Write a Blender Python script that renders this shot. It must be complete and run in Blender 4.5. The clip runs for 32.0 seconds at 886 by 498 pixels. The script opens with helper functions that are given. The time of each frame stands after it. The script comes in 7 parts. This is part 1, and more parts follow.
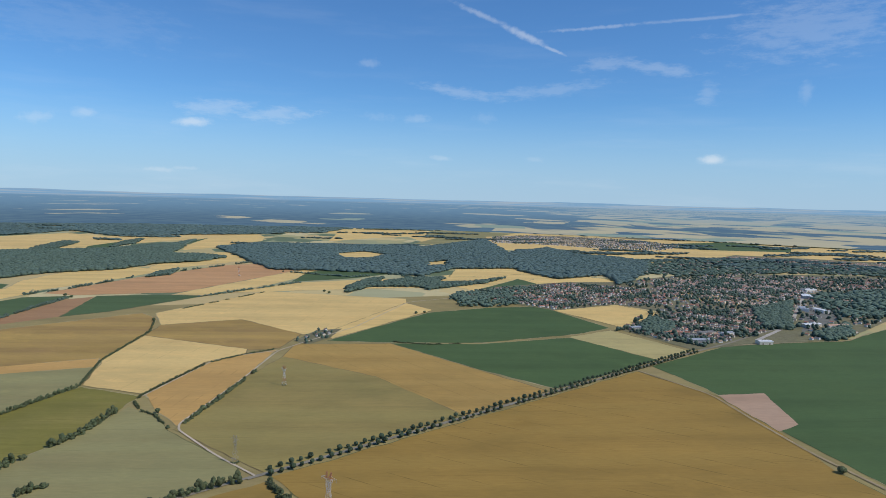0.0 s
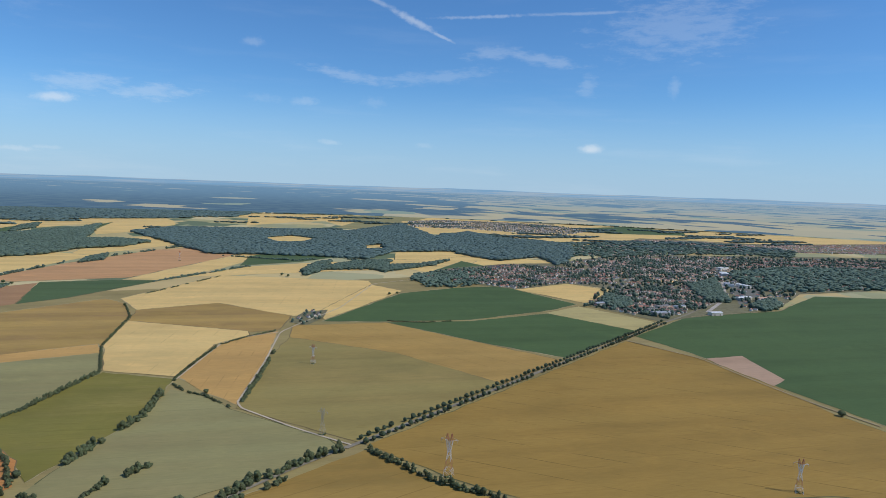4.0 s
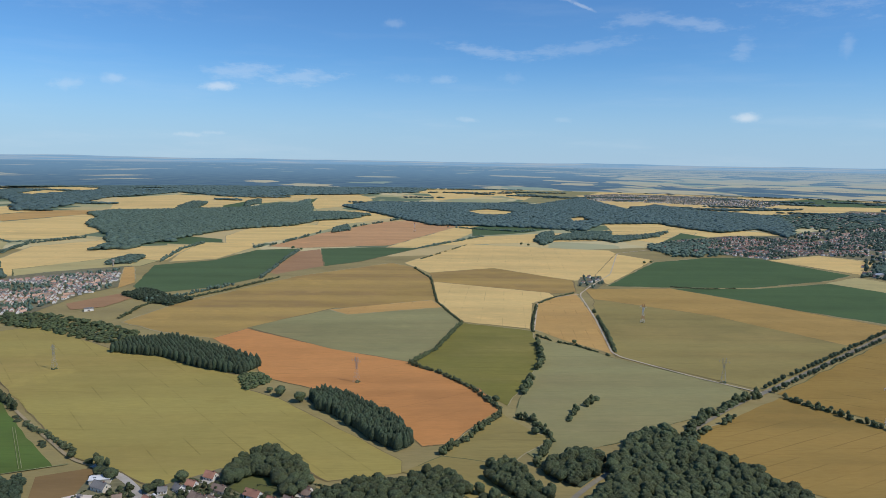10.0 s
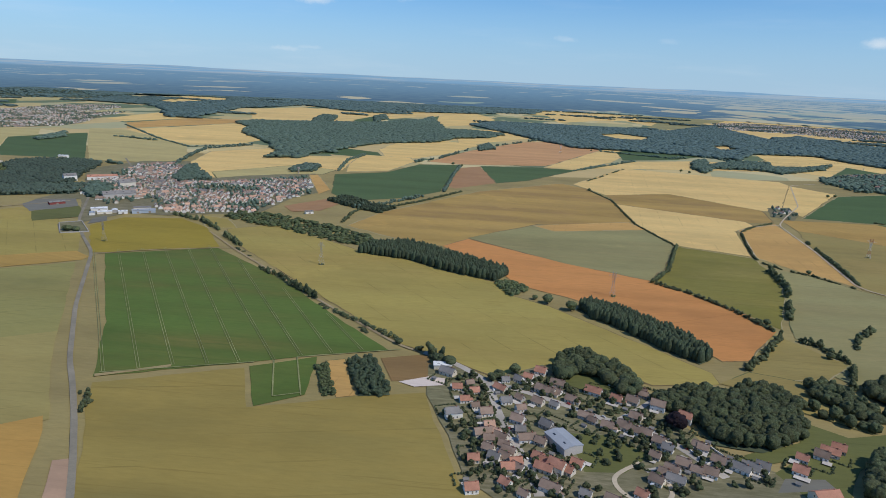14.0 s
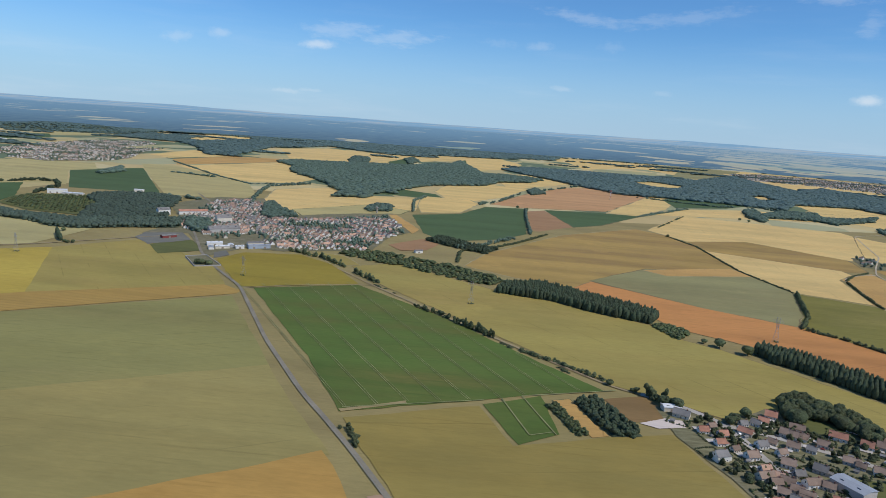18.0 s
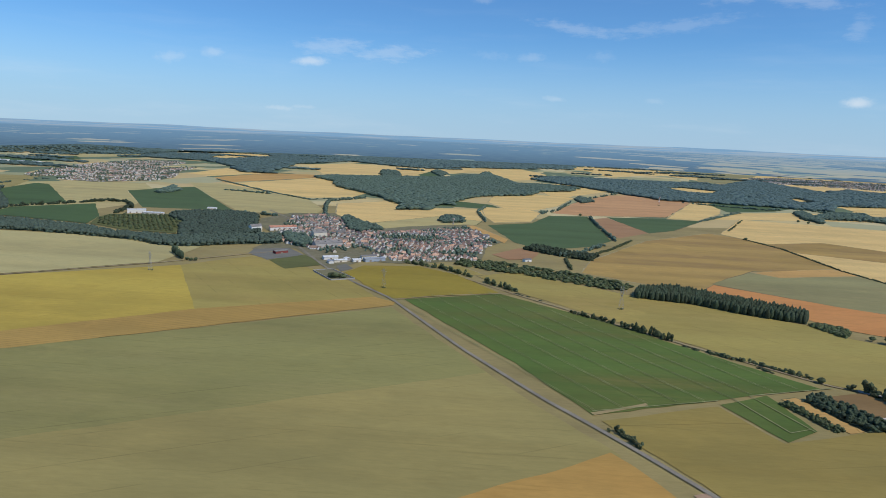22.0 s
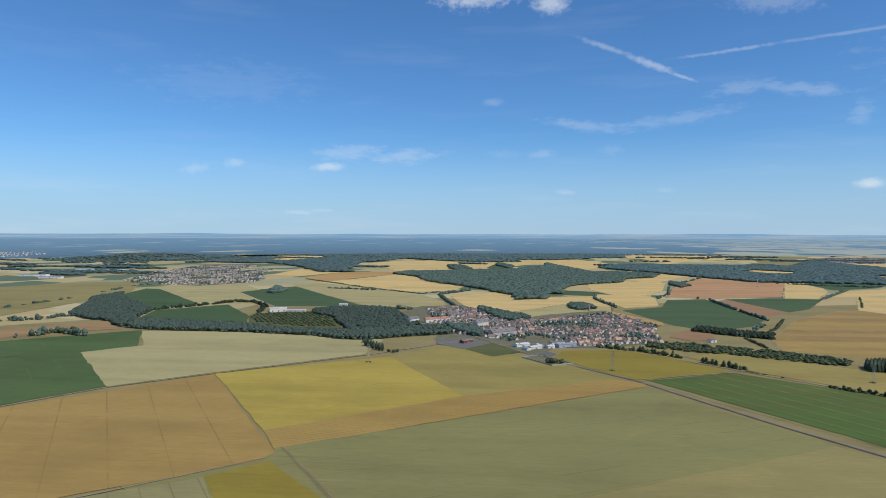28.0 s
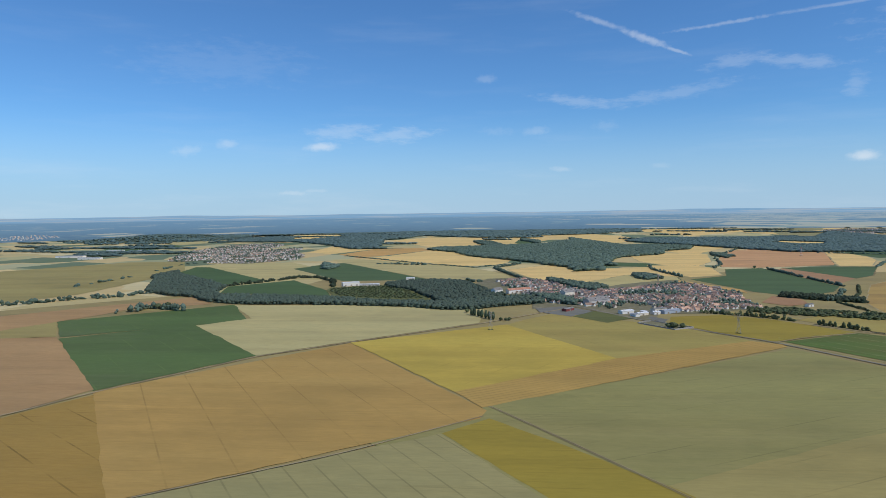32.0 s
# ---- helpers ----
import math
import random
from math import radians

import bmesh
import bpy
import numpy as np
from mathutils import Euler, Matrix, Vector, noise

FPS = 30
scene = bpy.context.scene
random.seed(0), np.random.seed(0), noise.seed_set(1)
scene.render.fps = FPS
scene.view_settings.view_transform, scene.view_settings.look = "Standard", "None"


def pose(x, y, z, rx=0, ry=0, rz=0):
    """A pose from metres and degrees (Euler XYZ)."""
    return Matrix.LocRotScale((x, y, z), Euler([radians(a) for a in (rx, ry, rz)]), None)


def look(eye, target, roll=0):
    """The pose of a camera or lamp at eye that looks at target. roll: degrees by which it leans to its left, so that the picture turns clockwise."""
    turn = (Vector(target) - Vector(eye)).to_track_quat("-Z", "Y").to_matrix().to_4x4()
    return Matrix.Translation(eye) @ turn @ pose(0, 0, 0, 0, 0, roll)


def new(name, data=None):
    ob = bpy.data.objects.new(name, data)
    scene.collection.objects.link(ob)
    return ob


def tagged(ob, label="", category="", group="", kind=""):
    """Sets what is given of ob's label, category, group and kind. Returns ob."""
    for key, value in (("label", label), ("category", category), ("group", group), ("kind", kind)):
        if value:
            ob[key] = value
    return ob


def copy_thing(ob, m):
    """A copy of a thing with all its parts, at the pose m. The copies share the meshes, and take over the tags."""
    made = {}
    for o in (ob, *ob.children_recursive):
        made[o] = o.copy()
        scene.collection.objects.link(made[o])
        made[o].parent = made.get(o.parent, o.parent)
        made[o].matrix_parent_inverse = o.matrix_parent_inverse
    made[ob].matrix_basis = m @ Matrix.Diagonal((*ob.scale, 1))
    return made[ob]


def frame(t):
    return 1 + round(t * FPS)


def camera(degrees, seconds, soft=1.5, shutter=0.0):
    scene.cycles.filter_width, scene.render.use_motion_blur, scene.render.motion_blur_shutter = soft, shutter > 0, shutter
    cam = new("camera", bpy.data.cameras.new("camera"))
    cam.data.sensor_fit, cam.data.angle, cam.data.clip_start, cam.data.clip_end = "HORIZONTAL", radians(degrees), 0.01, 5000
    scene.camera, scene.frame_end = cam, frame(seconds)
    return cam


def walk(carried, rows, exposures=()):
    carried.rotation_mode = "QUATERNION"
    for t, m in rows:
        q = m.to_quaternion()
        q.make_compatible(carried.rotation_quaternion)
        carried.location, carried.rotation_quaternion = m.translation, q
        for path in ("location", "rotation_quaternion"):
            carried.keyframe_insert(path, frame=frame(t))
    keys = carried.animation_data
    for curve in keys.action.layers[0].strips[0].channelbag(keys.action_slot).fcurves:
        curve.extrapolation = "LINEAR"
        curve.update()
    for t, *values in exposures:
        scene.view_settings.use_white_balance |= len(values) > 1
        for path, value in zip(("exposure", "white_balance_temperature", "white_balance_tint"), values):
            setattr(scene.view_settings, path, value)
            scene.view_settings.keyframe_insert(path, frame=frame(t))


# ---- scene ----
# The camera flies past in a straight, slowly descending line and is turned by hand.
cam = camera(68.51, 32.0, soft=0.75)
# seconds, place, yaw to the left, pitch up, lean to the right
PATH = [
    (0, -0.2, 0.1, 208.3, -5.61, -4.27, 1.49),
    (0.5, -19.6, -0.2, 207.2, -5.55, -5.87, 1.13),
    (1, -38.9, -0.6, 206.1, -4.84, -6.57, 1.70),
    (1.5, -58.3, -1.0, 204.9, -4.51, -7.47, 1.86),
    (2, -77.5, -1.6, 203.8, -4.75, -7.81, 2.05),
    (2.5, -96.8, -2.1, 202.6, -4.35, -6.34, 1.63),
    (3, -116.0, -2.8, 201.4, -4.61, -6.16, 1.42),
    (3.5, -135.2, -3.5, 200.2, -10.23, -5.82, 2.72),
    (4, -154.4, -4.3, 199.0, -15.33, -5.24, 2.06),
    (4.5, -173.5, -5.1, 197.8, -18.80, -4.84, 1.17),
    (6.5, -249.7, -9.0, 192.9, -18.74, -1.59, 1.44),
    (7, -268.7, -10.1, 191.7, -17.60, -1.32, 0.55),
    (7.5, -287.6, -11.2, 190.5, -13.53, 0.75, -1.14),
    (8, -306.5, -12.5, 189.2, -9.87, -0.11, -1.23),
    (8.5, -325.3, -13.7, 187.9, -7.34, -4.17, -0.47),
    (9, -344.2, -15.0, 186.7, -6.07, -5.11, 0.47),
    (9.5, -362.9, -16.4, 185.4, -4.82, -5.50, 0.26),
    (10, -381.7, -17.8, 184.1, -3.29, -7.60, 0.94),
    (10.5, -400.4, -19.3, 182.9, -1.39, -12.85, 1.31),
    (11, -419.0, -20.8, 181.6, -1.04, -9.79, 1.97),
    (11.5, -437.6, -22.3, 180.3, -1.22, -9.10, 2.15),
    (12, -456.2, -23.9, 179.0, 0.62, -7.97, 3.37),
    (12.5, -474.7, -25.5, 177.7, 3.89, -10.34, 3.88),
    (13, -493.2, -27.2, 176.4, 3.68, -12.67, 2.22),
    (13.5, -511.6, -28.9, 175.1, 3.98, -14.89, 2.32),
    (15.5, -585.0, -36.0, 169.9, 3.94, -12.55, 3.47),
    (16, -603.2, -37.9, 168.5, 3.98, -12.17, 3.42),
    (16.5, -621.4, -39.8, 167.2, 3.91, -11.11, 4.39),
    (17, -639.5, -41.8, 165.9, 3.64, -10.43, 4.41),
    (17.5, -657.6, -43.7, 164.6, 3.72, -10.18, 3.79),
    (18, -675.7, -45.7, 163.3, 3.85, -10.77, 4.07),
    (18.5, -693.7, -47.7, 162.0, 3.78, -11.14, 2.91),
    (19, -711.6, -49.8, 160.6, 3.52, -12.42, 1.92),
    (19.5, -729.5, -51.9, 159.3, 3.46, -13.50, 2.26),
    (20, -747.3, -53.9, 158.0, 3.27, -14.50, 2.01),
    (20.5, -765.1, -56.1, 156.7, 3.27, -13.78, 2.39),
    (21, -782.9, -58.2, 155.4, 4.19, -12.19, 3.05),
    (21.5, -800.6, -60.3, 154.1, 4.39, -10.25, 2.55),
    (22, -818.2, -62.5, 152.7, 3.66, -9.67, 2.54),
    (22.5, -835.8, -64.7, 151.4, 3.45, -10.05, 2.67),
    (23, -853.4, -66.9, 150.1, 3.54, -10.41, 2.55),
    (23.5, -870.9, -69.1, 148.8, 3.99, -10.13, 3.04),
    (24, -888.3, -71.3, 147.5, 4.13, -10.18, 3.10),
    (24.5, -905.7, -73.6, 146.2, 4.67, -10.50, 1.33),
    (26.5, -974.7, -82.6, 141.1, 5.28, -5.46, 0.96),
    (27, -991.9, -84.9, 139.8, 5.43, -3.82, 0.54),
    (27.5, -1008.9, -87.2, 138.5, 5.69, -2.07, 0.26),
    (28, -1025.9, -89.5, 137.2, 5.50, -1.26, 0.10),
    (28.5, -1042.9, -91.8, 136.0, 5.47, -1.56, -0.40),
    (29, -1059.8, -94.1, 134.7, 5.45, -2.72, -0.10),
    (29.5, -1076.6, -96.4, 133.4, 5.47, -3.22, 0.28),
    (30, -1093.4, -98.7, 132.2, 4.97, -3.24, 0.48),
    (30.5, -1110.1, -100.9, 131.0, 4.57, -3.14, 0.41),
    (31, -1126.7, -103.2, 129.7, 4.63, -3.49, -0.41),
    (31.5, -1143.3, -105.5, 128.5, 4.71, -3.78, -0.55),
    (32, -1159.9, -107.8, 127.3, 5.11, -3.13, -0.79),
]

def flight(x, y, z, yaw, pitch, roll):
    turn = Euler((radians(90 + pitch), 0, radians(yaw))).to_matrix().to_4x4()
    return Matrix.Translation((x, y, z)) @ turn @ pose(0, 0, 0, 0, 0, roll)


walk(cam, [(t, flight(*row)) for t, *row in PATH])

# ---- light ----
SUN_UP, SUN_FROM = 50.0, 118.0  # degrees: height, and compass way (0 is +y, 90 is +x) from which it shines
sun = new("sun", bpy.data.lights.new("sun", "SUN"))
sun.data.energy, sun.data.angle, sun.data.color = 4.2, radians(0.53), (1.0, 0.95, 0.87)
way = Vector((math.sin(radians(SUN_FROM)) * math.cos(radians(SUN_UP)), math.cos(radians(SUN_FROM)) * math.cos(radians(SUN_UP)), math.sin(radians(SUN_UP))))
sun.matrix_world = look(way * 900, (0, 0, 0))
scene.view_settings.exposure = -0.55
SKY_TINT, CLOUD_WHITE = (0.585, 0.97, 1.35), (9.0, 9.6, 10.2)
# FAR_ tones: backdrop woods and fields with blue distance haze already mixed in.
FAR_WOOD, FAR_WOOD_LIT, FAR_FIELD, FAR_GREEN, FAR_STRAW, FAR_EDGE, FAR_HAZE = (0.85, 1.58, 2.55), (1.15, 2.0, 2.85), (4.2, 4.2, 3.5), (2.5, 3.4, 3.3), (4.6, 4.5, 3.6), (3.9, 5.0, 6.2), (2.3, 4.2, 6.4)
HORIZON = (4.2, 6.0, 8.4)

world = bpy.data.worlds.new("world")
scene.world = world
world.use_nodes = True
wt = world.node_tree


def wnode(kind, **values):
    node = wt.nodes.new(kind)
    for key, value in values.items():
        node.inputs[key.replace("_", " ")].default_value = value
    return node


def wmath(op, a, b=None, clamp=False):
    node = wt.nodes.new("ShaderNodeMath")
    node.operation, node.use_clamp = op, clamp
    for n, v in enumerate((a, b)):
        if v is None:
            continue
        if isinstance(v, (int, float)):
            node.inputs[n].default_value = v
        else:
            wt.links.new(v, node.inputs[n])
    return node.outputs[0]


def wramp(value, stops):
    node = wt.nodes.new("ShaderNodeValToRGB")
    el = node.color_ramp.elements
    while len(el) < len(stops):
        el.new(0.5)
    for e, (p, c) in zip(el, stops):
        e.position, e.color = p, (*c, 1)
    wt.links.new(value, node.inputs[0])
    return node.outputs[0]


def wmix(fac, a, b):
    node = wt.nodes.new("ShaderNodeMix")
    node.data_type = "RGBA"
    for key, v in ((0, fac), (6, a), (7, b)):
        if isinstance(v, (int, float)):
            node.inputs[key].default_value = v
        elif isinstance(v, tuple):
            node.inputs[key].default_value = (*v, 1)
        else:
            wt.links.new(v, node.inputs[key])
    return node.outputs[2]


sky = wt.nodes.new("ShaderNodeTexSky")
sky.sky_type, sky.sun_disc = "NISHITA", False
sky.sun_elevation, sky.sun_rotation = radians(SUN_UP), radians(SUN_FROM)
sky.altitude, sky.air_density, sky.dust_density, sky.ozone_density = 200, 1.0, 0.0, 3.0
back = wt.nodes["Background"]
back.inputs["Strength"].default_value = 0.13

# ---- sky beyond the ground: clouds at their bearing and height, and the hazy woods and fields under the horizon ----
coord = wt.nodes.new("ShaderNodeTexCoord")
split = wt.nodes.new("ShaderNodeSeparateXYZ")
wt.links.new(coord.outputs["Generated"], split.inputs[0])
bearing = wmath("MULTIPLY", wmath("ARCTAN2", split.outputs[0], split.outputs[1]), 180 / math.pi)
height = wmath("MULTIPLY", wmath("ARCSINE", split.outputs[2]), 180 / math.pi)
where = wt.nodes.new("ShaderNodeCombineXYZ")
wt.links.new(bearing, where.inputs[0])
wt.links.new(height, where.inputs[1])


def wnoise(scale, stretch=(1, 1, 1), detail=5.0, rough=0.6):
    mp = wt.nodes.new("ShaderNodeMapping")
    mp.inputs["Scale"].default_value = stretch
    wt.links.new(where.outputs[0], mp.inputs[0])
    n = wt.nodes.new("ShaderNodeTexNoise")
    n.inputs["Scale"].default_value, n.inputs["Detail"].default_value, n.inputs["Roughness"].default_value = scale, detail, rough
    wt.links.new(mp.outputs[0], n.inputs["Vector"])
    return n.outputs[0]


def wspan(value, lo, hi, a=0.0, b=1.0):
    n = wt.nodes.new("ShaderNodeMapRange")
    n.interpolation_type = "SMOOTHSTEP"
    wt.links.new(value, n.inputs[0])
    for k, v in zip((1, 2, 3, 4), (lo, hi, a, b)):
        n.inputs[k].default_value = v
    return n.outputs[0]


shred = wnoise(1.1, (0.5, 1.6, 1), 7.0, 0.68)
puffy = wnoise(1.6, (1, 1.4, 1), 5.0, 0.6)


def cloud(at, size, lean, strength, ragged):
    """How thick a cloud lies at a bearing and height (degrees): an ellipse with a torn rim."""
    mp = wt.nodes.new("ShaderNodeMapping")
    mp.vector_type = "TEXTURE"
    mp.inputs["Location"].default_value = (*at, 0)
    mp.inputs["Rotation"].default_value = (0, 0, radians(lean))
    mp.inputs["Scale"].default_value = (*size, 1)
    wt.links.new(where.outputs[0], mp.inputs[0])
    ln = wt.nodes.new("ShaderNodeVectorMath")
    ln.operation = "LENGTH"
    wt.links.new(mp.outputs[0], ln.inputs[0])
    rim = wmath("ADD", ln.outputs["Value"], wmath("MULTIPLY", wmath("SUBTRACT", shred if ragged > 1 else puffy, 0.5), 2.0 * ragged))
    return wspan(rim, 1.15, 0.1, 0.0, strength)


CLOUDS = [
    ((8.29, 15.61), (3.03, 0.27), -21, 0.23, .7),
    ((12.08, 13.97), (2.62, 0.37), -24, 0.33, .6),
    ((14.59, 12.82), (1.45, 0.17), -23, 0.28, .8),
    ((18.13, 14.48), (4.91, 0.17), 3, 0.21, 1.0),
    ((26.31, 14.76), (6.05, 0.17), 1, 0.17, 1.2),
    ((18.89, 11.65), (2.65, 0.74), 4, 0.15, 1.4),
    ((23.39, 11.12), (4.14, 0.54), -9, 0.17, 1.3),
    ((6.89, 9.27), (4.15, 0.54), -9, 0.17, 1.3),
    ((14.22, 9.51), (6.05, 0.60), 6, 0.13, 1.4),
    ((34.18, 13.53), (6.58, 2.69), 4, 0.13, 1.5),
    ((-15.50, 5.83), (1.73, 0.44), 3, 0.47, .5),
    ((-13.53, 7.11), (3.4, 0.75), 4, 0.20, 1.3),
    ((-8.91, 6.83), (3.59, 0.74), 5, 0.20, 1.4),
    ((-26.29, 5.41), (1.44, 0.50), 7, 0.19, .7),
    ((-1.15, 11.44), (1.03, 0.47), 3, 0.13, .7),
    ((3.08, 6.96), (1.33, 0.44), 2, 0.15, .7),
    ((5.21, 3.66), (1.14, 0.27), -3, 0.19, .8),
    ((27.72, 3.84), (1.17, 0.47), 0, 0.55, .45),
    ((34.13, 8.88), (0.6, 0.9), -3, 0.12, .7),
    ((13.43, 3.71), (0.98, 0.27), -2, 0.10, .9),
    ((-16.16, 2.08), (1.23, 0.20), 1, 0.17, .8),
    ((-23.23, 5.98), (1.04, 0.50), 2, 0.24, .5),
    ((21.18, 17.64), (3.65, 0.87), -7, 0.16, .9),
    ((-0.27, 7.02), (1.70, 0.40), -2, 0.07, 1.0),
    ((8.98, 7.18), (1.20, 0.54), -2, 0.08, .8),
    ((27.13, 8.98), (1.02, 1.01), 8, 0.13, 1.3),
    ((-17.93, 1.90), (1.64, 0.27), -1, 0.25, .8),
    ((-23.38, 12.42), (7.95, 2.01), 2, 0.05, 1.6),
    ((-2.42, 20.23), (4.23, 1.41), 4, 0.55, .7),
    ((3.79, 19.20), (1.84, 1.01), -2, 0.50, .6),
]
veil = None
for at, size, lean, strength, ragged in CLOUDS:
    c = cloud(at, size, lean, strength, ragged)
    veil = c if veil is None else wmath("MAXIMUM", veil, c)
haze_streak = wspan(wnoise(0.5, (0.12, 0.9, 1), 6.0, 0.6), 0.48, 0.8, 0.0, 0.16)
veil = wmath("MAXIMUM", veil, wmath("MULTIPLY", haze_streak, wspan(height, 0.0, 9.0, 1.0, 0.35)))

tinted = wmix(1.0, sky.outputs[0], SKY_TINT)
wt.nodes[-1].blend_type = "MULTIPLY"
hazy = wmix(wspan(height, 0.0, 9.0, 0.75, 0.0), tinted, HORIZON)
above = wmix(veil, hazy, CLOUD_WHITE)
# The distance: a patchwork of fields and great woods laid on the plain below the horizon, painted into the world with
# haze in its colours, more of it upwards.
deep = wmath("MAXIMUM", wmath("MULTIPLY", split.outputs[2], -1.0), 0.003)
plain = wt.nodes.new("ShaderNodeCombineXYZ")
wt.links.new(wmath("DIVIDE", split.outputs[0], deep), plain.inputs[0])
wt.links.new(wmath("DIVIDE", split.outputs[1], deep), plain.inputs[1])


def on_plain(kind, scale, stretch, turn):
    mp = wt.nodes.new("ShaderNodeMapping")
    mp.inputs["Scale"].default_value, mp.inputs["Rotation"].default_value = (*stretch, 1), (0, 0, radians(turn))
    wt.links.new(plain.outputs[0], mp.inputs[0])
    n = wt.nodes.new(kind)
    n.inputs["Scale"].default_value = scale
    wt.links.new(mp.outputs[0], n.inputs["Vector"])
    return n


plots_far = on_plain("ShaderNodeTexVoronoi", 0.62, (0.8, 0.6), 17)
plots_far.distance, plots_far.feature = "CHEBYCHEV", "F1"
pick = wt.nodes.new("ShaderNodeSeparateColor")
wt.links.new(plots_far.outputs["Color"], pick.inputs[0])
great = on_plain("ShaderNodeTexNoise", 0.11, (0.8, 0.5), 8)
great.inputs["Detail"].default_value, great.inputs["Roughness"].default_value = 4.0, 0.55
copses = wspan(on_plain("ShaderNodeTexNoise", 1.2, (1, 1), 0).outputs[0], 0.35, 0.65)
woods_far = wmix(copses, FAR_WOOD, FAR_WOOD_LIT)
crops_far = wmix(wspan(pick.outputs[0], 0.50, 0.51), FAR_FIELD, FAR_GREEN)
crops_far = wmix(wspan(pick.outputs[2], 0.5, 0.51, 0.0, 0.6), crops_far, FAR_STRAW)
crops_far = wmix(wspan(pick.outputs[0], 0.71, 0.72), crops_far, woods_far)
open_land = wspan(wmath("ADD", great.outputs[0], wspan(bearing, -10.0, 36.0, -0.16, 0.15)), 0.50, 0.53)
open_land = wmath("MAXIMUM", open_land, wspan(pick.outputs[1], 0.93, 0.935))
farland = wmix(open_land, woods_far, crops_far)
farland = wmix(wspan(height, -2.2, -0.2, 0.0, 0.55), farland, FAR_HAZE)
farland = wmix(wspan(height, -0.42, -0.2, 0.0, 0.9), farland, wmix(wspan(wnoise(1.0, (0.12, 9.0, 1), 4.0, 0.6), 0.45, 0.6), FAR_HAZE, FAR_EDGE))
ridge = wmath("MULTIPLY", wspan(wnoise(0.09, (1, 0.02, 1), 4.0, 0.5), 0.35, 0.75), 0.12)
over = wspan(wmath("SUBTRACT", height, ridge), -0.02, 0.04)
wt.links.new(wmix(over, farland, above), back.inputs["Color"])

# ---- materials ----
def material(name, rough=0.9):
    m = bpy.data.materials.new(name)
    m.use_nodes = True
    b = m.node_tree.nodes["Principled BSDF"]
    b.inputs["Roughness"].default_value = rough
    b.inputs["Specular IOR Level"].default_value = 0.2
    return m, m.node_tree, b


def node(tree, kind, **values):
    n = tree.nodes.new(kind)
    for key, value in values.items():
        n.inputs[key.replace("_", " ")].default_value = value
    return n


def blend(tree, fac, a, b, mode="MIX"):
    n = tree.nodes.new("ShaderNodeMix")
    n.data_type, n.blend_type = "RGBA", mode
    for key, v in ((0, fac), (6, a), (7, b)):
        if isinstance(v, (int, float)):
            n.inputs[key].default_value = v
        elif isinstance(v, tuple):
            n.inputs[key].default_value = (*v, 1)
        else:
            tree.links.new(v, n.inputs[key])
    return n.outputs[2]


def span(tree, value, lo, hi, a=0.0, b=1.0):
    n = tree.nodes.new("ShaderNodeMapRange")
    tree.links.new(value, n.inputs[0])
    for k, v in zip((1, 2, 3, 4), (lo, hi, a, b)):
        n.inputs[k].default_value = v
    return n.outputs[0]


def placed(tree, turn=0.0, scale=(1, 1, 1)):
    """World position, turned and scaled."""
    geo = tree.nodes.new("ShaderNodeNewGeometry")
    mp = tree.nodes.new("ShaderNodeMapping")
    mp.inputs["Rotation"].default_value[2] = radians(turn)
    mp.inputs["Scale"].default_value = scale
    tree.links.new(geo.outputs["Position"], mp.inputs[0])
    return mp.outputs[0]


def noisy(tree, vec, scale, detail=4.0, rough=0.6):
    n = node(tree, "ShaderNodeTexNoise", Scale=scale, Detail=detail, Roughness=rough)
    tree.links.new(vec, n.inputs["Vector"])
    return n.outputs[0]


def tint(c, k, warm=0.0):
    return tuple(min(1, v * k * w) for v, w in zip(c, (1 + warm, 1, 1 - warm)))


WARM = (1.0, 0.92, 0.89)


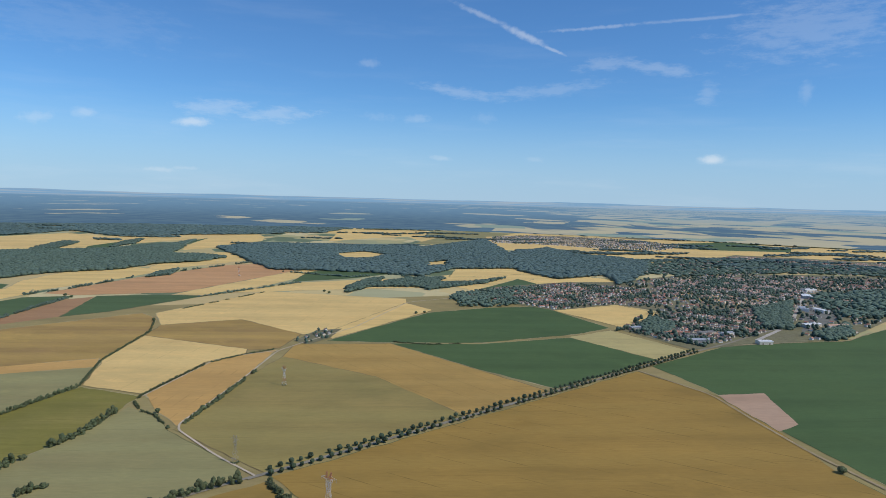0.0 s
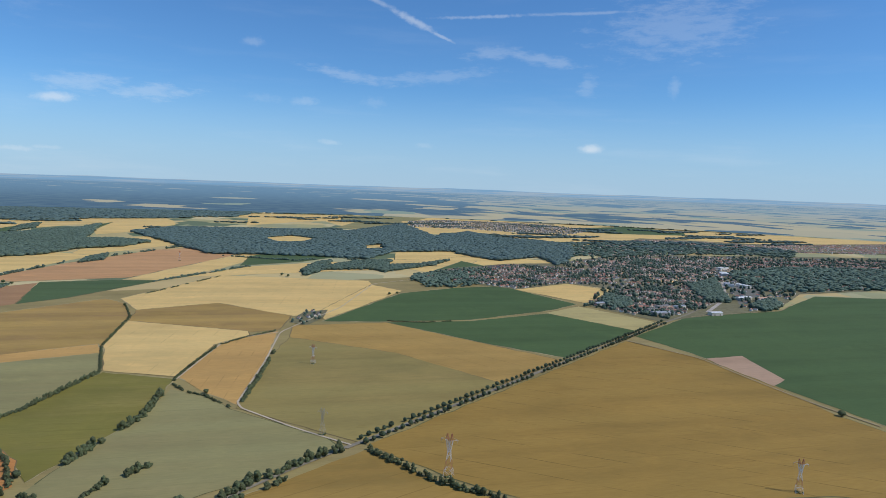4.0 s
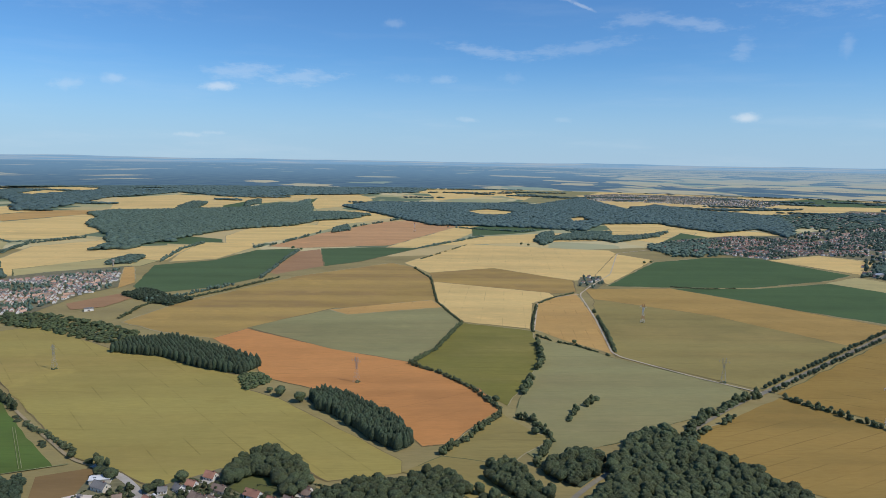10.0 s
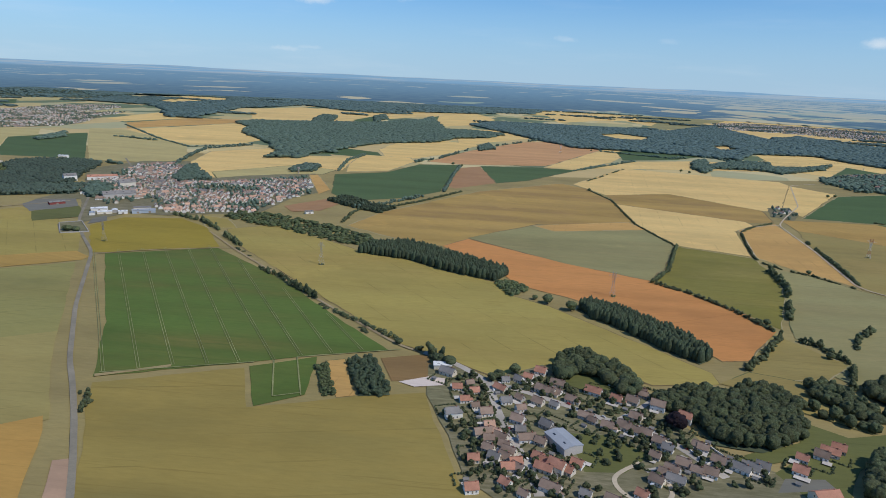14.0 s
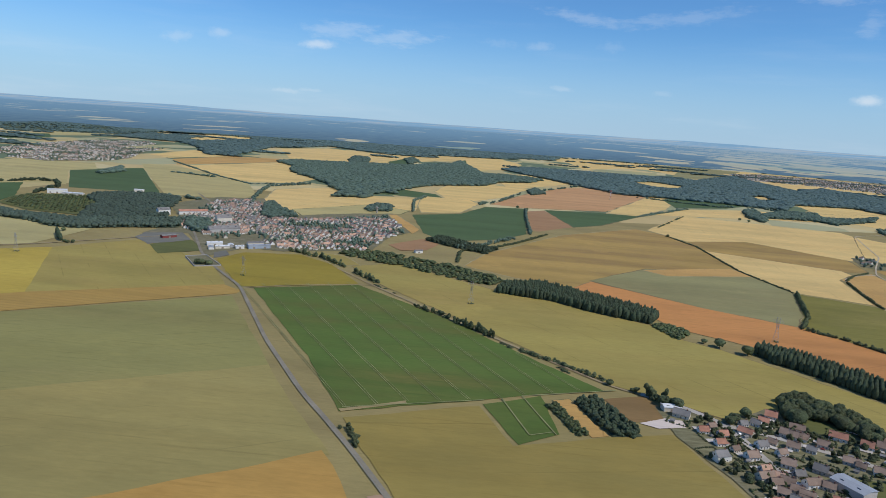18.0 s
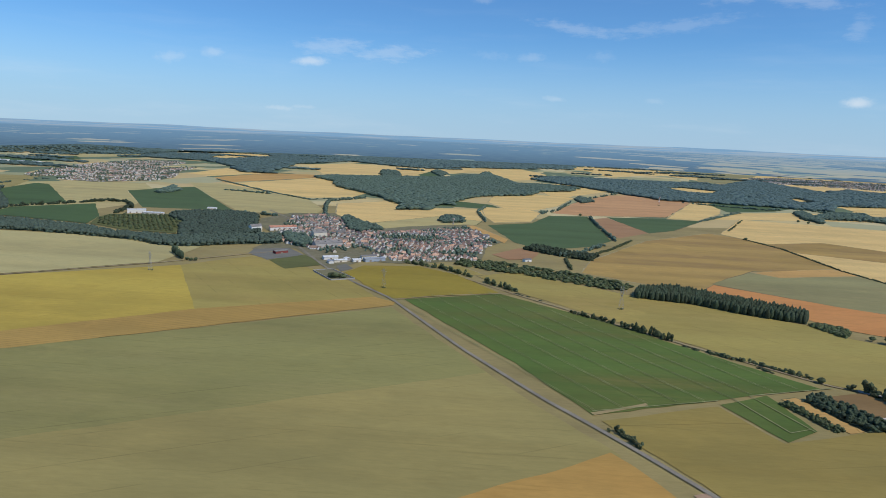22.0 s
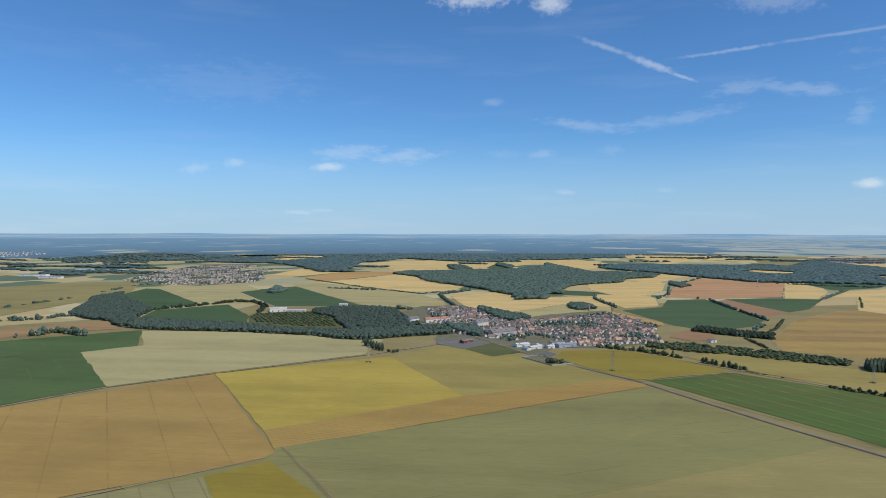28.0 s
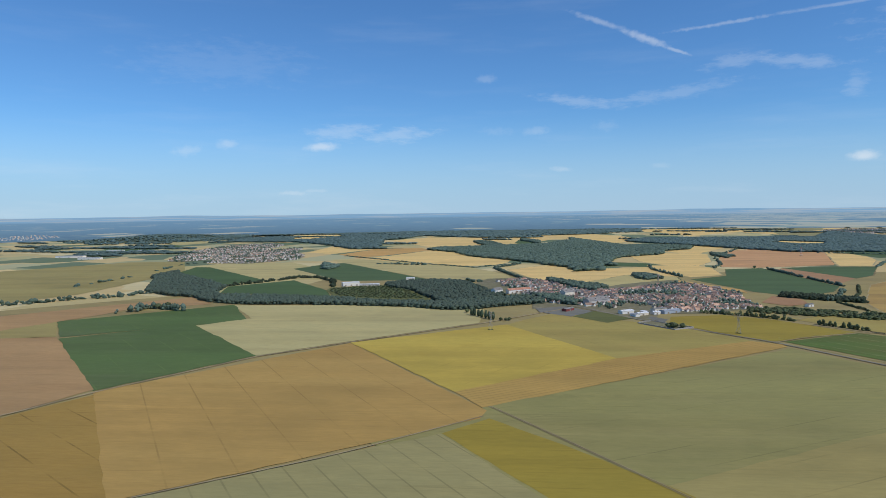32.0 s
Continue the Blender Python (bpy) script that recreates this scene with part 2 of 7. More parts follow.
def crop(name, colour, turn=0.0, lines=0.0, spacing=18.0, dark=0.0, patch=0.3, other=None, grain=0.12, streaks=0.45, whole=False):
    """A crop seen from the air: broad patches, drilling grain along one way, and wheel lines at a spacing (light: lines, dark: dark)."""
    colour, other = tuple(a * b for a, b in zip(colour, WARM)), other and tuple(a * b for a, b in zip(other, WARM))
    m, tr, b = material(name)
    wide = noisy(tr, placed(tr), 0.006, 5.0, 0.62)
    along = noisy(tr, placed(tr, turn, (0.004, 0.09, 1)), 1.0, 3.0)
    fine = noisy(tr, placed(tr, turn, (0.22, 1.0, 1)), 0.42, 4.0, 0.75)
    c = blend(tr, span(tr, wide, 0.35, 0.68), tint(colour, 1 - 0.45 * patch, -0.03), other or tint(colour, 1 + 0.4 * patch, 0.04))
    c = blend(tr, span(tr, along, 0.3, 0.7, 0.0, 0.75), c, tint(colour, 0.80), "MIX")
    bands = noisy(tr, placed(tr, turn, (0.0012, 0.022, 1)), 1.0, 2.0, 0.5)
    c = blend(tr, span(tr, bands, 0.38, 0.62, 0.0, 0.7), c, tint(colour, 1.16, -0.02))
    mid = noisy(tr, placed(tr, turn, (0.6, 1.0, 1)), 0.03, 4.0, 0.65)
    c = blend(tr, span(tr, mid, 0.42, 0.72, 0.0, 0.42), c, tint(colour, 1.22, 0.05))
    c = blend(tr, span(tr, fine, 0.3, 0.7, 0.0, 3.0 * grain), c, tint(colour, 0.62))
    marks = noisy(tr, placed(tr, turn, (0.014, 0.42, 1)), 1.0, 3.0, 0.6)
    c = blend(tr, span(tr, marks, 0.60, 0.70, 0.0, streaks), c, tint(colour, 0.66, 0.03))
    blots = noisy(tr, placed(tr, turn, (0.7, 1.0, 1)), 0.016, 6.0, 0.68)
    c = blend(tr, span(tr, blots, 0.60, 0.70, 0.0, streaks), c, tint(colour, 0.74, 0.06))
    bald = noisy(tr, placed(tr, turn + 40, (0.8, 1.0, 1)), 0.011, 6.0, 0.7)
    c = blend(tr, span(tr, bald, 0.60, 0.72, 0.0, streaks), c, tint(colour, 1.3, 0.05))
    for strength, col in ((lines, tint(colour, 1.75, 0.08)), (dark, tint(colour, 0.5))):
        if strength:
            w = node(tr, "ShaderNodeTexWave", Scale=0.314 / spacing, Distortion=0.6, Detail=1.0, Detail_Scale=0.02)
            tr.links.new(placed(tr, turn), w.inputs["Vector"])
            w.bands_direction = "Y"
            gaps = noisy(tr, placed(tr, turn, (0.012, 0.04, 1)), 1.0, 3.0)
            gate = tr.nodes.new("ShaderNodeMath")
            gate.operation = "MULTIPLY"
            tr.links.new(span(tr, w.outputs[1], 1 - (1.9 / spacing) ** 2, 1 - (0.9 / spacing) ** 2, 0, strength), gate.inputs[0])
            tr.links.new(span(tr, gaps, *((0.34, 0.58, 0.1, 1.0) if whole else (0.46, 0.62, 0.0, 1.0))), gate.inputs[1])
            c = blend(tr, gate.outputs[0], c, col)
    tr.links.new(c, b.inputs["Base Color"])
    bump = node(tr, "ShaderNodeBump", Strength=0.2, Distance=0.4)
    tr.links.new(fine, bump.inputs["Height"])
    tr.links.new(bump.outputs[0], b.inputs["Normal"])
    return m


def rough_mat(name, colour, spread=0.25, scale=0.5, rough=0.9, random=0.0, other=None, spec=0.2):
    """A plain surface with stains at two scales; random: how far one object or piece differs from the next."""
    m, tr, b = material(name, rough)
    b.inputs["Specular IOR Level"].default_value = spec
    wide, fine = noisy(tr, placed(tr), scale * 0.12), noisy(tr, placed(tr), scale * 2.0, 3.0)
    c = blend(tr, span(tr, wide, 0.3, 0.7), tint(colour, 1 - spread), other or tint(colour, 1 + spread))
    c = blend(tr, span(tr, fine, 0.3, 0.7, 0, 0.4), c, tint(colour, 0.7))
    if random:
        info, geo = tr.nodes.new("ShaderNodeObjectInfo"), tr.nodes.new("ShaderNodeNewGeometry")
        add = tr.nodes.new("ShaderNodeMath")
        add.operation = "ADD"
        tr.links.new(info.outputs["Random"], add.inputs[0])
        tr.links.new(geo.outputs["Random Per Island"], add.inputs[1])
        hsv = node(tr, "ShaderNodeHueSaturation")
        tr.links.new(span(tr, add.outputs[0], 0.3, 1.7, 1 - random, 1 + random), hsv.inputs["Value"])
        tr.links.new(span(tr, geo.outputs["Random Per Island"], 0, 1, 0.5 - 0.04 * random, 0.5 + 0.04 * random), hsv.inputs["Hue"])
        tr.links.new(c, hsv.inputs["Color"])
        c = hsv.outputs[0]
    tr.links.new(c, b.inputs["Base Color"])
    return m


def patchwork(name, tones, size, turn):
    """Far farmland: many small fields with straight edges, each with its own crop."""
    m, tr, b = material(name)
    vor = node(tr, "ShaderNodeTexVoronoi", Scale=1.0, Randomness=0.85)
    vor.distance, vor.feature = "CHEBYCHEV", "F1"
    tr.links.new(placed(tr, turn, (1 / size, 0.75 / size, 1)), vor.inputs["Vector"])
    sep = tr.nodes.new("ShaderNodeSeparateColor")
    tr.links.new(vor.outputs["Color"], sep.inputs[0])
    ramp = tr.nodes.new("ShaderNodeValToRGB")
    ramp.color_ramp.interpolation = "CONSTANT"
    el = ramp.color_ramp.elements
    while len(el) < len(tones):
        el.new(0.5)
    for e, n, c in zip(el, range(len(tones)), tones):
        e.position, e.color = n / len(tones), (*c, 1)
    tr.links.new(sep.outputs[0], ramp.inputs[0])
    fine = noisy(tr, placed(tr, turn, (0.3, 1, 1)), 0.02, 4.0, 0.65)
    c = blend(tr, span(tr, fine, 0.35, 0.7, 0, 0.25), ramp.outputs[0], (0.26, 0.23, 0.10))
    tr.links.new(c, b.inputs["Base Color"])
    return m

# Crop tones paled and greyed: some distance haze is put into the base colours.
STRAW_FAR = patchwork("hazed_farmland", [(0.62, 0.48, 0.22), (0.42, 0.38, 0.18), (0.60, 0.50, 0.26), (0.12, 0.17, 0.09), (0.50, 0.40, 0.18), (0.34, 0.34, 0.18), (0.56, 0.42, 0.19), (0.13, 0.18, 0.10), (0.42, 0.40, 0.22)], 150.0, 18)
CROPS = {
    "straw_a": crop("ripe_wheat", (0.72, 0.545, 0.208), 12, dark=0.2, spacing=30),
    "straw_b": crop("ripe_barley", (0.70, 0.53, 0.208), 99, dark=0.45, spacing=26),
    "straw_o": crop("orange_stubble", (0.535, 0.35, 0.118), 98, dark=0.5, spacing=14),
    "ochre": crop("ochre_crop", (0.44, 0.315, 0.095), 30, dark=0.3, patch=0.8, other=(0.31, 0.205, 0.105)),
    "gold": crop("golden_wheat", (0.33, 0.225, 0.056), 36, dark=0.8, spacing=24, patch=0.6),
    "gold_b": crop("lined_wheat", (0.36, 0.245, 0.065), -24, dark=0.5, spacing=14, patch=0.9, other=(0.27, 0.215, 0.06)),
    "gold_g": crop("dark_gold_crop", (0.305, 0.25, 0.04), 10),
    "strip": crop("striped_golden_stubble", (0.43, 0.30, 0.085), -35, dark=0.5, spacing=5, patch=0.4, whole=True),
    "yellow": crop("yellow_crop", (0.48, 0.385, 0.075), -60, dark=0.3, spacing=24, patch=0.4),
    "orange": crop("orange_crop", (0.56, 0.275, 0.09), -30, dark=0.3, spacing=30, patch=0.6),
    "orange_y": crop("orange_wheat", (0.45, 0.29, 0.08), 20, patch=0.5),
    "tan_hill": crop("bare_hill", (0.55, 0.335, 0.155), 20, dark=0.2),
    "tan": crop("tan_stubble", (0.40, 0.27, 0.12), 60),
    "stubble": crop("brown_stubble", (0.42, 0.292, 0.088), 57, dark=0.5, spacing=33, whole=True, patch=0.45),
    "bare": crop("bare_earth", (0.46, 0.33, 0.22), 0, patch=0.6),
    "bare_r": crop("red_earth", (0.37, 0.23, 0.115), 0, patch=0.6),
    "bare_d": crop("brown_earth", (0.25, 0.17, 0.07), 0),
    "olive": crop("olive_crop", (0.30, 0.258, 0.088), 5, patch=0.5, other=(0.40, 0.31, 0.11)),
    "olive_y": crop("olive_yellow_crop", (0.365, 0.318, 0.09), 53, other=(0.43, 0.33, 0.105), dark=0.5, spacing=24, patch=0.4),
    "pale_g": crop("pale_yellow_green_crop", (0.46, 0.425, 0.19), 30, other=(0.50, 0.455, 0.20), dark=0.2, spacing=28),
    "khaki": crop("khaki_crop", (0.325, 0.290, 0.105), -28, patch=0.5, dark=0.4, spacing=30),
    "khaki_g": crop("grey_green_crop", (0.275, 0.272, 0.095), -28, patch=0.55, other=(0.35, 0.315, 0.125), dark=0.4, spacing=26),
    "khaki0": crop("pale_grey_green_crop", (0.295, 0.292, 0.128), 15, patch=0.6, other=(0.355, 0.310, 0.140)),
    "khaki_y": crop("yellow_green_crop", (0.47, 0.425, 0.185), 30, dark=0.2, spacing=26),
    "khaki_t": crop("lined_khaki_crop", (0.32, 0.305, 0.13), 55, dark=0.5, spacing=15, whole=True, patch=0.6),
    "green": crop("green_crop", (0.086, 0.142, 0.056), 30, patch=0.3),
    "green_w": crop("bright_green_crop", (0.100, 0.165, 0.048), 48, patch=0.5, other=(0.14, 0.18, 0.075), lines=0.25, spacing=28),
    "green_dark": crop("dark_green_crop", (0.078, 0.136, 0.048), 40, patch=0.4),
    "green_olive": crop("olive_meadow", (0.215, 0.212, 0.046), 60, patch=0.7, other=(0.295, 0.26, 0.08)),
    "tram": crop("lined_green_crop", (0.100, 0.172, 0.036), 62, patch=0.5, other=(0.22, 0.185, 0.058)),
    "grass": crop("grass", (0.13, 0.15, 0.05), 0, patch=0.5),
    "ground_v": crop("gardens", (0.235, 0.235, 0.125), 0, patch=0.9, other=(0.40, 0.355, 0.26), grain=0.4),
    "verge": crop("rough_grass", (0.33, 0.285, 0.115), 62, patch=0.7, other=(0.41, 0.34, 0.16), grain=0.16),
    "ochre_d": crop("dull_ochre_crop", (0.325, 0.262, 0.072), -12, dark=0.4, spacing=26, patch=0.7, other=(0.265, 0.242, 0.085)),
    "chalk_f": crop("chalk_yard", (0.66, 0.60, 0.52), 0, patch=0.3),
    "yard": crop("asphalt_yard", (0.185, 0.195, 0.165), 0, patch=0.5),
    "dirt_f": crop("dry_earth_strip", (0.34, 0.28, 0.135), 0, patch=0.6),
}

# ---- ground ----
def mesh_of(name, verts, faces, mat=None, smooth=False):
    me = bpy.data.meshes.new(name)
    me.from_pydata(verts, [], faces)
    if mat:
        me.materials.append(mat)
    if smooth:
        me.polygons.foreach_set("use_smooth", [True] * len(me.polygons))
    return me


CENTRE = Vector((-580, -35))
REACH = 4650
rings = [(REACH * (n / 40) ** 1.4, 96) for n in range(1, 41)]
verts, faces = [(CENTRE.x, CENTRE.y, 0)], []
for r, n in rings:
    verts += [(CENTRE.x + r * math.cos(2 * math.pi * k / n), CENTRE.y + r * math.sin(2 * math.pi * k / n), 0) for k in range(n)]
for k in range(96):
    faces.append((0, 1 + k, 1 + (k + 1) % 96))
for q in range(39):
    a = 1 + 96 * q
    faces += [(a + k, a + 96 + k, a + 96 + (k + 1) % 96, a + (k + 1) % 96) for k in range(96)]
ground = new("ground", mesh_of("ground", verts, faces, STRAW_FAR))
tagged(ground, "open rolling farmland with pale stubble and grass", "ground", kind="structure")

LAYER = [0.05]


def outline(points, step, wobble):
    """A closed outline with rounded steps between the corners and an uneven edge."""
    out = []
    for (x0, y0), (x1, y1) in zip(points, points[1:] + points[:1]):
        n = max(1, int(math.hypot(x1 - x0, y1 - y0) / step))
        for k in range(n):
            x, y = x0 + (x1 - x0) * k / n, y0 + (y1 - y0) * k / n
            if k:
                x += wobble * (noise.noise((x * 0.05, y * 0.05, 1.0)))
                y += wobble * (noise.noise((x * 0.05, y * 0.05, 7.0)))
            out.append((x, y))
    return out


def sheet(name, points, mat, step=12.0, wobble=2.0, lift=None):
    """A field: one thin sheet that lies on the ground inside its outline."""
    if lift is None:
        LAYER[0] += 0.004
    z = LAYER[0] if lift is None else lift
    edge = outline([(float(x), float(y)) for x, y in points], step, wobble)
    bm = bmesh.new()
    face = bm.faces.new([bm.verts.new((x, y, z)) for x, y in edge])
    if face.normal.z < 0 or sum(x0 * y1 - x1 * y0 for (x0, y0), (x1, y1) in zip(edge, edge[1:] + edge[:1])) < 0:
        bmesh.ops.reverse_faces(bm, faces=[face])
    bmesh.ops.triangulate(bm, faces=[face])
    me = bpy.data.meshes.new(name)
    bm.to_mesh(me)
    bm.free()
    me.materials.append(mat)
    return new(name, me)


MARGINS = [rough_mat("grassy_field_edge", (0.13, 0.135, 0.055), 0.35, 0.3), rough_mat("dry_field_edge", (0.38, 0.32, 0.17), 0.3, 0.3), rough_mat("brown_field_edge", (0.22, 0.165, 0.075), 0.3, 0.3)]
NO_MARGIN = {CROPS[k] for k in ("verge", "grass", "ground_v", "chalk_f", "yard", "dirt_f", "bare", "bare_r", "bare_d", "tram", "khaki", "khaki_g", "orange_y", "ochre_d", "gold_g")}


def margin(points, width, mat, z):
    """The uncut strip round a field: a band along its outline, of uneven width and with breaks."""
    edge = outline([(float(x), float(y)) for x, y in points], 6.0, 2.0)
    n = len(edge)
    verts, faces = [], []
    for k, (x, y) in enumerate(edge):
        (x0, y0), (x1, y1) = edge[k - 1], edge[(k + 1) % n]
        d = math.hypot(x1 - x0, y1 - y0) + 1e-6
        w = width * (0.75 + 0.9 * noise.noise((x * 0.03, y * 0.03, 5.0)))
        sx, sy = -(y1 - y0) / d * max(w, 0.15) / 2, (x1 - x0) / d * max(w, 0.15) / 2
        verts += [(x + sx, y + sy, z), (x - sx, y - sy, z)]
        if noise.noise((x * 0.012, y * 0.012, 2.0)) > -0.28:
            j = (k + 1) % n
            faces.append((2 * k, 2 * k + 1, 2 * j + 1, 2 * j))
    return new("field_edge", mesh_of("field_edge", verts, faces, mat))


def field(label, mat, *points, name="crop_field"):
    made = tagged(sheet(name, points, mat), label, "field", group="fields of the plain", kind="structure")
    far = min(p[1] for p in points)
    if mat not in NO_MARGIN and far < 1900 and max(p[0] for p in points) > -880:
        rim = margin(points, 1.1 if far < 500 else 1.9 if far < 1000 else 3.0, MARGINS[int(abs(points[0][0] * 7 + points[0][1])) % 3], LAYER[0] + 0.002)
        rim.parent = made
    return made

# ---- helpers for things ----


def part(name, bm, mat, parent=None, label="", smooth=False):
    me = bpy.data.meshes.new(name)
    bm.to_mesh(me)
    bm.free()
    me.materials.append(mat)
    if smooth:
        me.polygons.foreach_set("use_smooth", [True] * len(me.polygons))
    ob = new(name, me)
    ob.parent = parent
    return tagged(ob, label)


def box(bm, x0, y0, z0, x1, y1, z1):
    v = [bm.verts.new((x, y, z)) for z in (z0, z1) for x, y in ((x0, y0), (x1, y0), (x1, y1), (x0, y1))]
    for f in ((3, 2, 1, 0), (4, 5, 6, 7), (0, 1, 5, 4), (1, 2, 6, 5), (2, 3, 7, 6), (3, 0, 4, 7)):
        bm.faces.new([v[n] for n in f])


def inside(x, y, points):
    hit = False
    for (x0, y0), (x1, y1) in zip(points, points[1:] + points[:1]):
        if (y0 > y) != (y1 > y) and x < (x1 - x0) * (y - y0) / (y1 - y0) + x0:
            hit = not hit
    return hit


def scatter(points, gap, rng, keep=1.0, jitter=0.38):
    """Uneven places inside an outline, about a gap apart."""
    xs, ys = [p[0] for p in points], [p[1] for p in points]
    out, row, y = [], 0, min(ys)
    while y < max(ys):
        x = min(xs) + (gap * 0.5 if row % 2 else 0)
        while x < max(xs):
            px, py = x + rng.uniform(-jitter, jitter) * gap, y + rng.uniform(-jitter, jitter) * gap
            if inside(px, py, points) and rng.random() < keep:
                out.append((px, py))
            x += gap
        y += gap * 0.87
        row += 1
    return out


def leafy(x, y):
    """Where the trees of a town stand close together (above nought)."""
    return noise.noise((x * 0.016, y * 0.016, 3.0)) + 0.5 * noise.noise((x * 0.05, y * 0.05, 9.0))


def along(points, gap, rng, spread=0.0):
    out = []
    for (x0, y0), (x1, y1) in zip(points, points[1:]):
        d = math.hypot(x1 - x0, y1 - y0)
        nx, ny = -(y1 - y0) / max(d, 1e-6), (x1 - x0) / max(d, 1e-6)
        n = max(1, int(d / gap))
        for k in range(n):
            t, s = (k + rng.uniform(0.2, 0.8)) / n, rng.uniform(-spread, spread)
            out.append((x0 + (x1 - x0) * t + nx * s, y0 + (y1 - y0) * t + ny * s))
    return out


def distance_to(x, y, points):
    best = 1e9
    for (x0, y0), (x1, y1) in zip(points, points[1:]):
        dx, dy = x1 - x0, y1 - y0
        t = max(0.0, min(1.0, ((x - x0) * dx + (y - y0) * dy) / (dx * dx + dy * dy + 1e-9)))
        best = min(best, math.hypot(x - x0 - t * dx, y - y0 - t * dy))
    return best


def joined(name, pieces, mats, smooth=True):
    """One mesh out of many (vertices, triangles, material number)."""
    vs, fs, ms, base = [], [], [], 0
    for v, f, m in pieces:
        vs.append(v)
        fs.append(f + base)
        ms.append(np.full(len(f), m, dtype=np.int32))
        base += len(v)
    v, f, m = np.concatenate(vs), np.concatenate(fs), np.concatenate(ms)
    me = bpy.data.meshes.new(name)
    me.vertices.add(len(v))
    me.vertices.foreach_set("co", v.astype(np.float32).ravel())
    me.loops.add(3 * len(f))
    me.loops.foreach_set("vertex_index", f.astype(np.int32).ravel())
    me.polygons.add(len(f))
    me.polygons.foreach_set("loop_start", np.arange(0, 3 * len(f), 3, dtype=np.int32))
    me.polygons.foreach_set("loop_total", np.full(len(f), 3, dtype=np.int32))
    me.polygons.foreach_set("material_index", m)
    me.polygons.foreach_set("use_smooth", np.full(len(f), smooth, dtype=bool))
    me.update(calc_edges=True)
    me.validate()
    for mat in mats:
        me.materials.append(mat)
    return me


def ico(level):
    bm = bmesh.new()
    bmesh.ops.create_icosphere(bm, subdivisions=level, radius=1.0)
    v = np.array([x.co[:] for x in bm.verts])
    f = np.array([[x.index for x in y.verts] for y in bm.faces])
    bm.free()
    return v, f


ICO1, ICO2 = ico(1), ico(2)


def lump(base, rng, rough):
    """A ball of leaves with an uneven skin."""
    v, f = base
    shift = rng.uniform(0, 90)
    k = np.array([1 + rough * noise.noise((p[0] * 1.7 + shift, p[1] * 1.7, p[2] * 1.7)) + rng.uniform(-0.25, 0.25) * rough for p in v])
    return v * k[:, None], f


def crown(seed, lumps, level, tufts, slim=1.0, low=0.15):
    """A crown one unit high and about one wide: lumps of foliage and loose tufts that break its outline."""
    rng = random.Random(seed)
    pieces = []
    for n in range(lumps):
        a, h = rng.uniform(0, 6.28), (n + 0.5) / lumps
        out = rng.uniform(0.18, 0.34) * math.sin(math.pi * min(1, 0.18 + h * 0.8)) * slim
        r = (0.42 / lumps ** 0.4 + 0.10 * math.sin(math.pi * (0.25 + 0.65 * h))) * rng.uniform(0.8, 1.2) * (0.55 + 0.45 * slim)
        v, f = lump(ICO2 if level > 1 else ICO1, rng, 0.5)
        v = v * (r * rng.uniform(0.9, 1.15), r * rng.uniform(0.9, 1.15), r * 0.9) + (out * math.cos(a), out * math.sin(a), low + (0.98 - low - 0.14) * h + 0.05)
        pieces.append((v, f, 0))
    return tufted(pieces, tufts, rng, 0.035, 0.075)


def tufted(pieces, tufts, rng, least, most):
    """The pieces and loose tufts on their skin, as one set of corners and triangles."""
    lumps = len(pieces)
    for _ in range(tufts):
        v, f, _m = pieces[rng.randrange(lumps)]
        p = v[rng.randrange(len(v))] * 1.01
        s = rng.uniform(least, most)
        t = np.array([[rng.uniform(-1, 1) * s for _ in range(3)] for _ in range(4)]) + p
        pieces.append((t, np.array([[0, 1, 2], [0, 2, 3], [1, 3, 2]]), 0))
    v = np.concatenate([q[0] for q in pieces])
    base, fs = 0, []
    for q in pieces:
        fs.append(q[1] + base)
        base += len(q[0])
    return v, np.concatenate(fs)


def billow(base, rng, bumps):
    """A ball with boughs: broad swellings, and finer ones on top of them."""
    v, f = base
    o = rng.uniform(0, 90)
    k = []
    for p in v:
        q = Vector(p)
        k.append(1 + sum(size * noise.noise(q * rate + Vector((o, o * 0.7, rate))) for rate, size in bumps))
    return v * np.array(k)[:, None], f


def full_crown(seed, tufts=70):
    """A broad crown: one billowing body with smaller boughs that stand out of it."""
    rng = random.Random(seed)
    v, f = billow(ICO2, rng, ((1.5, 0.40), (3.4, 0.30)))
    pieces = [(v * (0.47 * rng.uniform(0.9, 1.1), 0.47 * rng.uniform(0.9, 1.1), 0.40) + (0, 0, 0.56), f, 0)]
    for n in range(12):
        a, e, r = rng.uniform(0, 6.28), rng.uniform(-0.3, 1.2), rng.uniform(0.13, 0.21)
        v, f = billow(ICO1, rng, ((2.0, 0.4), (5.0, 0.3)))
        pieces.append((v * (r, r, r * 0.85) + (0.36 * math.cos(a) * math.cos(e), 0.36 * math.sin(a) * math.cos(e), 0.56 + 0.33 * math.sin(e)), f, 0))
    return tufted(pieces, tufts, rng, 0.018, 0.045)


def spire_crown(seed, tufts=24):
    """A slim crown, widest low down and drawn to a point."""
    rng = random.Random(seed)
    v, f = billow(ICO2, rng, ((1.8, 0.35), (4.0, 0.25)))
    h = (v[:, 2] + 1) / 2
    w = 0.36 * (1.05 - 0.45 * np.clip(h, 0, 1))
    v = np.stack([v[:, 0] * w, v[:, 1] * w, 0.04 + 0.96 * h], 1)
    return tufted([(v, f, 0)], tufts, rng, 0.015, 0.04)


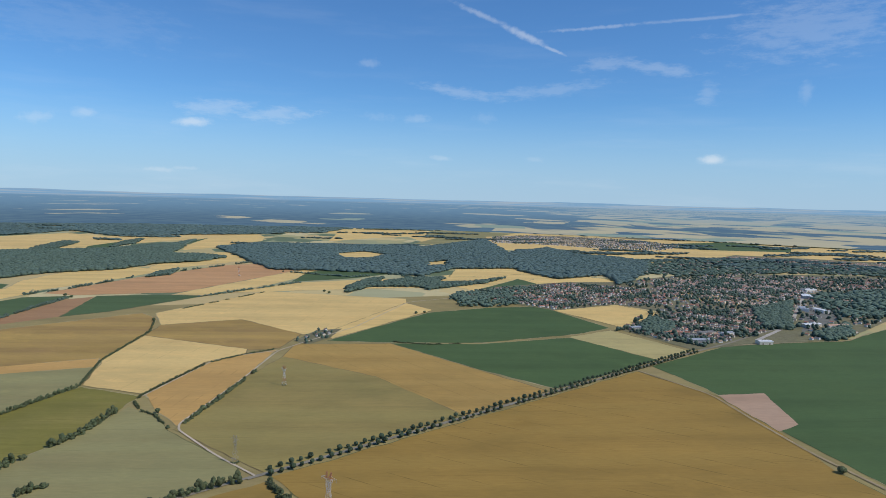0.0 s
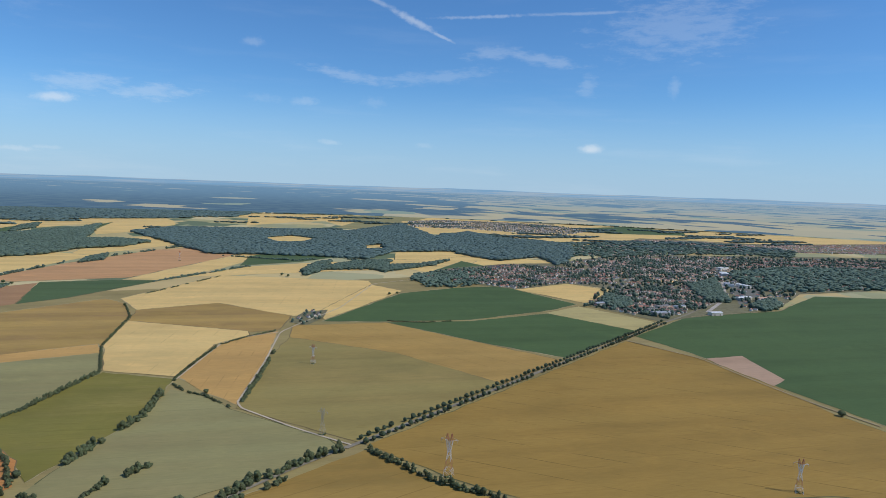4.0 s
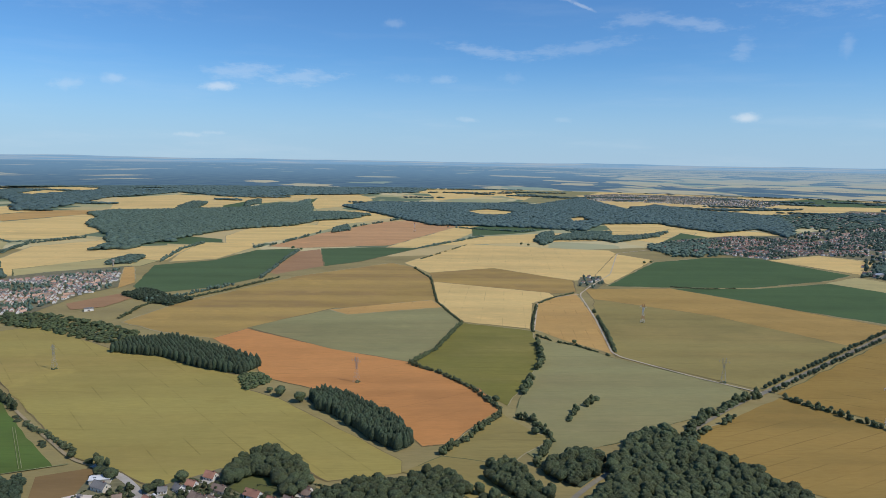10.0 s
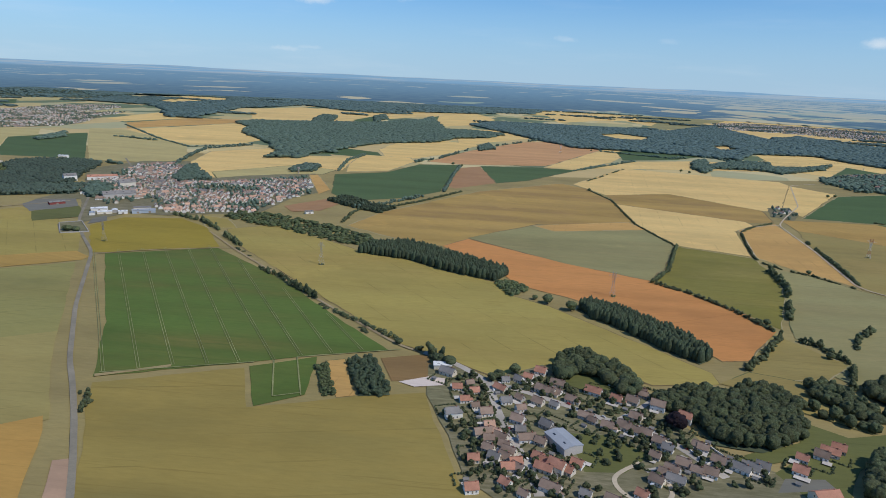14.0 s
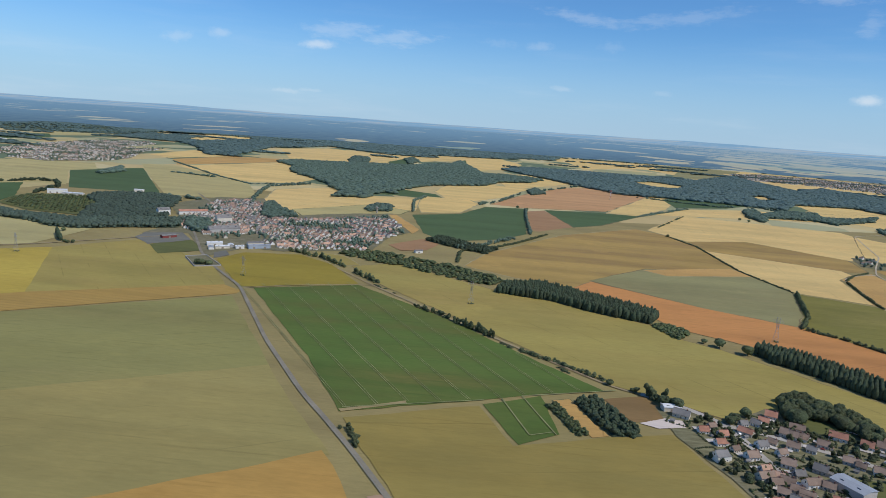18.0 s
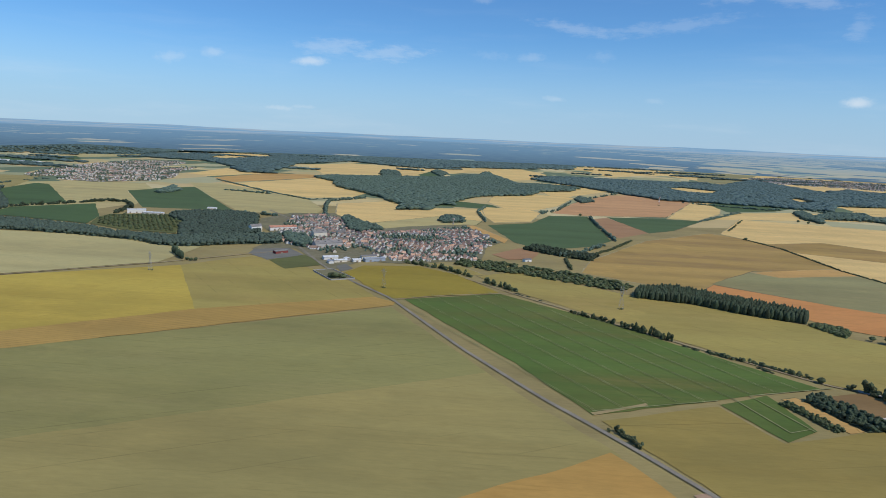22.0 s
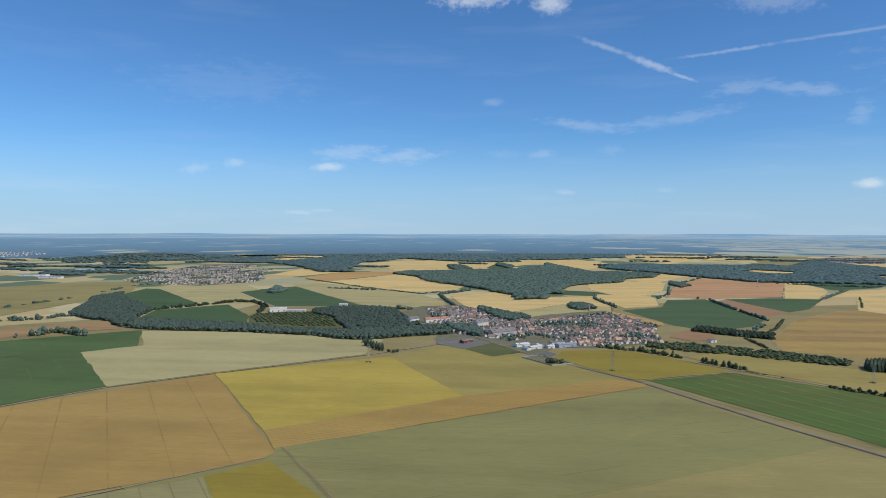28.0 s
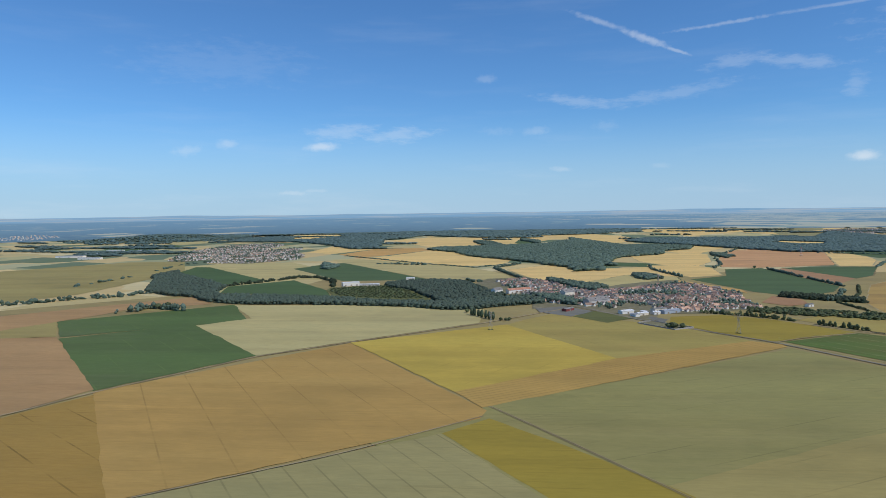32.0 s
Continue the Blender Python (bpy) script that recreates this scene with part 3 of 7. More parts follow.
def trunk_piece(height=0.4, r=0.03, sides=6):
    """A tapered trunk with three limbs."""
    vs, fs = [], []

    def limb(a, b, ra, rb):
        a, b = Vector(a), Vector(b)
        d = (b - a).normalized()
        u = d.orthogonal().normalized()
        w = d.cross(u)
        base = len(vs)
        for p, r_ in ((a, ra), (b, rb)):
            for k in range(sides):
                q = p + (u * math.cos(6.2832 * k / sides) + w * math.sin(6.2832 * k / sides)) * r_
                vs.append(q[:])
        for k in range(sides):
            i, j = base + k, base + (k + 1) % sides
            fs.append((i, j, j + sides))
            fs.append((i, j + sides, i + sides))

    limb((0, 0, -0.02), (0.01, 0, height), r * 1.4, r * 0.8)
    for a in (0.4, 2.5, 4.6):
        limb((0.01, 0, height * 0.8), (0.2 * math.cos(a), 0.2 * math.sin(a), height + 0.2), r * 0.6, r * 0.2)
    return np.array(vs), np.array(fs)


def foliage(name, colour, other, random_=0.35, rough=0.8, relief=1.7):
    """Leaves: clumps of light and dark green, a fine broken relief."""
    m, tr, b = material(name, rough)
    wide, fine = noisy(tr, placed(tr), 0.09, 3.0), noisy(tr, placed(tr), 1.1, 4.0, 0.75)
    c = blend(tr, span(tr, wide, 0.35, 0.65), colour, other)
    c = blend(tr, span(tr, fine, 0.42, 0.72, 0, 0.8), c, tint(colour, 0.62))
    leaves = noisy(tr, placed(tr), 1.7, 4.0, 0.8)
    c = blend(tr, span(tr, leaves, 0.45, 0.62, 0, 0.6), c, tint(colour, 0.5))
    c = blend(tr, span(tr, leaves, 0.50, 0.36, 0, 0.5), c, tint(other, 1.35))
    geo, info = tr.nodes.new("ShaderNodeNewGeometry"), tr.nodes.new("ShaderNodeObjectInfo")
    hsv = node(tr, "ShaderNodeHueSaturation")
    mixr = tr.nodes.new("ShaderNodeMath")
    mixr.operation = "ADD"
    tr.links.new(geo.outputs["Random Per Island"], mixr.inputs[0])
    tr.links.new(info.outputs["Random"], mixr.inputs[1])
    tr.links.new(span(tr, mixr.outputs[0], 0.2, 1.8, 1 - random_, 1 + random_), hsv.inputs["Value"])
    tr.links.new(span(tr, geo.outputs["Random Per Island"], 0, 1, 0.485, 0.515), hsv.inputs["Hue"])
    tr.links.new(c, hsv.inputs["Color"])
    tr.links.new(hsv.outputs[0], b.inputs["Base Color"])
    bump = node(tr, "ShaderNodeBump", Strength=0.9, Distance=relief)
    tr.links.new(fine, bump.inputs["Height"])
    tr.links.new(bump.outputs[0], b.inputs["Normal"])
    return m


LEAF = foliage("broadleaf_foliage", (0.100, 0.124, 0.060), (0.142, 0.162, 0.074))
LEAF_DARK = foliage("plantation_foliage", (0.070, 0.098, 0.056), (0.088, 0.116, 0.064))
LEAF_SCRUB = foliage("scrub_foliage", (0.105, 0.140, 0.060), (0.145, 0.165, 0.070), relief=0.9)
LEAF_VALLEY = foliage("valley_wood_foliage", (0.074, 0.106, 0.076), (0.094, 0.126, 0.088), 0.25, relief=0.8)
# Distance haze is painted into these two: lighter, bluer greens than the near leaves.
LEAF_HAZED = foliage("hazed_wood_foliage", (0.104, 0.154, 0.112), (0.126, 0.176, 0.124), 0.3, relief=0.6)
LEAF_HAZE_BLUE = foliage("blue_hazed_forest_foliage", (0.098, 0.152, 0.136), (0.116, 0.170, 0.148), 0.3, relief=0.6)
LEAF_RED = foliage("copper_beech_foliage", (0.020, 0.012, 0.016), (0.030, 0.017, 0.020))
FOREST_FLOOR = rough_mat("forest_floor", (0.085, 0.105, 0.060), 0.3, 0.3)
BARK = rough_mat("bark", (0.09, 0.07, 0.05), 0.3, 3.0)

CROWNS = [full_crown(n) for n in range(6)]
CROWNS_MID = [crown(20 + n, 7, 1, 14) for n in range(5)]
CROWNS_FAR = [crown(40 + n, 2, 1, 0) for n in range(4)]
CROWNS_DOT = [crown(80 + n, 1, 1, 0) for n in range(6)]
CROWNS_SLIM = [spire_crown(60 + n) for n in range(5)]
TRUNK = trunk_piece()


def stood(v, x, y, z, wide, high, a):
    c, s = math.cos(a), math.sin(a)
    return np.stack([(v[:, 0] * c - v[:, 1] * s) * wide + x, (v[:, 0] * s + v[:, 1] * c) * wide + y, v[:, 2] * high + z], 1)


def grove(name, label, category, places, high, wide, leaf, shapes, rng, trunks=False, low=0.0, vary=0.24):
    """Trees that nobody could count, as one mesh."""
    pieces = []
    for x, y in places:
        h, a = high * rng.uniform(1 - vary * 1.15, 1 + vary * 0.85), rng.uniform(0, 6.28)
        v, f = rng.choice(shapes)
        pieces.append((stood(v, x, y, low - 0.1 * h, wide * rng.uniform(0.8, 1.25), h * 1.08, a), f, 0))
        if trunks:
            pieces.append((stood(TRUNK[0], x, y, 0, h * 0.7, h, a), TRUNK[1], 1))
    if not pieces:
        return None
    ob = new(name, joined(name, pieces, [leaf, BARK], smooth=True))
    return tagged(ob, label, category, kind="stuff")


SEED = [100]


def wood(label, points, high=9.0, gap=6.0, leaf=None, shapes=None, keep=1.0, wide=1.35, name="wood", clear=(), even=False, floor=True):
    SEED[0] += 1
    rng = random.Random(SEED[0])
    places = [p for p in scatter(list(points), gap, rng, keep, 0.12 if even else 0.38) if not any(inside(*p, c) for c in clear)]
    if floor:
        tagged(sheet("woodland_floor", points, FOREST_FLOOR, 12, 3), "dark shaded woodland floor", "ground", kind="structure")
    for c in clear:
        tagged(sheet("clearing", c, CROPS["straw_a" if leaf in (LEAF_HAZED, LEAF_HAZE_BLUE) else "grass"], 12, 2), "open field inside the wood", "field", kind="structure")
    return grove(name, label, "wood", places, high, gap * wide, leaf or LEAF, shapes or CROWNS_MID, rng, vary=0.13 if even else 0.12 if shapes is CROWNS_DOT or shapes is CROWNS_FAR else 0.24)


def hedge(label, points, high=3.0, gap=2.6, spread=0.8, leaf=None, shapes=None, keep=1.0, wide=1.5):
    SEED[0] += 1
    rng = random.Random(SEED[0])
    places = [p for p in along(list(points), gap, rng, spread) if noise.noise((p[0] * 0.04, p[1] * 0.04, SEED[0] * 1.3)) * 0.5 + 0.5 < keep]
    return grove("hedge", label, "hedge", places, high, gap * wide, leaf or LEAF, shapes or CROWNS_MID, rng, vary=0.45)


def make_tree(label, shape, leaf, wide):
    """A tree one metre high, to be copied: trunk and crown."""
    tree = new("tree")
    tagged(tree, label, "tree", group="trees")
    for nm, (v, f), mt, k in (("trunk", TRUNK, BARK, 1.0), ("crown", shape, leaf, wide)):
        me = joined(nm, [(v * (k, k, 1.0), f, 0)], [mt], smooth=True)
        ob = new(nm, me)
        ob.parent = tree
    return tree


TREES = {}


def tree(kind, x, y, high, turn=0.0):
    """Stands a tree of one of the kinds at a place."""
    n = TREES[kind][1]
    TREES[kind][1] += 1
    models = TREES[kind][0]
    model = models[n % len(models)]
    m = pose(x, y, 0, 0, 0, turn or (n * 77) % 360) @ Matrix.Scale(high, 4)
    if n < len(models):
        model.matrix_basis = m
        return model
    made = copy_thing(model, Matrix.Identity(4))
    made.matrix_basis = m
    return made


def ribbon(name, label, points, width, mat, category="road", wobble=0.4, bend=True):
    """A road or track laid on the ground along a line."""
    pts = [Vector(p) for p in points]
    if bend and len(pts) > 2:
        for cut in (9.0, 3.0):
            fine = [pts[0]]
            for a, b in zip(pts, pts[1:]):
                k = min(0.25, cut / max((b - a).length, 0.1))
                fine += [a.lerp(b, k), b.lerp(a, k)]
            pts = fine + [pts[-1]]
    dense = [pts[0]]
    for a, b in zip(pts, pts[1:]):
        n = max(1, int((b - a).length / 10))
        dense += [a.lerp(b, (k + 1) / n) for k in range(n)]
    LAYER[0] += 0.004
    z, verts, faces = LAYER[0] + 0.04, [], []
    for n, p in enumerate(dense):
        d = (dense[min(n + 1, len(dense) - 1)] - dense[max(n - 1, 0)]).normalized()
        side = Vector((-d.y, d.x)) * (width / 2)
        w = 1 + wobble * 0.25 * noise.noise((p.x * 0.07, p.y * 0.07, 3))
        verts += [(*(p + side * w), z), (*(p - side * w), z)]
        if n:
            faces.append((2 * n - 2, 2 * n - 1, 2 * n + 1, 2 * n))
    ob = new(name, mesh_of(name, verts, faces, mat))
    return tagged(ob, label, category, kind="structure")

# ---- fields: corners on the ground, in metres ----
field("rough grass between the near fields", CROPS["verge"], (-1108, 262), (-352, 372), (-493, 124), (-980, 75))
field("rough grass verges and banks between the fields", CROPS["verge"], (-1522, 1016), (-1485, 1333), (-561, 1246), (-233, 1241), (58, 986), (326, 656), (-65, 247), (-808, 157), (-1344, 622))
field("rough grass verges between the western fields", CROPS["verge"], (-2104, 502), (-1724, 861), (-1623, 943), (-1125, 759), (-753, 714), (-630, 361), (-937, 119), (-1337, 79))
field("rough grass verges between the eastern fields", CROPS["verge"], (-864, 1108), (-389, 1249), (295, 1452), (764, 980), (1383, 836), (578, 275), (-258, 323))
field("pale ripe barley field near the town", CROPS["straw_b"], (266, 2806), (810, 2778), (1057, 2208), (1806, 2695), (1973, 2354), (2964, 2292), (3134, 2679), (2460, 3418), (1027, 4275), (43, 4523))
field("grey green crop on the far plain", CROPS["khaki0"], (1207, 4204), (2080, 3718), (2629, 3261), (3085, 2745), (3045, 2797), (2383, 3484), (1421, 4107))
field("grey green strip on the far plain", CROPS["khaki0"], (1379, 4127), (1870, 3858), (2460, 3418), (2973, 2887), (2997, 2858), (2503, 3379), (1972, 3792))
field("green beet strip on the far plain", CROPS["green"], (2128, 3684), (2367, 3497), (2455, 3421), (2209, 3623))
field("ripe strip on the far plain", CROPS["straw_a"], (1714, 3746), (1994, 3777), (1899, 3211), (2258, 2938), (1785, 2663), (1453, 2768))
field("grey green strip on the far plain", CROPS["khaki0"], (2073, 3723), (2545, 3340), (3045, 2797), (3064, 2772), (2612, 3278))
field("green strip on the far plain", CROPS["green"], (947, 2526), (1142, 2488), (1243, 2321), (1031, 2244), (903, 2350))
field("ripe wheat on the far plain", CROPS["straw_a"], (-795, 4433), (-116, 4541), (1027, 4275), (1362, 4135), (1473, 4081), (791, 3948), (88, 3583), (-370, 3878))
field("green beet field on the far plain", CROPS["green"], (1586, 3464), (2076, 3721), (2198, 3285), (1996, 2981), (1554, 3017))
field("grey green crop on the far plain", CROPS["khaki0"], (346, 3673), (663, 4026), (585, 3544), (340, 3035), (155, 3060))
field("ripe wheat beside the wood", CROPS["straw_a"], (573, 2785), (796, 3121), (952, 2606), (1168, 2493), (1034, 2204), (857, 2342), (650, 2544))
field("golden ripe wheat before the town", CROPS["straw_a"], (148, 1755), (315, 1936), (529, 2010), (528, 1843), (683, 1741), (625, 1612), (436, 1580), (354, 1676), (222, 1492), (147, 1615))
field("dark green field behind the village wood", CROPS["green"], (-1463, 1114), (-1671, 1427), (-1576, 1581), (-1290, 1124), (-1366, 1126))
field("pale yellow green field near the far town", CROPS["khaki_y"], (-2041, 1411), (-1894, 1584), (-1727, 1614), (-1629, 1467), (-1656, 1402), (-1493, 1150), (-1549, 1145), (-1671, 1033))
field("pale yellow green field with a tree row", CROPS["khaki_y"], (-1647, 1700), (-1572, 1728), (-1377, 1559), (-1235, 1419), (-1148, 1236), (-1138, 1131), (-1215, 1132), (-1284, 1128), (-1467, 1409))
field("ripe field near the far town", CROPS["straw_a"], (-1818, 2053), (-1843, 2526), (-1605, 2261), (-1705, 1971))
field("orange ripe strip", CROPS["straw_o"], (-1677, 1936), (-1608, 2257), (-1453, 2291), (-1403, 2125), (-1571, 1755))
field("ripe wheat below the far wood", CROPS["straw_a"], (-1553, 1722), (-1396, 2133), (-1243, 1906), (-1132, 1652), (-1151, 1499), (-1250, 1438), (-1377, 1559))
field("pale far field", CROPS["khaki_y"], (-2805, 2941), (-2888, 3944), (-2876, 3951), (-2523, 3005), (-2609, 2710))
field("dark far field", CROPS["green"], (-2799, 2434), (-2703, 2821), (-2503, 2547), (-2522, 2119))
field("ripe clearing in the far wood", CROPS["straw_a"], (-2242, 3172), (-2538, 4128), (-2248, 4158), (-2097, 3727), (-2151, 3167))
field("ripe barley behind the old wood", CROPS["straw_b"], (-1689, 3011), (-1542, 3368), (-1267, 3204), (-961, 3531), (-687, 3642), (-701, 3136), (-905, 2987), (-1107, 2429), (-1240, 2277), (-1434, 2357))
field("green strip behind the old wood", CROPS["green"], (-1106, 2593), (-1079, 2920), (-1012, 2537), (-1056, 2448))
field("green strip behind the old wood", CROPS["green"], (-864, 2706), (-815, 3212), (-793, 2878), (-836, 2655))
field("ripe wheat beside the old wood", CROPS["straw_a"], (-808, 3109), (-688, 3711), (-586, 3391), (-539, 3078), (-638, 2636), (-722, 2480), (-774, 2682))
field("ripe wheat between the woods", CROPS["straw_a"], (-674, 2251), (-549, 2453), (-470, 2323), (-327, 2447), (-348, 2247), (-558, 1893), (-607, 1769), (-637, 1853))
field("ripe wheat in front of the wood", CROPS["straw_a"], (-815, 1561), (-801, 1748), (-674, 1882), (-572, 1811), (-646, 1536), (-738, 1361), (-769, 1397))
field("dark green strip beside the wood", CROPS["green"], (-930, 1415), (-897, 1548), (-806, 1498), (-761, 1369), (-830, 1394))
field("ripe field beside the dark green crop", CROPS["straw_a"], (-830, 1306), (-823, 1435), (-719, 1428), (-699, 1363), (-731, 1193), (-803, 1155))
field("wide ripe barley behind the village", CROPS["straw_b"], (-1102, 1143), (-1146, 1345), (-1045, 1472), (-937, 1362), (-830, 1394), (-815, 1173), (-883, 1096), (-993, 1002), (-1042, 1050))
field("pale green strip behind the village", CROPS["khaki_y"], (-1020, 1062), (-911, 1209), (-825, 1168), (-834, 1107), (-983, 1001))
field("dark green field behind the village", CROPS["green"], (-814, 1117), (-730, 1177), (-686, 1319), (-601, 1347), (-609, 1131), (-613, 996), (-659, 922), (-736, 866), (-772, 925))
field("reddish brown bare field", CROPS["bare_r"], (-608, 1051), (-598, 1301), (-560, 1340), (-523, 1124), (-591, 1035))
field("orange brown bare field on a rise", CROPS["tan_hill"], (-675, 1377), (-591, 1655), (-453, 1971), (-302, 2084), (-235, 1845), (-417, 1410), (-567, 1366), (-603, 1356))
field("pale stubble slope beside the bare hill", CROPS["straw_b"], (-422, 1387), (-235, 1845), (-223, 2024), (-124, 1918), (-251, 1555), (-361, 1372))
field("dark green wedge of crop", CROPS["green"], (-560, 1350), (-445, 1375), (-352, 1368), (-465, 1173), (-525, 1116))
field("green field with trees before the wood", CROPS["green"], (-195, 1824), (-74, 2001), (55, 2034), (65, 1854), (-62, 1700), (-212, 1613))
field("ripe strip before the wood", CROPS["straw_a"], (-74, 2001), (98, 2063), (212, 2068), (71, 1872), (48, 2013))
field("golden ripe wheat before the town", CROPS["straw_a"], (246, 2025), (460, 2299), (685, 2446), (702, 2237), (821, 2164), (531, 1932), (325, 1793), (190, 1756))
field("pale ripe strip before the wood", CROPS["straw_b"], (-317, 1414), (-202, 1595), (-6, 1694), (201, 1714), (426, 1743), (376, 1654), (95, 1532), (-45, 1499))
field("grey green field before the far village", CROPS["khaki0"], (355, 4469), (600, 4411), (896, 4265), (710, 3861), (243, 3637))
field("ripe wheat before the far village", CROPS["straw_a"], (-248, 3820), (189, 4374), (88, 3627), (-242, 3127))
field("wide ripe plain before the distant forest", CROPS["straw_b"], (-164, 4546), (427, 4453), (928, 4311), (1409, 4113), (1342, 4144), (929, 4311), (531, 4429), (-10, 4268))
field("small dark green field behind the houses", CROPS["green"], (222, 1492), (378, 1734), (421, 1580), (328, 1444))
field("wide pale ripe barley field", CROPS["straw_b"], (-385, 1161), (-245, 1446), (-97, 1400), (57, 1356), (56, 1303), (-83, 1000), (-119, 987), (-228, 1108), (-342, 1057))
field("strip of darker ripe wheat", CROPS["ochre"], (-342, 1057), (-228, 1108), (-115, 992), (-134, 898), (-178, 884), (-339, 976))
field("pale ripe barley with wheel lines", CROPS["straw_b"], (-339, 976), (-175, 892), (-174, 865), (-214, 820), (-241, 687), (-315, 720), (-340, 836))
field("orange ripe strip beside the white track", CROPS["straw_o"], (-207, 830), (-136, 890), (-153, 738), (-178, 590), (-209, 632), (-238, 684))
field("ripe field beside the hamlet", CROPS["straw_a"], (-83, 1000), (54, 1303), (104, 1220), (-67, 960))
field("large dark green crop field", CROPS["green_dark"], (-75, 946), (93, 1191), (217, 1253), (324, 1273), (392, 1055), (315, 1002), (152, 937), (15, 936))
field("dark green crop field beside the tree lined road", CROPS["green_dark"], (18, 931), (147, 928), (299, 977), (396, 850), (201, 702), (128, 783))
field("ripe field at the edge of the town", CROPS["straw_a"], (340, 1228), (494, 1305), (548, 1207), (414, 1062))
field("yellow green field beside the tree lined road", CROPS["khaki_y"], (296, 981), (385, 1037), (452, 885), (379, 835))
field("brown stubble field with faint lines", CROPS["stubble"], (-116, 922), (18, 931), (190, 694), (86, 614), (-1, 754), (-123, 850))
field("olive green crop field with a steel pylon", CROPS["olive"], (-123, 850), (-1, 754), (86, 614), (-81, 484), (-104, 507), (-178, 581), (-151, 747))
field("wide dark green field beyond the road", CROPS["green_dark"], (356, 803), (548, 940), (667, 953), (754, 967), (974, 1109), (1413, 996), (698, 413), (389, 430), (380, 561), (377, 700))
field("pinkish bare earth patch", CROPS["bare"], (378, 677), (436, 683), (408, 581), (368, 558), (370, 593))
field("wide golden ripe wheat field", CROPS["gold"], (-77, 479), (325, 776), (375, 673), (376, 561), (367, 474), (380, 396), (294, 305), (222, 335), (172, 341), (82, 354), (13, 368), (-28, 410))
field("golden field with dark drilling lines", CROPS["gold_b"], (-79, 471), (-43, 413), (-2, 373), (39, 321), (-38, 225), (-175, 340), (-191, 394))
field("grey green crop field between hedges", CROPS["khaki0"], (-240, 645), (-208, 622), (-182, 578), (-107, 500), (-99, 479), (-163, 434), (-233, 392), (-297, 362), (-306, 381), (-281, 400), (-300, 440), (-280, 503), (-253, 578))
field("small tan green field between hedges", CROPS["olive"], (-312, 446), (-292, 406), (-282, 398), (-311, 365), (-352, 363), (-359, 378))
field("dark olive green meadow inside hedges", CROPS["green_olive"], (-314, 715), (-242, 680), (-248, 596), (-270, 531), (-303, 456), (-327, 501), (-376, 563), (-351, 619))
field("wide ochre crop on a gentle slope", CROPS["ochre"], (-700, 714), (-675, 804), (-556, 1014), (-407, 1162), (-366, 1110), (-342, 1015), (-340, 836), (-317, 717), (-469, 781), (-554, 687), (-580, 647), (-639, 671))
field("pale grey green crop on the slope", CROPS["khaki0"], (-555, 691), (-470, 790), (-330, 796), (-317, 717), (-351, 619), (-378, 566), (-453, 608))
field("tan strip on the slope", CROPS["straw_o"], (-476, 781), (-346, 840), (-333, 796), (-452, 754))
field("bright orange ripe crop with a steel pylon", CROPS["orange"], (-580, 647), (-554, 687), (-453, 608), (-378, 566), (-320, 494), (-309, 451), (-352, 389), (-370, 385), (-401, 444), (-461, 499), (-501, 522), (-529, 583))
field("long olive yellow field below the wood", CROPS["olive_y"], (-825, 661), (-780, 695), (-663, 608), (-612, 587), (-524, 529), (-507, 493), (-479, 474), (-383, 365), (-383, 349), (-426, 340), (-448, 362), (-491, 357), (-521, 334), (-548, 354), (-586, 375), (-659, 455), (-780, 590))
field("small field under the village", CROPS["olive_y"], (-888, 725), (-843, 710), (-816, 668), (-848, 661))
field("dark golden field beside the village", CROPS["gold_g"], (-972, 640), (-959, 684), (-895, 698), (-848, 661), (-801, 585), (-890, 540), (-907, 537))
field("deep green crop with pale wheel lines", CROPS["tram"], (-891, 535), (-800, 580), (-706, 495), (-646, 423), (-596, 368), (-591, 362), (-633, 348), (-671, 329), (-751, 294), (-792, 375), (-847, 462))
field("green strips at the field end", CROPS["tram"], (-670, 323), (-634, 344), (-627, 293), (-650, 276))
field("ochre field beside the hamlet", CROPS["ochre_d"], (-747, 287), (-672, 320), (-653, 274), (-599, 296), (-561, 307), (-556, 288), (-541, 239), (-533, 213), (-586, 141), (-689, 180))
field("brown bare plot beside the hamlet", CROPS["bare_d"], (-594, 349), (-566, 360), (-555, 329), (-582, 318))
field("narrow yellow strip between plots", CROPS["straw_o"], (-627, 339), (-616, 344), (-599, 297), (-609, 293))
field("wide grey green crop field", CROPS["khaki_g"], (-1164, 319), (-1245, 252), (-1141, 162), (-1073, 200), (-812, 352), (-838, 398), (-899, 503))
field("tan green crop field", CROPS["khaki"], (-1141, 162), (-1073, 200), (-812, 352), (-784, 305), (-744, 246), (-837, 180), (-1001, 108), (-1054, 87))
field("orange ripe field beside the road", CROPS["orange_y"], (-903, 140), (-863, 175), (-828, 193), (-783, 223), (-749, 249), (-740, 236), (-709, 173), (-701, 137), (-862, 91))
field("long golden stubble strip with fine lines", CROPS["strip"], (-1173, 311), (-1194, 348), (-1061, 459), (-921, 538), (-898, 522), (-898, 511))
field("bright yellow ripe field", CROPS["yellow"], (-1310, 523), (-1155, 628), (-1061, 459), (-1194, 348))
field("yellow green crop field before the village", CROPS["olive_y"], (-1155, 628), (-1098, 709), (-1065, 743), (-1035, 666), (-970, 622), (-920, 538), (-1061, 459))
field("grass plot beside the road", CROPS["grass"], (-1081, 711), (-1050, 736), (-1002, 688), (-1035, 659))
field("wide orange brown stubble field with dark lines", CROPS["stubble"], (-1458, 337), (-1309, 520), (-1170, 305), (-1174, 288), (-1328, 169), (-1337, 162))
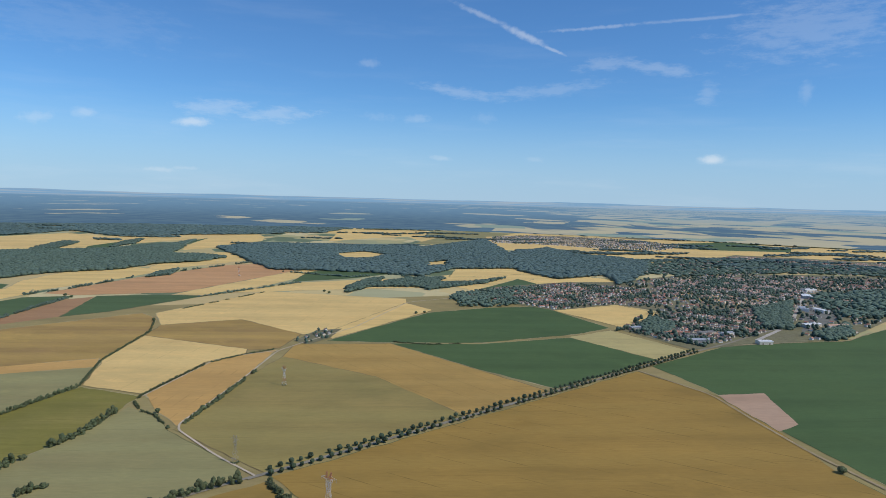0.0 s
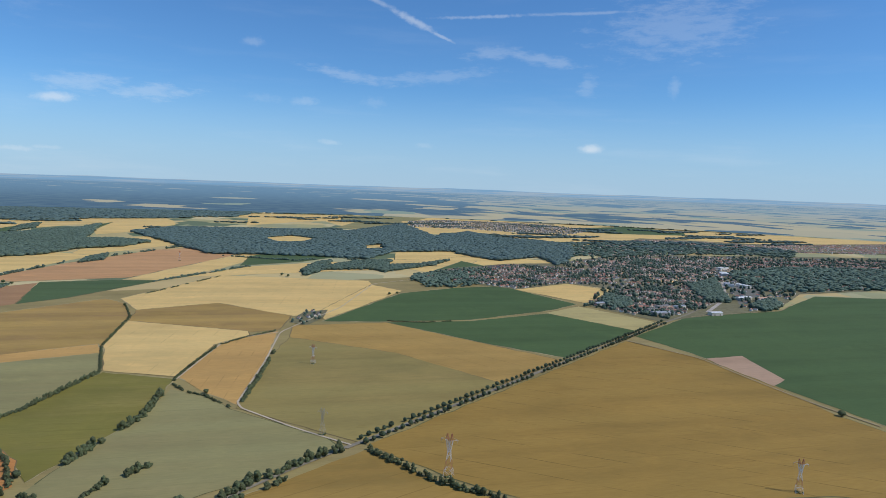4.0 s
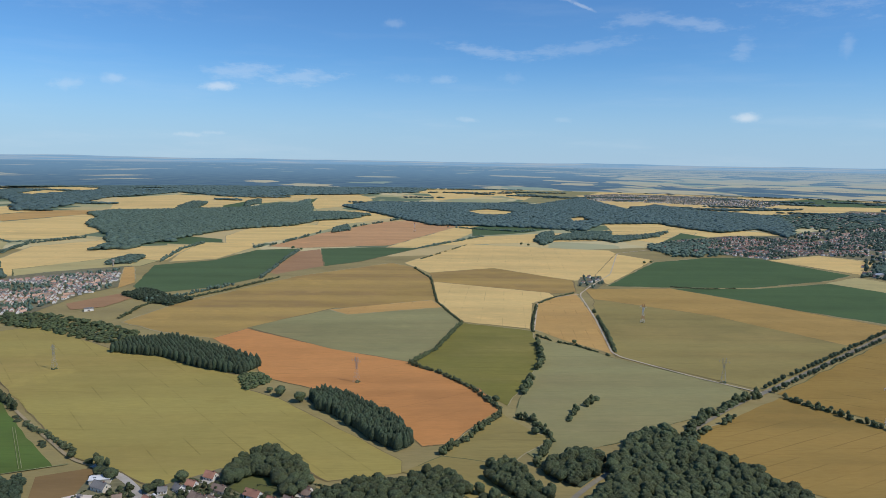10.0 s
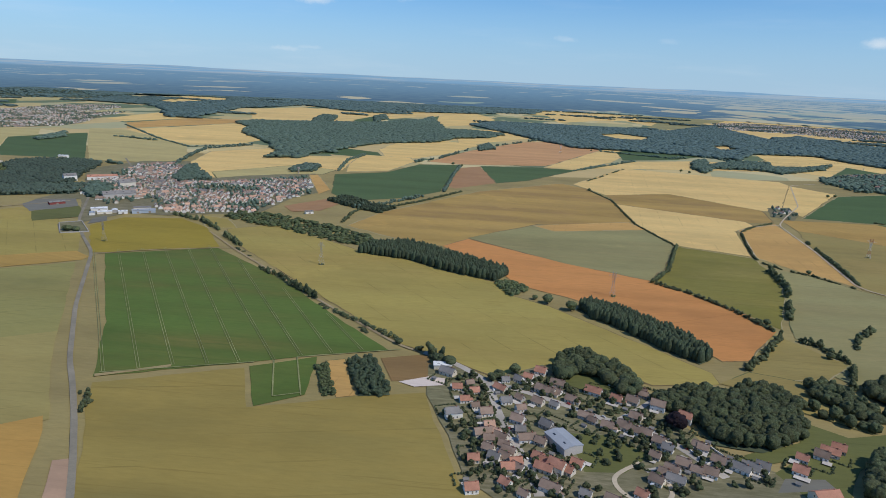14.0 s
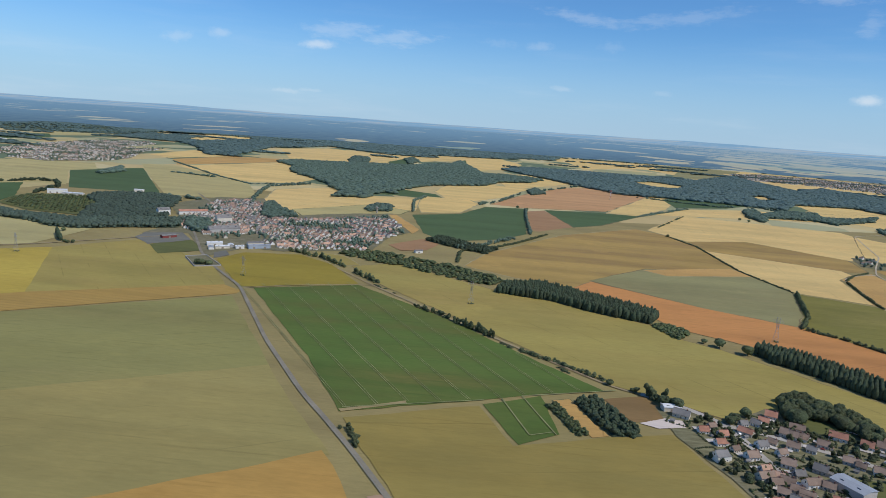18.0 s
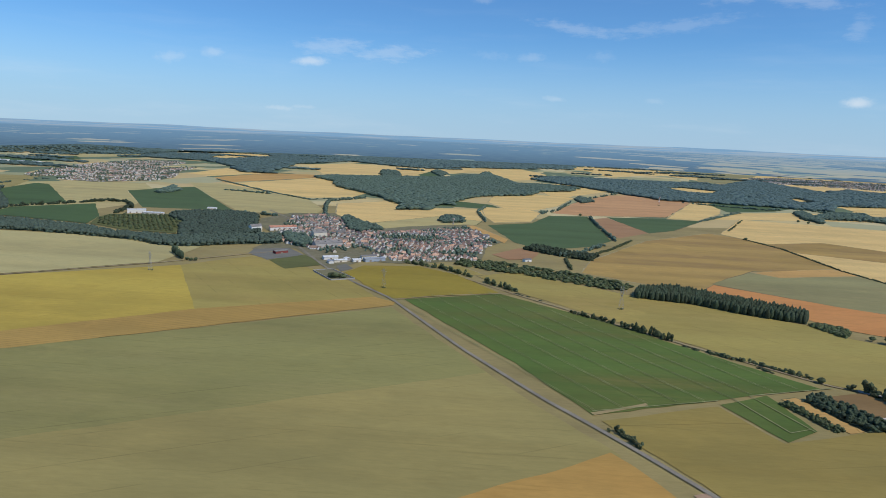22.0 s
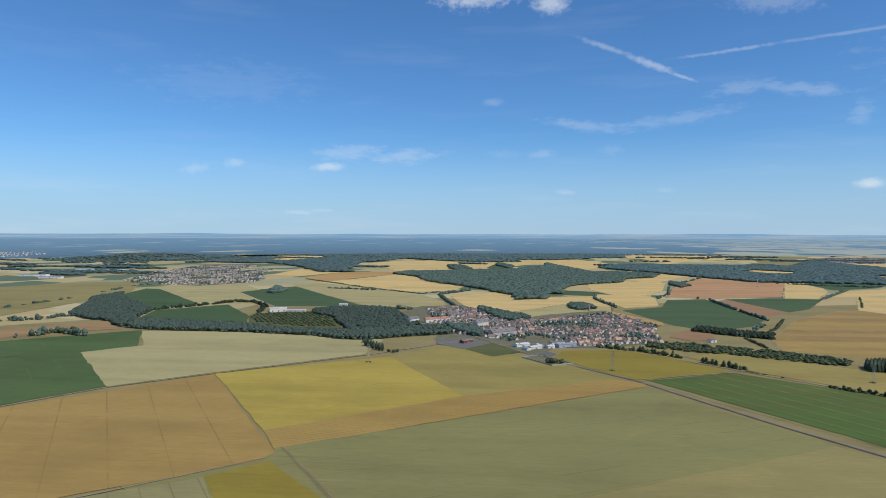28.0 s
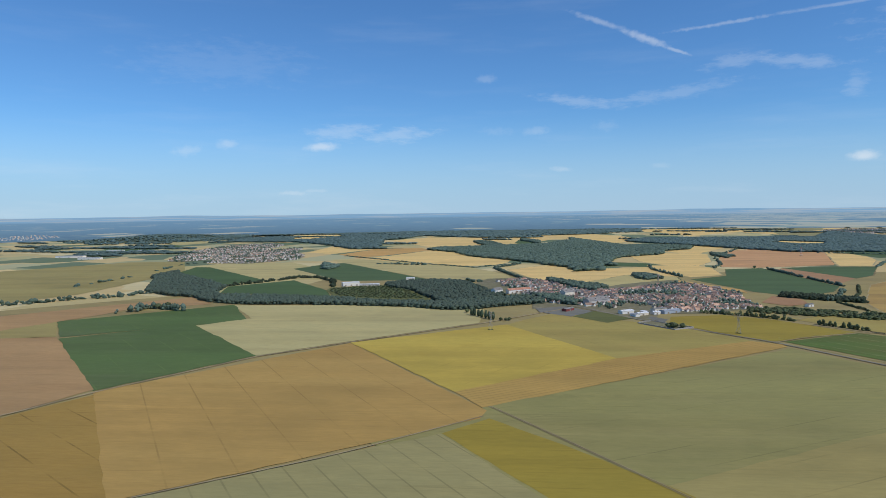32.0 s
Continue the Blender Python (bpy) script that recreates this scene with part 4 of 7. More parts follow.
field("green crop with bare spots", CROPS["green_w"], (-1628, 537), (-1521, 626), (-1382, 462), (-1460, 340))
field("dark green crop field", CROPS["green_w"], (-1708, 645), (-1542, 792), (-1464, 646), (-1519, 622), (-1632, 544))
field("pale yellow green crop field before the valley wood", CROPS["pale_g"], (-1540, 785), (-1295, 790), (-1183, 744), (-1186, 639), (-1312, 528), (-1382, 460), (-1516, 618), (-1469, 670))
field("brown tan stubble field", CROPS["tan"], (-1771, 428), (-1694, 536), (-1635, 544), (-1462, 344), (-1483, 279), (-1540, 223))
field("golden ripe field with wheel lines", CROPS["gold"], (-1531, 215), (-1480, 274), (-1453, 330), (-1337, 162), (-1409, 106))
field("grey green crop with dark wheel lines", CROPS["khaki_t"], (-1328, 166), (-1196, 260), (-1143, 178), (-1118, 125), (-1240, 117))
field("olive strip of crop", CROPS["gold_g"], (-1195, 260), (-1168, 289), (-1126, 244), (-1075, 182), (-1108, 125), (-1140, 178))
field("pale strip far west", CROPS["khaki"], (-2012, 643), (-1740, 689), (-1702, 636), (-1638, 547), (-1694, 536), (-1797, 451))
field("tan fallow before the valley wood", CROPS["tan"], (-1857, 637), (-1742, 769), (-1635, 891), (-1580, 797), (-1675, 749), (-1684, 699), (-1747, 540))
field("pale green fields of the far plain", CROPS["khaki"], (-2436, 1269), (-2217, 1651), (-2059, 1670), (-1888, 1332), (-1865, 916), (-1926, 777))
field("gardens and yards of the village", CROPS["ground_v"], (-1119, 750), (-1116, 855), (-1216, 1011), (-1187, 1144), (-1109, 1172), (-1053, 1065), (-1005, 975), (-953, 1038), (-900, 1077), (-848, 1108), (-792, 919), (-814, 863), (-822, 746), (-867, 735), (-918, 708), (-967, 711), (-988, 646), (-1068, 772))
field("gardens and yards of the hamlet", CROPS["ground_v"], (-560, 305), (-563, 345), (-544, 350), (-526, 333), (-508, 343), (-491, 358), (-480, 338), (-454, 331), (-433, 338), (-424, 311), (-415, 275), (-403, 266), (-386, 254), (-377, 234), (-499, 194), (-534, 227), (-544, 263))
field("gardens and yards of the town", CROPS["ground_v"], (180, 1442), (290, 1567), (492, 1675), (637, 1691), (850, 1845), (1123, 1954), (1629, 1940), (2441, 1884), (1597, 1226), (961, 1136), (764, 980), (667, 953), (558, 927), (457, 896), (404, 1038), (557, 1226), (494, 1305), (340, 1228), (268, 1312))
field("gardens and yards of the far village", CROPS["ground_v"], (817, 4348), (1052, 4266), (1369, 4132), (1702, 3959), (1601, 3780), (1371, 4131), (1083, 4254))
field("gardens of the new housing estate", CROPS["ground_v"], (1015, 2163), (1429, 2492), (1597, 2381), (1785, 2128), (2415, 2036), (3121, 2638), (2060, 2459), (1565, 2732))
field("gardens and yards of the far town", CROPS["ground_v"], *[(-2122, 1690), (-2215, 1920), (-2290, 2180), (-2330, 2600), (-2200, 2760), (-2080, 2600), (-2040, 2250), (-1930, 2380), (-1873, 2126), (-1760, 1840), (-1745, 1713), (-1835, 1570), (-1960, 1600), (-2000, 1760), (-2060, 1640)])
field("yards of the small hamlet at the fork", CROPS["ground_v"], (-121, 944), (-96, 1022), (-57, 1036), (-70, 968), (-98, 922))
field("meadow inside the wood", CROPS["grass"], (-352, 308), (-334, 294), (-345, 283), (-386, 262), (-397, 268), (-363, 285))
field("grass bank between the woods", CROPS["olive"], (-383, 350), (-358, 371), (-330, 362), (-306, 318), (-318, 300), (-345, 318), (-362, 340))
field("rough grass behind the red roofed houses", CROPS["grass"], (-388, 254), (-352, 284), (-335, 294), (-300, 304), (-283, 306), (-296, 290), (-320, 281), (-345, 262), (-362, 236), (-380, 232))
field("asphalt car park beside the long tiled house", CROPS["yard"], (-393, 238), (-385, 250), (-366, 252), (-364, 244))
field("garden meadow among the trees", CROPS["grass"], (-480, 336), (-472, 349), (-458, 345), (-448, 330), (-464, 324))
field("grass paddock in the hamlet", CROPS["grass"], (-484, 275), (-463, 276), (-445, 260), (-460, 243), (-479, 241))
field("meadow below the wood", CROPS["grass"], (-413, 261), (-364, 278), (-342, 286), (-355, 273), (-379, 266), (-395, 258))
field("dry grass between the houses of the town", CROPS["straw_a"], (723, 1460), (807, 1513), (830, 1390), (751, 1322), (714, 1374))
field("dry grass between the houses of the town", CROPS["straw_a"], (783, 1403), (876, 1445), (818, 1326), (743, 1285))
field("red clay sports ground beside the village", CROPS["bare_r"], (-807, 807), (-767, 874), (-740, 850), (-753, 790), (-785, 774))
field("earth works beside the new houses", CROPS["straw_o"], (-855, 1091), (-839, 1096), (-782, 954), (-788, 910))
field("chalk yard beside the hamlet", CROPS["chalk_f"], (-578, 318), (-561, 328), (-551, 327), (-551, 318), (-568, 313))
field("dry earth lay-by beside the road", CROPS["bare"], (-719, 213), (-712, 216), (-706, 206), (-697, 192), (-688, 176), (-699, 175), (-705, 186), (-711, 198))
field("asphalt yard beside the village road", CROPS["yard"], (-1112, 720), (-1116, 751), (-1075, 771), (-1044, 729), (-1076, 684))
field("parking yard with cars", CROPS["yard"], (-989, 671), (-981, 686), (-967, 663), (-977, 642))
field("grass plot inside the yard", CROPS["grass"], (-1074, 685), (-1043, 729), (-1006, 673), (-1040, 640))
field("walled cemetery beside the road", CROPS["yard"], (-1005, 632), (-990, 654), (-958, 611), (-978, 596))
field("school yard in the town", CROPS["yard"], (907, 1294), (996, 1337), (927, 1194), (782, 1075), (715, 1024))
field("bare track edge in the green crop", CROPS["dirt_f"], (-752, 297), (-716, 317), (-715, 314), (-750, 294))
field("ripe field between the houses of the town", CROPS["ochre"], (681, 1458), (754, 1523), (788, 1489), (734, 1404), (682, 1406))
field("dry field between the houses of the town", CROPS["ochre"], (815, 1474), (896, 1447), (859, 1376), (784, 1353), (779, 1400))

# ---- roads and tracks ----
ASPHALT = rough_mat("asphalt", (0.270, 0.240, 0.180), 0.2, 0.4, spec=0.03)
CHALK = rough_mat("chalk_gravel", (0.54, 0.45, 0.32), 0.2, 0.4, spec=0.03)
STREET = rough_mat("worn_pale_asphalt", (0.47, 0.425, 0.36), 0.2, 0.4, spec=0.03)
DIRT = rough_mat("dry_earth", (0.37, 0.29, 0.165), 0.3, 0.3, spec=0.03)
ribbon("road", "grey asphalt country road", [(-94, 476), (-80, 486), (188, 685), (463, 889), (539, 942), (628, 1012), (729, 1083), (893, 1293), (1111, 1602)], 4.6, ASPHALT)
ribbon("road", "grey asphalt country road", [(-89, 481), (-136, 445), (-176, 411), (-214, 367), (-245, 359), (-280, 326), (-310, 290)], 3.2, ASPHALT)
ribbon("road", "grey asphalt road to the village", [(-669, 151), (-688, 178), (-708, 211), (-735, 253), (-760, 289), (-777, 312), (-830, 398), (-905, 537), (-961, 606), (-1003, 668), (-1057, 768), (-1090, 827), (-1090, 891), (-1148, 1040), (-1237, 1169)], 3.2, ASPHALT)
ribbon("street", "pale grey main street of the town", [(598, 964), (738, 1092), (840, 1226), (949, 1371), (1188, 1692)], 7, STREET)
ribbon("track", "pale chalk farm track", [(-89, 481), (-128, 522), (-179, 587), (-153, 738), (-134, 881), (-103, 939), (-36, 1051), (60, 1311), (151, 1370)], 2.0, CHALK)
ribbon("track", "white chalk track to the hamlet", [(-134, 881), (-174, 861), (-205, 827), (-239, 679)], 1.8, CHALK)
ribbon("street", "narrow hamlet street", [(-568, 363), (-544, 348), (-525, 326), (-518, 283), (-504, 238), (-501, 219)], 4.8, STREET)
ribbon("street", "narrow hamlet street", [(-525, 326), (-507, 320), (-474, 301), (-460, 291), (-442, 288), (-430, 273), (-421, 260), (-413, 246)], 4.8, STREET)
ribbon("track", "pale earth loop track round a paddock", [(-451, 253), (-463, 243), (-467, 236), (-464, 226), (-453, 219), (-442, 226), (-441, 238), (-445, 246)], 2.2, CHALK)
ribbon("street", "narrow hamlet street", [(-428, 262), (-436, 252), (-450, 246)], 3, STREET)
ribbon("street", "narrow hamlet street", [(-458, 290), (-443, 305), (-430, 320)], 3, STREET)
ribbon("track", "pale farm track beside the golden field", [(328, 780), (371, 677), (370, 588), (372, 508), (382, 439)], 3, DIRT)
ribbon("track", "pale path along the hedge", [(-837, 644), (-785, 582), (-655, 442), (-585, 371), (-568, 362)], 2.2, DIRT)
ribbon("track", "grassy farm track", [(-1380, 458), (-1311, 523), (-1182, 636), (-1100, 726), (-1101, 722), (-1073, 757)], 2.6, DIRT)
ribbon("track", "pale farm track", [(-1521, 238), (-1483, 279), (-1457, 336), (-1381, 457)], 2.6, DIRT)
for side in (-0.75, 0.75):
    ribbon("wheel_track", "one of two pale wheel ruts of a field track", [(-1168 + side, 314), (-1123 + side, 249), (-1091 + side, 201), (-1060 + side, 155), (-1010 + side, 85)], 0.55, DIRT)
ribbon("track", "faint farm track", [(-1328, 167), (-1247, 225), (-1172, 293)], 1.2, DIRT)
ribbon("track", "pale track round the dark green field", [(539, 927), (664, 949), (748, 959), (842, 1028)], 2.4, DIRT)
ribbon("track", "pale track along the green field", [(-900, 531), (-862, 556), (-798, 581), (-785, 582)], 1.6, DIRT)

# ---- wheel lines in the green crop ----
PALE = rough_mat("flattened_straw", (0.265, 0.272, 0.115), 0.5, 0.3)
ribbon("wheel_line", "pale wheel line pressed into the green crop", [(-748.7, 301.5), (-828.2, 423.2), (-907.7, 544.9)], 0.34, PALE, "wheel line", 1.6, False)
ribbon("wheel_line", "pale wheel line pressed into the green crop", [(-749.9, 300.7), (-829.4, 422.4), (-909.0, 544.1)], 0.34, PALE, "wheel line", 1.6, False)
ribbon("wheel_line", "pale wheel line pressed into the green crop", [(-731.0, 308.6), (-809.5, 431.0), (-888.0, 553.4)], 0.34, PALE, "wheel line", 1.6, False)
ribbon("wheel_line", "pale wheel line pressed into the green crop", [(-732.3, 307.8), (-810.8, 430.2), (-889.3, 552.6)], 0.34, PALE, "wheel line", 1.6, False)
ribbon("wheel_line", "pale wheel line pressed into the green crop", [(-713.9, 316.6), (-790.5, 438.3), (-867.1, 560.0)], 0.34, PALE, "wheel line", 1.6, False)
ribbon("wheel_line", "pale wheel line pressed into the green crop", [(-715.2, 315.8), (-791.8, 437.5), (-868.4, 559.2)], 0.34, PALE, "wheel line", 1.6, False)
ribbon("wheel_line", "pale wheel line pressed into the green crop", [(-694.9, 321.9), (-771.8, 445.1), (-848.6, 568.4)], 0.34, PALE, "wheel line", 1.6, False)
ribbon("wheel_line", "pale wheel line pressed into the green crop", [(-696.2, 321.1), (-773.0, 444.3), (-849.9, 567.6)], 0.34, PALE, "wheel line", 1.6, False)
ribbon("wheel_line", "pale wheel line pressed into the green crop", [(-677.5, 327.8), (-754.1, 453.4), (-830.7, 579.0)], 0.34, PALE, "wheel line", 1.6, False)
ribbon("wheel_line", "pale wheel line pressed into the green crop", [(-678.8, 327.0), (-755.4, 452.6), (-832.0, 578.2)], 0.34, PALE, "wheel line", 1.6, False)
ribbon("wheel_line", "pale wheel line pressed into the green crop", [(-657.7, 334.1), (-735.0, 460.8), (-812.4, 587.5)], 0.34, PALE, "wheel line", 1.6, False)
ribbon("wheel_line", "pale wheel line pressed into the green crop", [(-659.0, 333.3), (-736.3, 460.0), (-813.6, 586.8)], 0.34, PALE, "wheel line", 1.6, False)
ribbon("wheel_line", "pale wheel line pressed into the green crop", [(-643.4, 343.9), (-703.9, 444.3), (-764.5, 544.7)], 0.34, PALE, "wheel line", 1.6, False)
ribbon("wheel_line", "pale wheel line pressed into the green crop", [(-644.7, 343.1), (-705.2, 443.5), (-765.7, 544.0)], 0.34, PALE, "wheel line", 1.6, False)
ribbon("wheel_line", "pale wheel line pressed into the green crop", [(-625.2, 351.1), (-661.3, 411.7), (-697.5, 472.3)], 0.34, PALE, "wheel line", 1.6, False)
ribbon("wheel_line", "pale wheel line pressed into the green crop", [(-626.5, 350.3), (-662.6, 410.9), (-698.8, 471.6)], 0.34, PALE, "wheel line", 1.6, False)
ribbon("wheel_line", "pale wheel line pressed into the green crop", [(-607.4, 359.3), (-627.2, 390.3), (-647.0, 421.3)], 0.34, PALE, "wheel line", 1.6, False)
ribbon("wheel_line", "pale wheel line pressed into the green crop", [(-608.7, 358.5), (-628.4, 389.5), (-648.2, 420.5)], 0.34, PALE, "wheel line", 1.6, False)
ribbon("wheel_line", "pale wheel line pressed into the green crop", [(-658.4, 333.7), (-651.1, 310.8), (-643.7, 287.9)], 0.8, PALE, "wheel line", 1.6, False)
ribbon("wheel_line", "pale wheel line pressed into the green crop", [(-645.8, 340.7), (-637.3, 316.0), (-628.7, 291.4)], 0.8, PALE, "wheel line", 1.6, False)
ribbon("wheel_line", "pale wheel line pressed into the green crop", [(-643.7, 287.9), (-636.9, 291.2), (-630.0, 294.5)], 0.8, PALE, "wheel line", 1.6, False)
ribbon("wheel_line", "pale wheel line pressed into the green crop", [(-750.5, 299.4), (-709.9, 314.1), (-669.3, 328.8)], 0.8, PALE, "wheel line", 1.6, False)
ribbon("wheel_line", "pale wheel line pressed into the green crop", [(-645.8, 340.7), (-614.6, 352.7), (-583.4, 364.6)], 0.8, PALE, "wheel line", 1.6, False)

# ---- woods and hedges ----
wood("broadleaf wood beside the hamlet", [(-430, 320), (-406, 336), (-385, 334), (-358, 343), (-346, 326), (-361, 288), (-387, 271), (-410, 275), (-414, 299), (-426, 309)], 8, 5.0, LEAF, CROWNS, wide=1.45)
wood("broadleaf wood along the lane", [(-299, 351), (-274, 373), (-256, 364), (-263, 347), (-280, 329), (-295, 339)], 7.5, 4.8, LEAF, CROWNS, wide=1.45)
wood("large dense wood on the slope by the road", [(-254, 354), (-231, 389), (-202, 408), (-196, 386), (-186, 366), (-172, 340), (-160, 314), (-160, 270), (-183, 225), (-322, 225), (-355, 236), (-342, 264), (-320, 279), (-294, 288), (-281, 306), (-261, 333)], 8.5, 5.6, LEAF, CROWNS, wide=1.45)
wood("broadleaf wood between the meadow and the fields", [(-331, 354), (-318, 358), (-309, 344), (-306, 322), (-314, 313), (-326, 327), (-333, 340)], 7.5, 4.6, LEAF, CROWNS, wide=1.45)
hedge("belt of tall trees below the tan field", [(-370, 350), (-343, 323), (-321, 303), (-307, 311), (-296, 322)], 7, 4.4, 3.5, keep=1.0, shapes=CROWNS)
wood("dense trees around a garden meadow", [(-486, 344), (-479, 368), (-465, 379), (-451, 363), (-439, 345), (-436, 328), (-446, 321), (-458, 342), (-472, 344), (-479, 331)], 8, 4.6, LEAF, CROWNS, wide=1.6, clear=[[(-480, 333), (-473, 349), (-458, 345), (-449, 328), (-464, 321)]])
wood("tall poplar plantation beside the orange field", [(-457, 472), (-444, 483), (-429, 473), (-390, 427), (-377, 398), (-377, 386), (-387, 377), (-410, 404), (-431, 437), (-446, 451)], 9.8, 3.6, LEAF_DARK, CROWNS_SLIM, wide=1.9, even=True)
wood("tall poplar plantation along the valley", [(-662, 598), (-654, 622), (-615, 640), (-554, 592), (-510, 556), (-522, 531), (-566, 550), (-606, 582)], 9.8, 3.8, LEAF_DARK, CROWNS_SLIM, wide=1.9, even=True)
wood("low green scrub between the plantations", [(-522, 527), (-506, 534), (-494, 514), (-509, 490)], 3.0, 3.4, LEAF_SCRUB, CROWNS_MID, wide=1.6)
wood("rough scrub and bushes along the stream", [(-853, 718), (-778, 683), (-710, 645), (-672, 624), (-650, 656), (-716, 706), (-790, 748), (-845, 752)], 3.4, 5.4, LEAF_SCRUB, CROWNS_MID, wide=1.5, keep=.62, floor=False)
wood("trees in front of the far houses", [(160, 1405), (242, 1447), (331, 1330), (223, 1258), (159, 1267)], 6, 7, LEAF_HAZED, CROWNS_FAR, wide=1.6, keep=.4, floor=False)
wood("wooded park inside the town", [(1036, 1471), (1345, 1599), (1669, 1543), (1282, 1180), (986, 1166), (903, 1162), (938, 1276)], 7, 12, LEAF_HAZED, CROWNS_FAR, wide=1.7, keep=.6, floor=False)
wood("trees beside the town road", [(759, 1245), (923, 1367), (711, 1046), (669, 1064)], 7.5, 6.5, LEAF_HAZED, CROWNS_FAR, wide=1.9)
wood("trees beside the school yard", [(718, 1000), (858, 1104), (792, 1002), (717, 956)], 7, 6.5, LEAF_HAZED, CROWNS_FAR, wide=1.9)
wood("open wood behind the town with houses in it", [(752, 2261), (1017, 2410), (1309, 2431), (1512, 2385), (1780, 2233), (1880, 2140), (1649, 1879), (1554, 1952), (1347, 1979), (1093, 1935), (900, 1844), (789, 1882), (675, 1986)], 7, 11, LEAF_HAZED, CROWNS_DOT, wide=1.8, keep=.3, floor=False)
wood("trees beside the first houses of the town", [(441, 1057), (499, 1145), (522, 1091), (475, 1011), (437, 1001)], 7, 6, LEAF_HAZED, CROWNS_FAR, wide=1.9)
wood("dark square copse beside the plots", [(-613, 339), (-598, 346), (-580, 300), (-597, 296)], 4.5, 3.2, LEAF_DARK, CROWNS_MID, wide=1.6)
wood("thin copse strip between plots", [(-631, 330), (-626, 335), (-610, 296), (-617, 294)], 2.4, 2.4, LEAF_SCRUB, CROWNS_MID, wide=1.6)
wood("low wooded hill behind the far town", [(-3308, 3347), (-3200, 3697), (-2926, 3875), (-2700, 3845), (-2742, 3096)], 14, 10.8, LEAF_HAZE_BLUE, CROWNS_DOT, wide=1.9)
wood("distant forest beyond the far town", [(-4178, 2767), (-4137, 2819), (-2698, 4003), (-1536, 4424), (-223, 4511), (-341, 3848), (-1008, 3848), (-1590, 4086), (-2799, 3949)], 9, 19.4, LEAF_HAZE_BLUE, CROWNS_DOT, wide=1.9)
hill = []
HILL_C, HILL_D = Vector((-3038, 3397)), Vector((-0.486, 0.874))
for a in range(48):
    for r in range(1, 15):
        u, v = math.cos(a * math.pi / 24) * r / 14, math.sin(a * math.pi / 24) * r / 14
        p = HILL_C + HILL_D * u * 420 + Vector((HILL_D.y, -HILL_D.x)) * v * 470
        rise = 27 * math.cos(r / 14 * math.pi / 2) ** 1.4 * (1 + 0.35 * noise.noise((p.x * 0.004, p.y * 0.004, 3)))
        hill.append((p.x, p.y, rise + 0.3))
hill.append((HILL_C.x, HILL_C.y, 27.3))
faces = [(14 * a + r, 14 * a + r + 1, 14 * ((a + 1) % 48) + r + 1, 14 * ((a + 1) % 48) + r) for a in range(48) for r in range(13)]
faces += [(len(hill) - 1, 14 * a, 14 * ((a + 1) % 48)) for a in range(48)]
tagged(new("wooded_hill", mesh_of("wooded_hill", hill, faces, FOREST_FLOOR, True)), "low round hill under dark forest", "hill", kind="structure")
rng = random.Random(404)
pieces = []
for _ in range(1500):
    x, y, z = hill[rng.randrange(len(hill))]
    v, f = CROWNS_DOT[rng.randrange(6)]
    pieces.append((stood(v, x + rng.uniform(-22, 22), y + rng.uniform(-22, 22), z - 3.5, 21, 9, rng.uniform(0, 6)), f, 0))
tagged(new("hill_forest", joined("hill_forest", pieces, [LEAF_HAZE_BLUE], smooth=True)), "dense dark forest on a low hill", "wood", kind="stuff")
wood("trees beside the sports ground", [(-763, 861), (-741, 900), (-696, 849), (-661, 834), (-676, 798), (-722, 829)], 5.5, 4.5, LEAF_DARK, CROWNS_MID, wide=1.6)
wood("belt of trees behind the far houses", [(1521, 4012), (1846, 3826), (2295, 3504), (2375, 3438), (2011, 3718), (1584, 3979)], 7, 8.6, LEAF_HAZED, CROWNS_DOT, wide=1.9)
wood("wide old wood between ripe fields", [(-1413, 2153), (-1383, 2267), (-1250, 2311), (-983, 2467), (-881, 2751), (-780, 2695), (-713, 2307), (-612, 2313), (-505, 2219), (-556, 2057), (-661, 1972), (-696, 1823), (-836, 1715), (-905, 1518), (-902, 1437), (-928, 1432), (-945, 1395), (-940, 1325), (-1002, 1285), (-1005, 1380), (-1080, 1543), (-1155, 1663), (-1248, 1796), (-1311, 2002)], 8, 8.6, LEAF_HAZED, CROWNS_DOT, wide=1.9)
wood("long belt of woodland beyond the wheat", [(-642, 2651), (-505, 2907), (-260, 2921), (-9, 2898), (200, 2862), (571, 3490), (521, 2616), (777, 2942), (790, 2606), (944, 2464), (970, 2267), (789, 1882), (622, 1625), (669, 1862), (492, 1737), (429, 1908), (423, 2004), (222, 1964), (111, 1765), (-59, 1847), (-300, 1876), (-387, 2062)], 8, 10.8, LEAF_HAZE_BLUE, CROWNS_DOT, wide=1.9, clear=[[(-161, 2445), (-57, 2553), (39, 2423), (-34, 2244), (-131, 2242)], [(155, 2165), (238, 2224), (223, 2067), (149, 2000)]])
wood("dark wood on the far plain", [(-2503, 2996), (-2588, 3415), (-2344, 3568), (-2520, 4092), (-2193, 4113), (-1807, 3618), (-1607, 3602), (-1664, 3185), (-1739, 3036), (-1639, 2354), (-1596, 2229), (-1710, 2250), (-1869, 2557), (-2103, 2899), (-2306, 2924)], 9, 15.8, LEAF_HAZE_BLUE, CROWNS_DOT, wide=1.9, clear=[[(-2242, 3172), (-2511, 4068), (-2214, 4070), (-2068, 3656), (-2126, 3114)]])
wood("distant forest behind the far wheat", [(-1943, 3820), (-1602, 4115), (-1215, 3966), (-701, 4174), (-523, 4011), (-561, 3657), (-685, 3554), (-952, 3446), (-1108, 3279), (-1274, 3233), (-1607, 3602)], 9, 21.6, LEAF_HAZE_BLUE, CROWNS_DOT, wide=1.9)
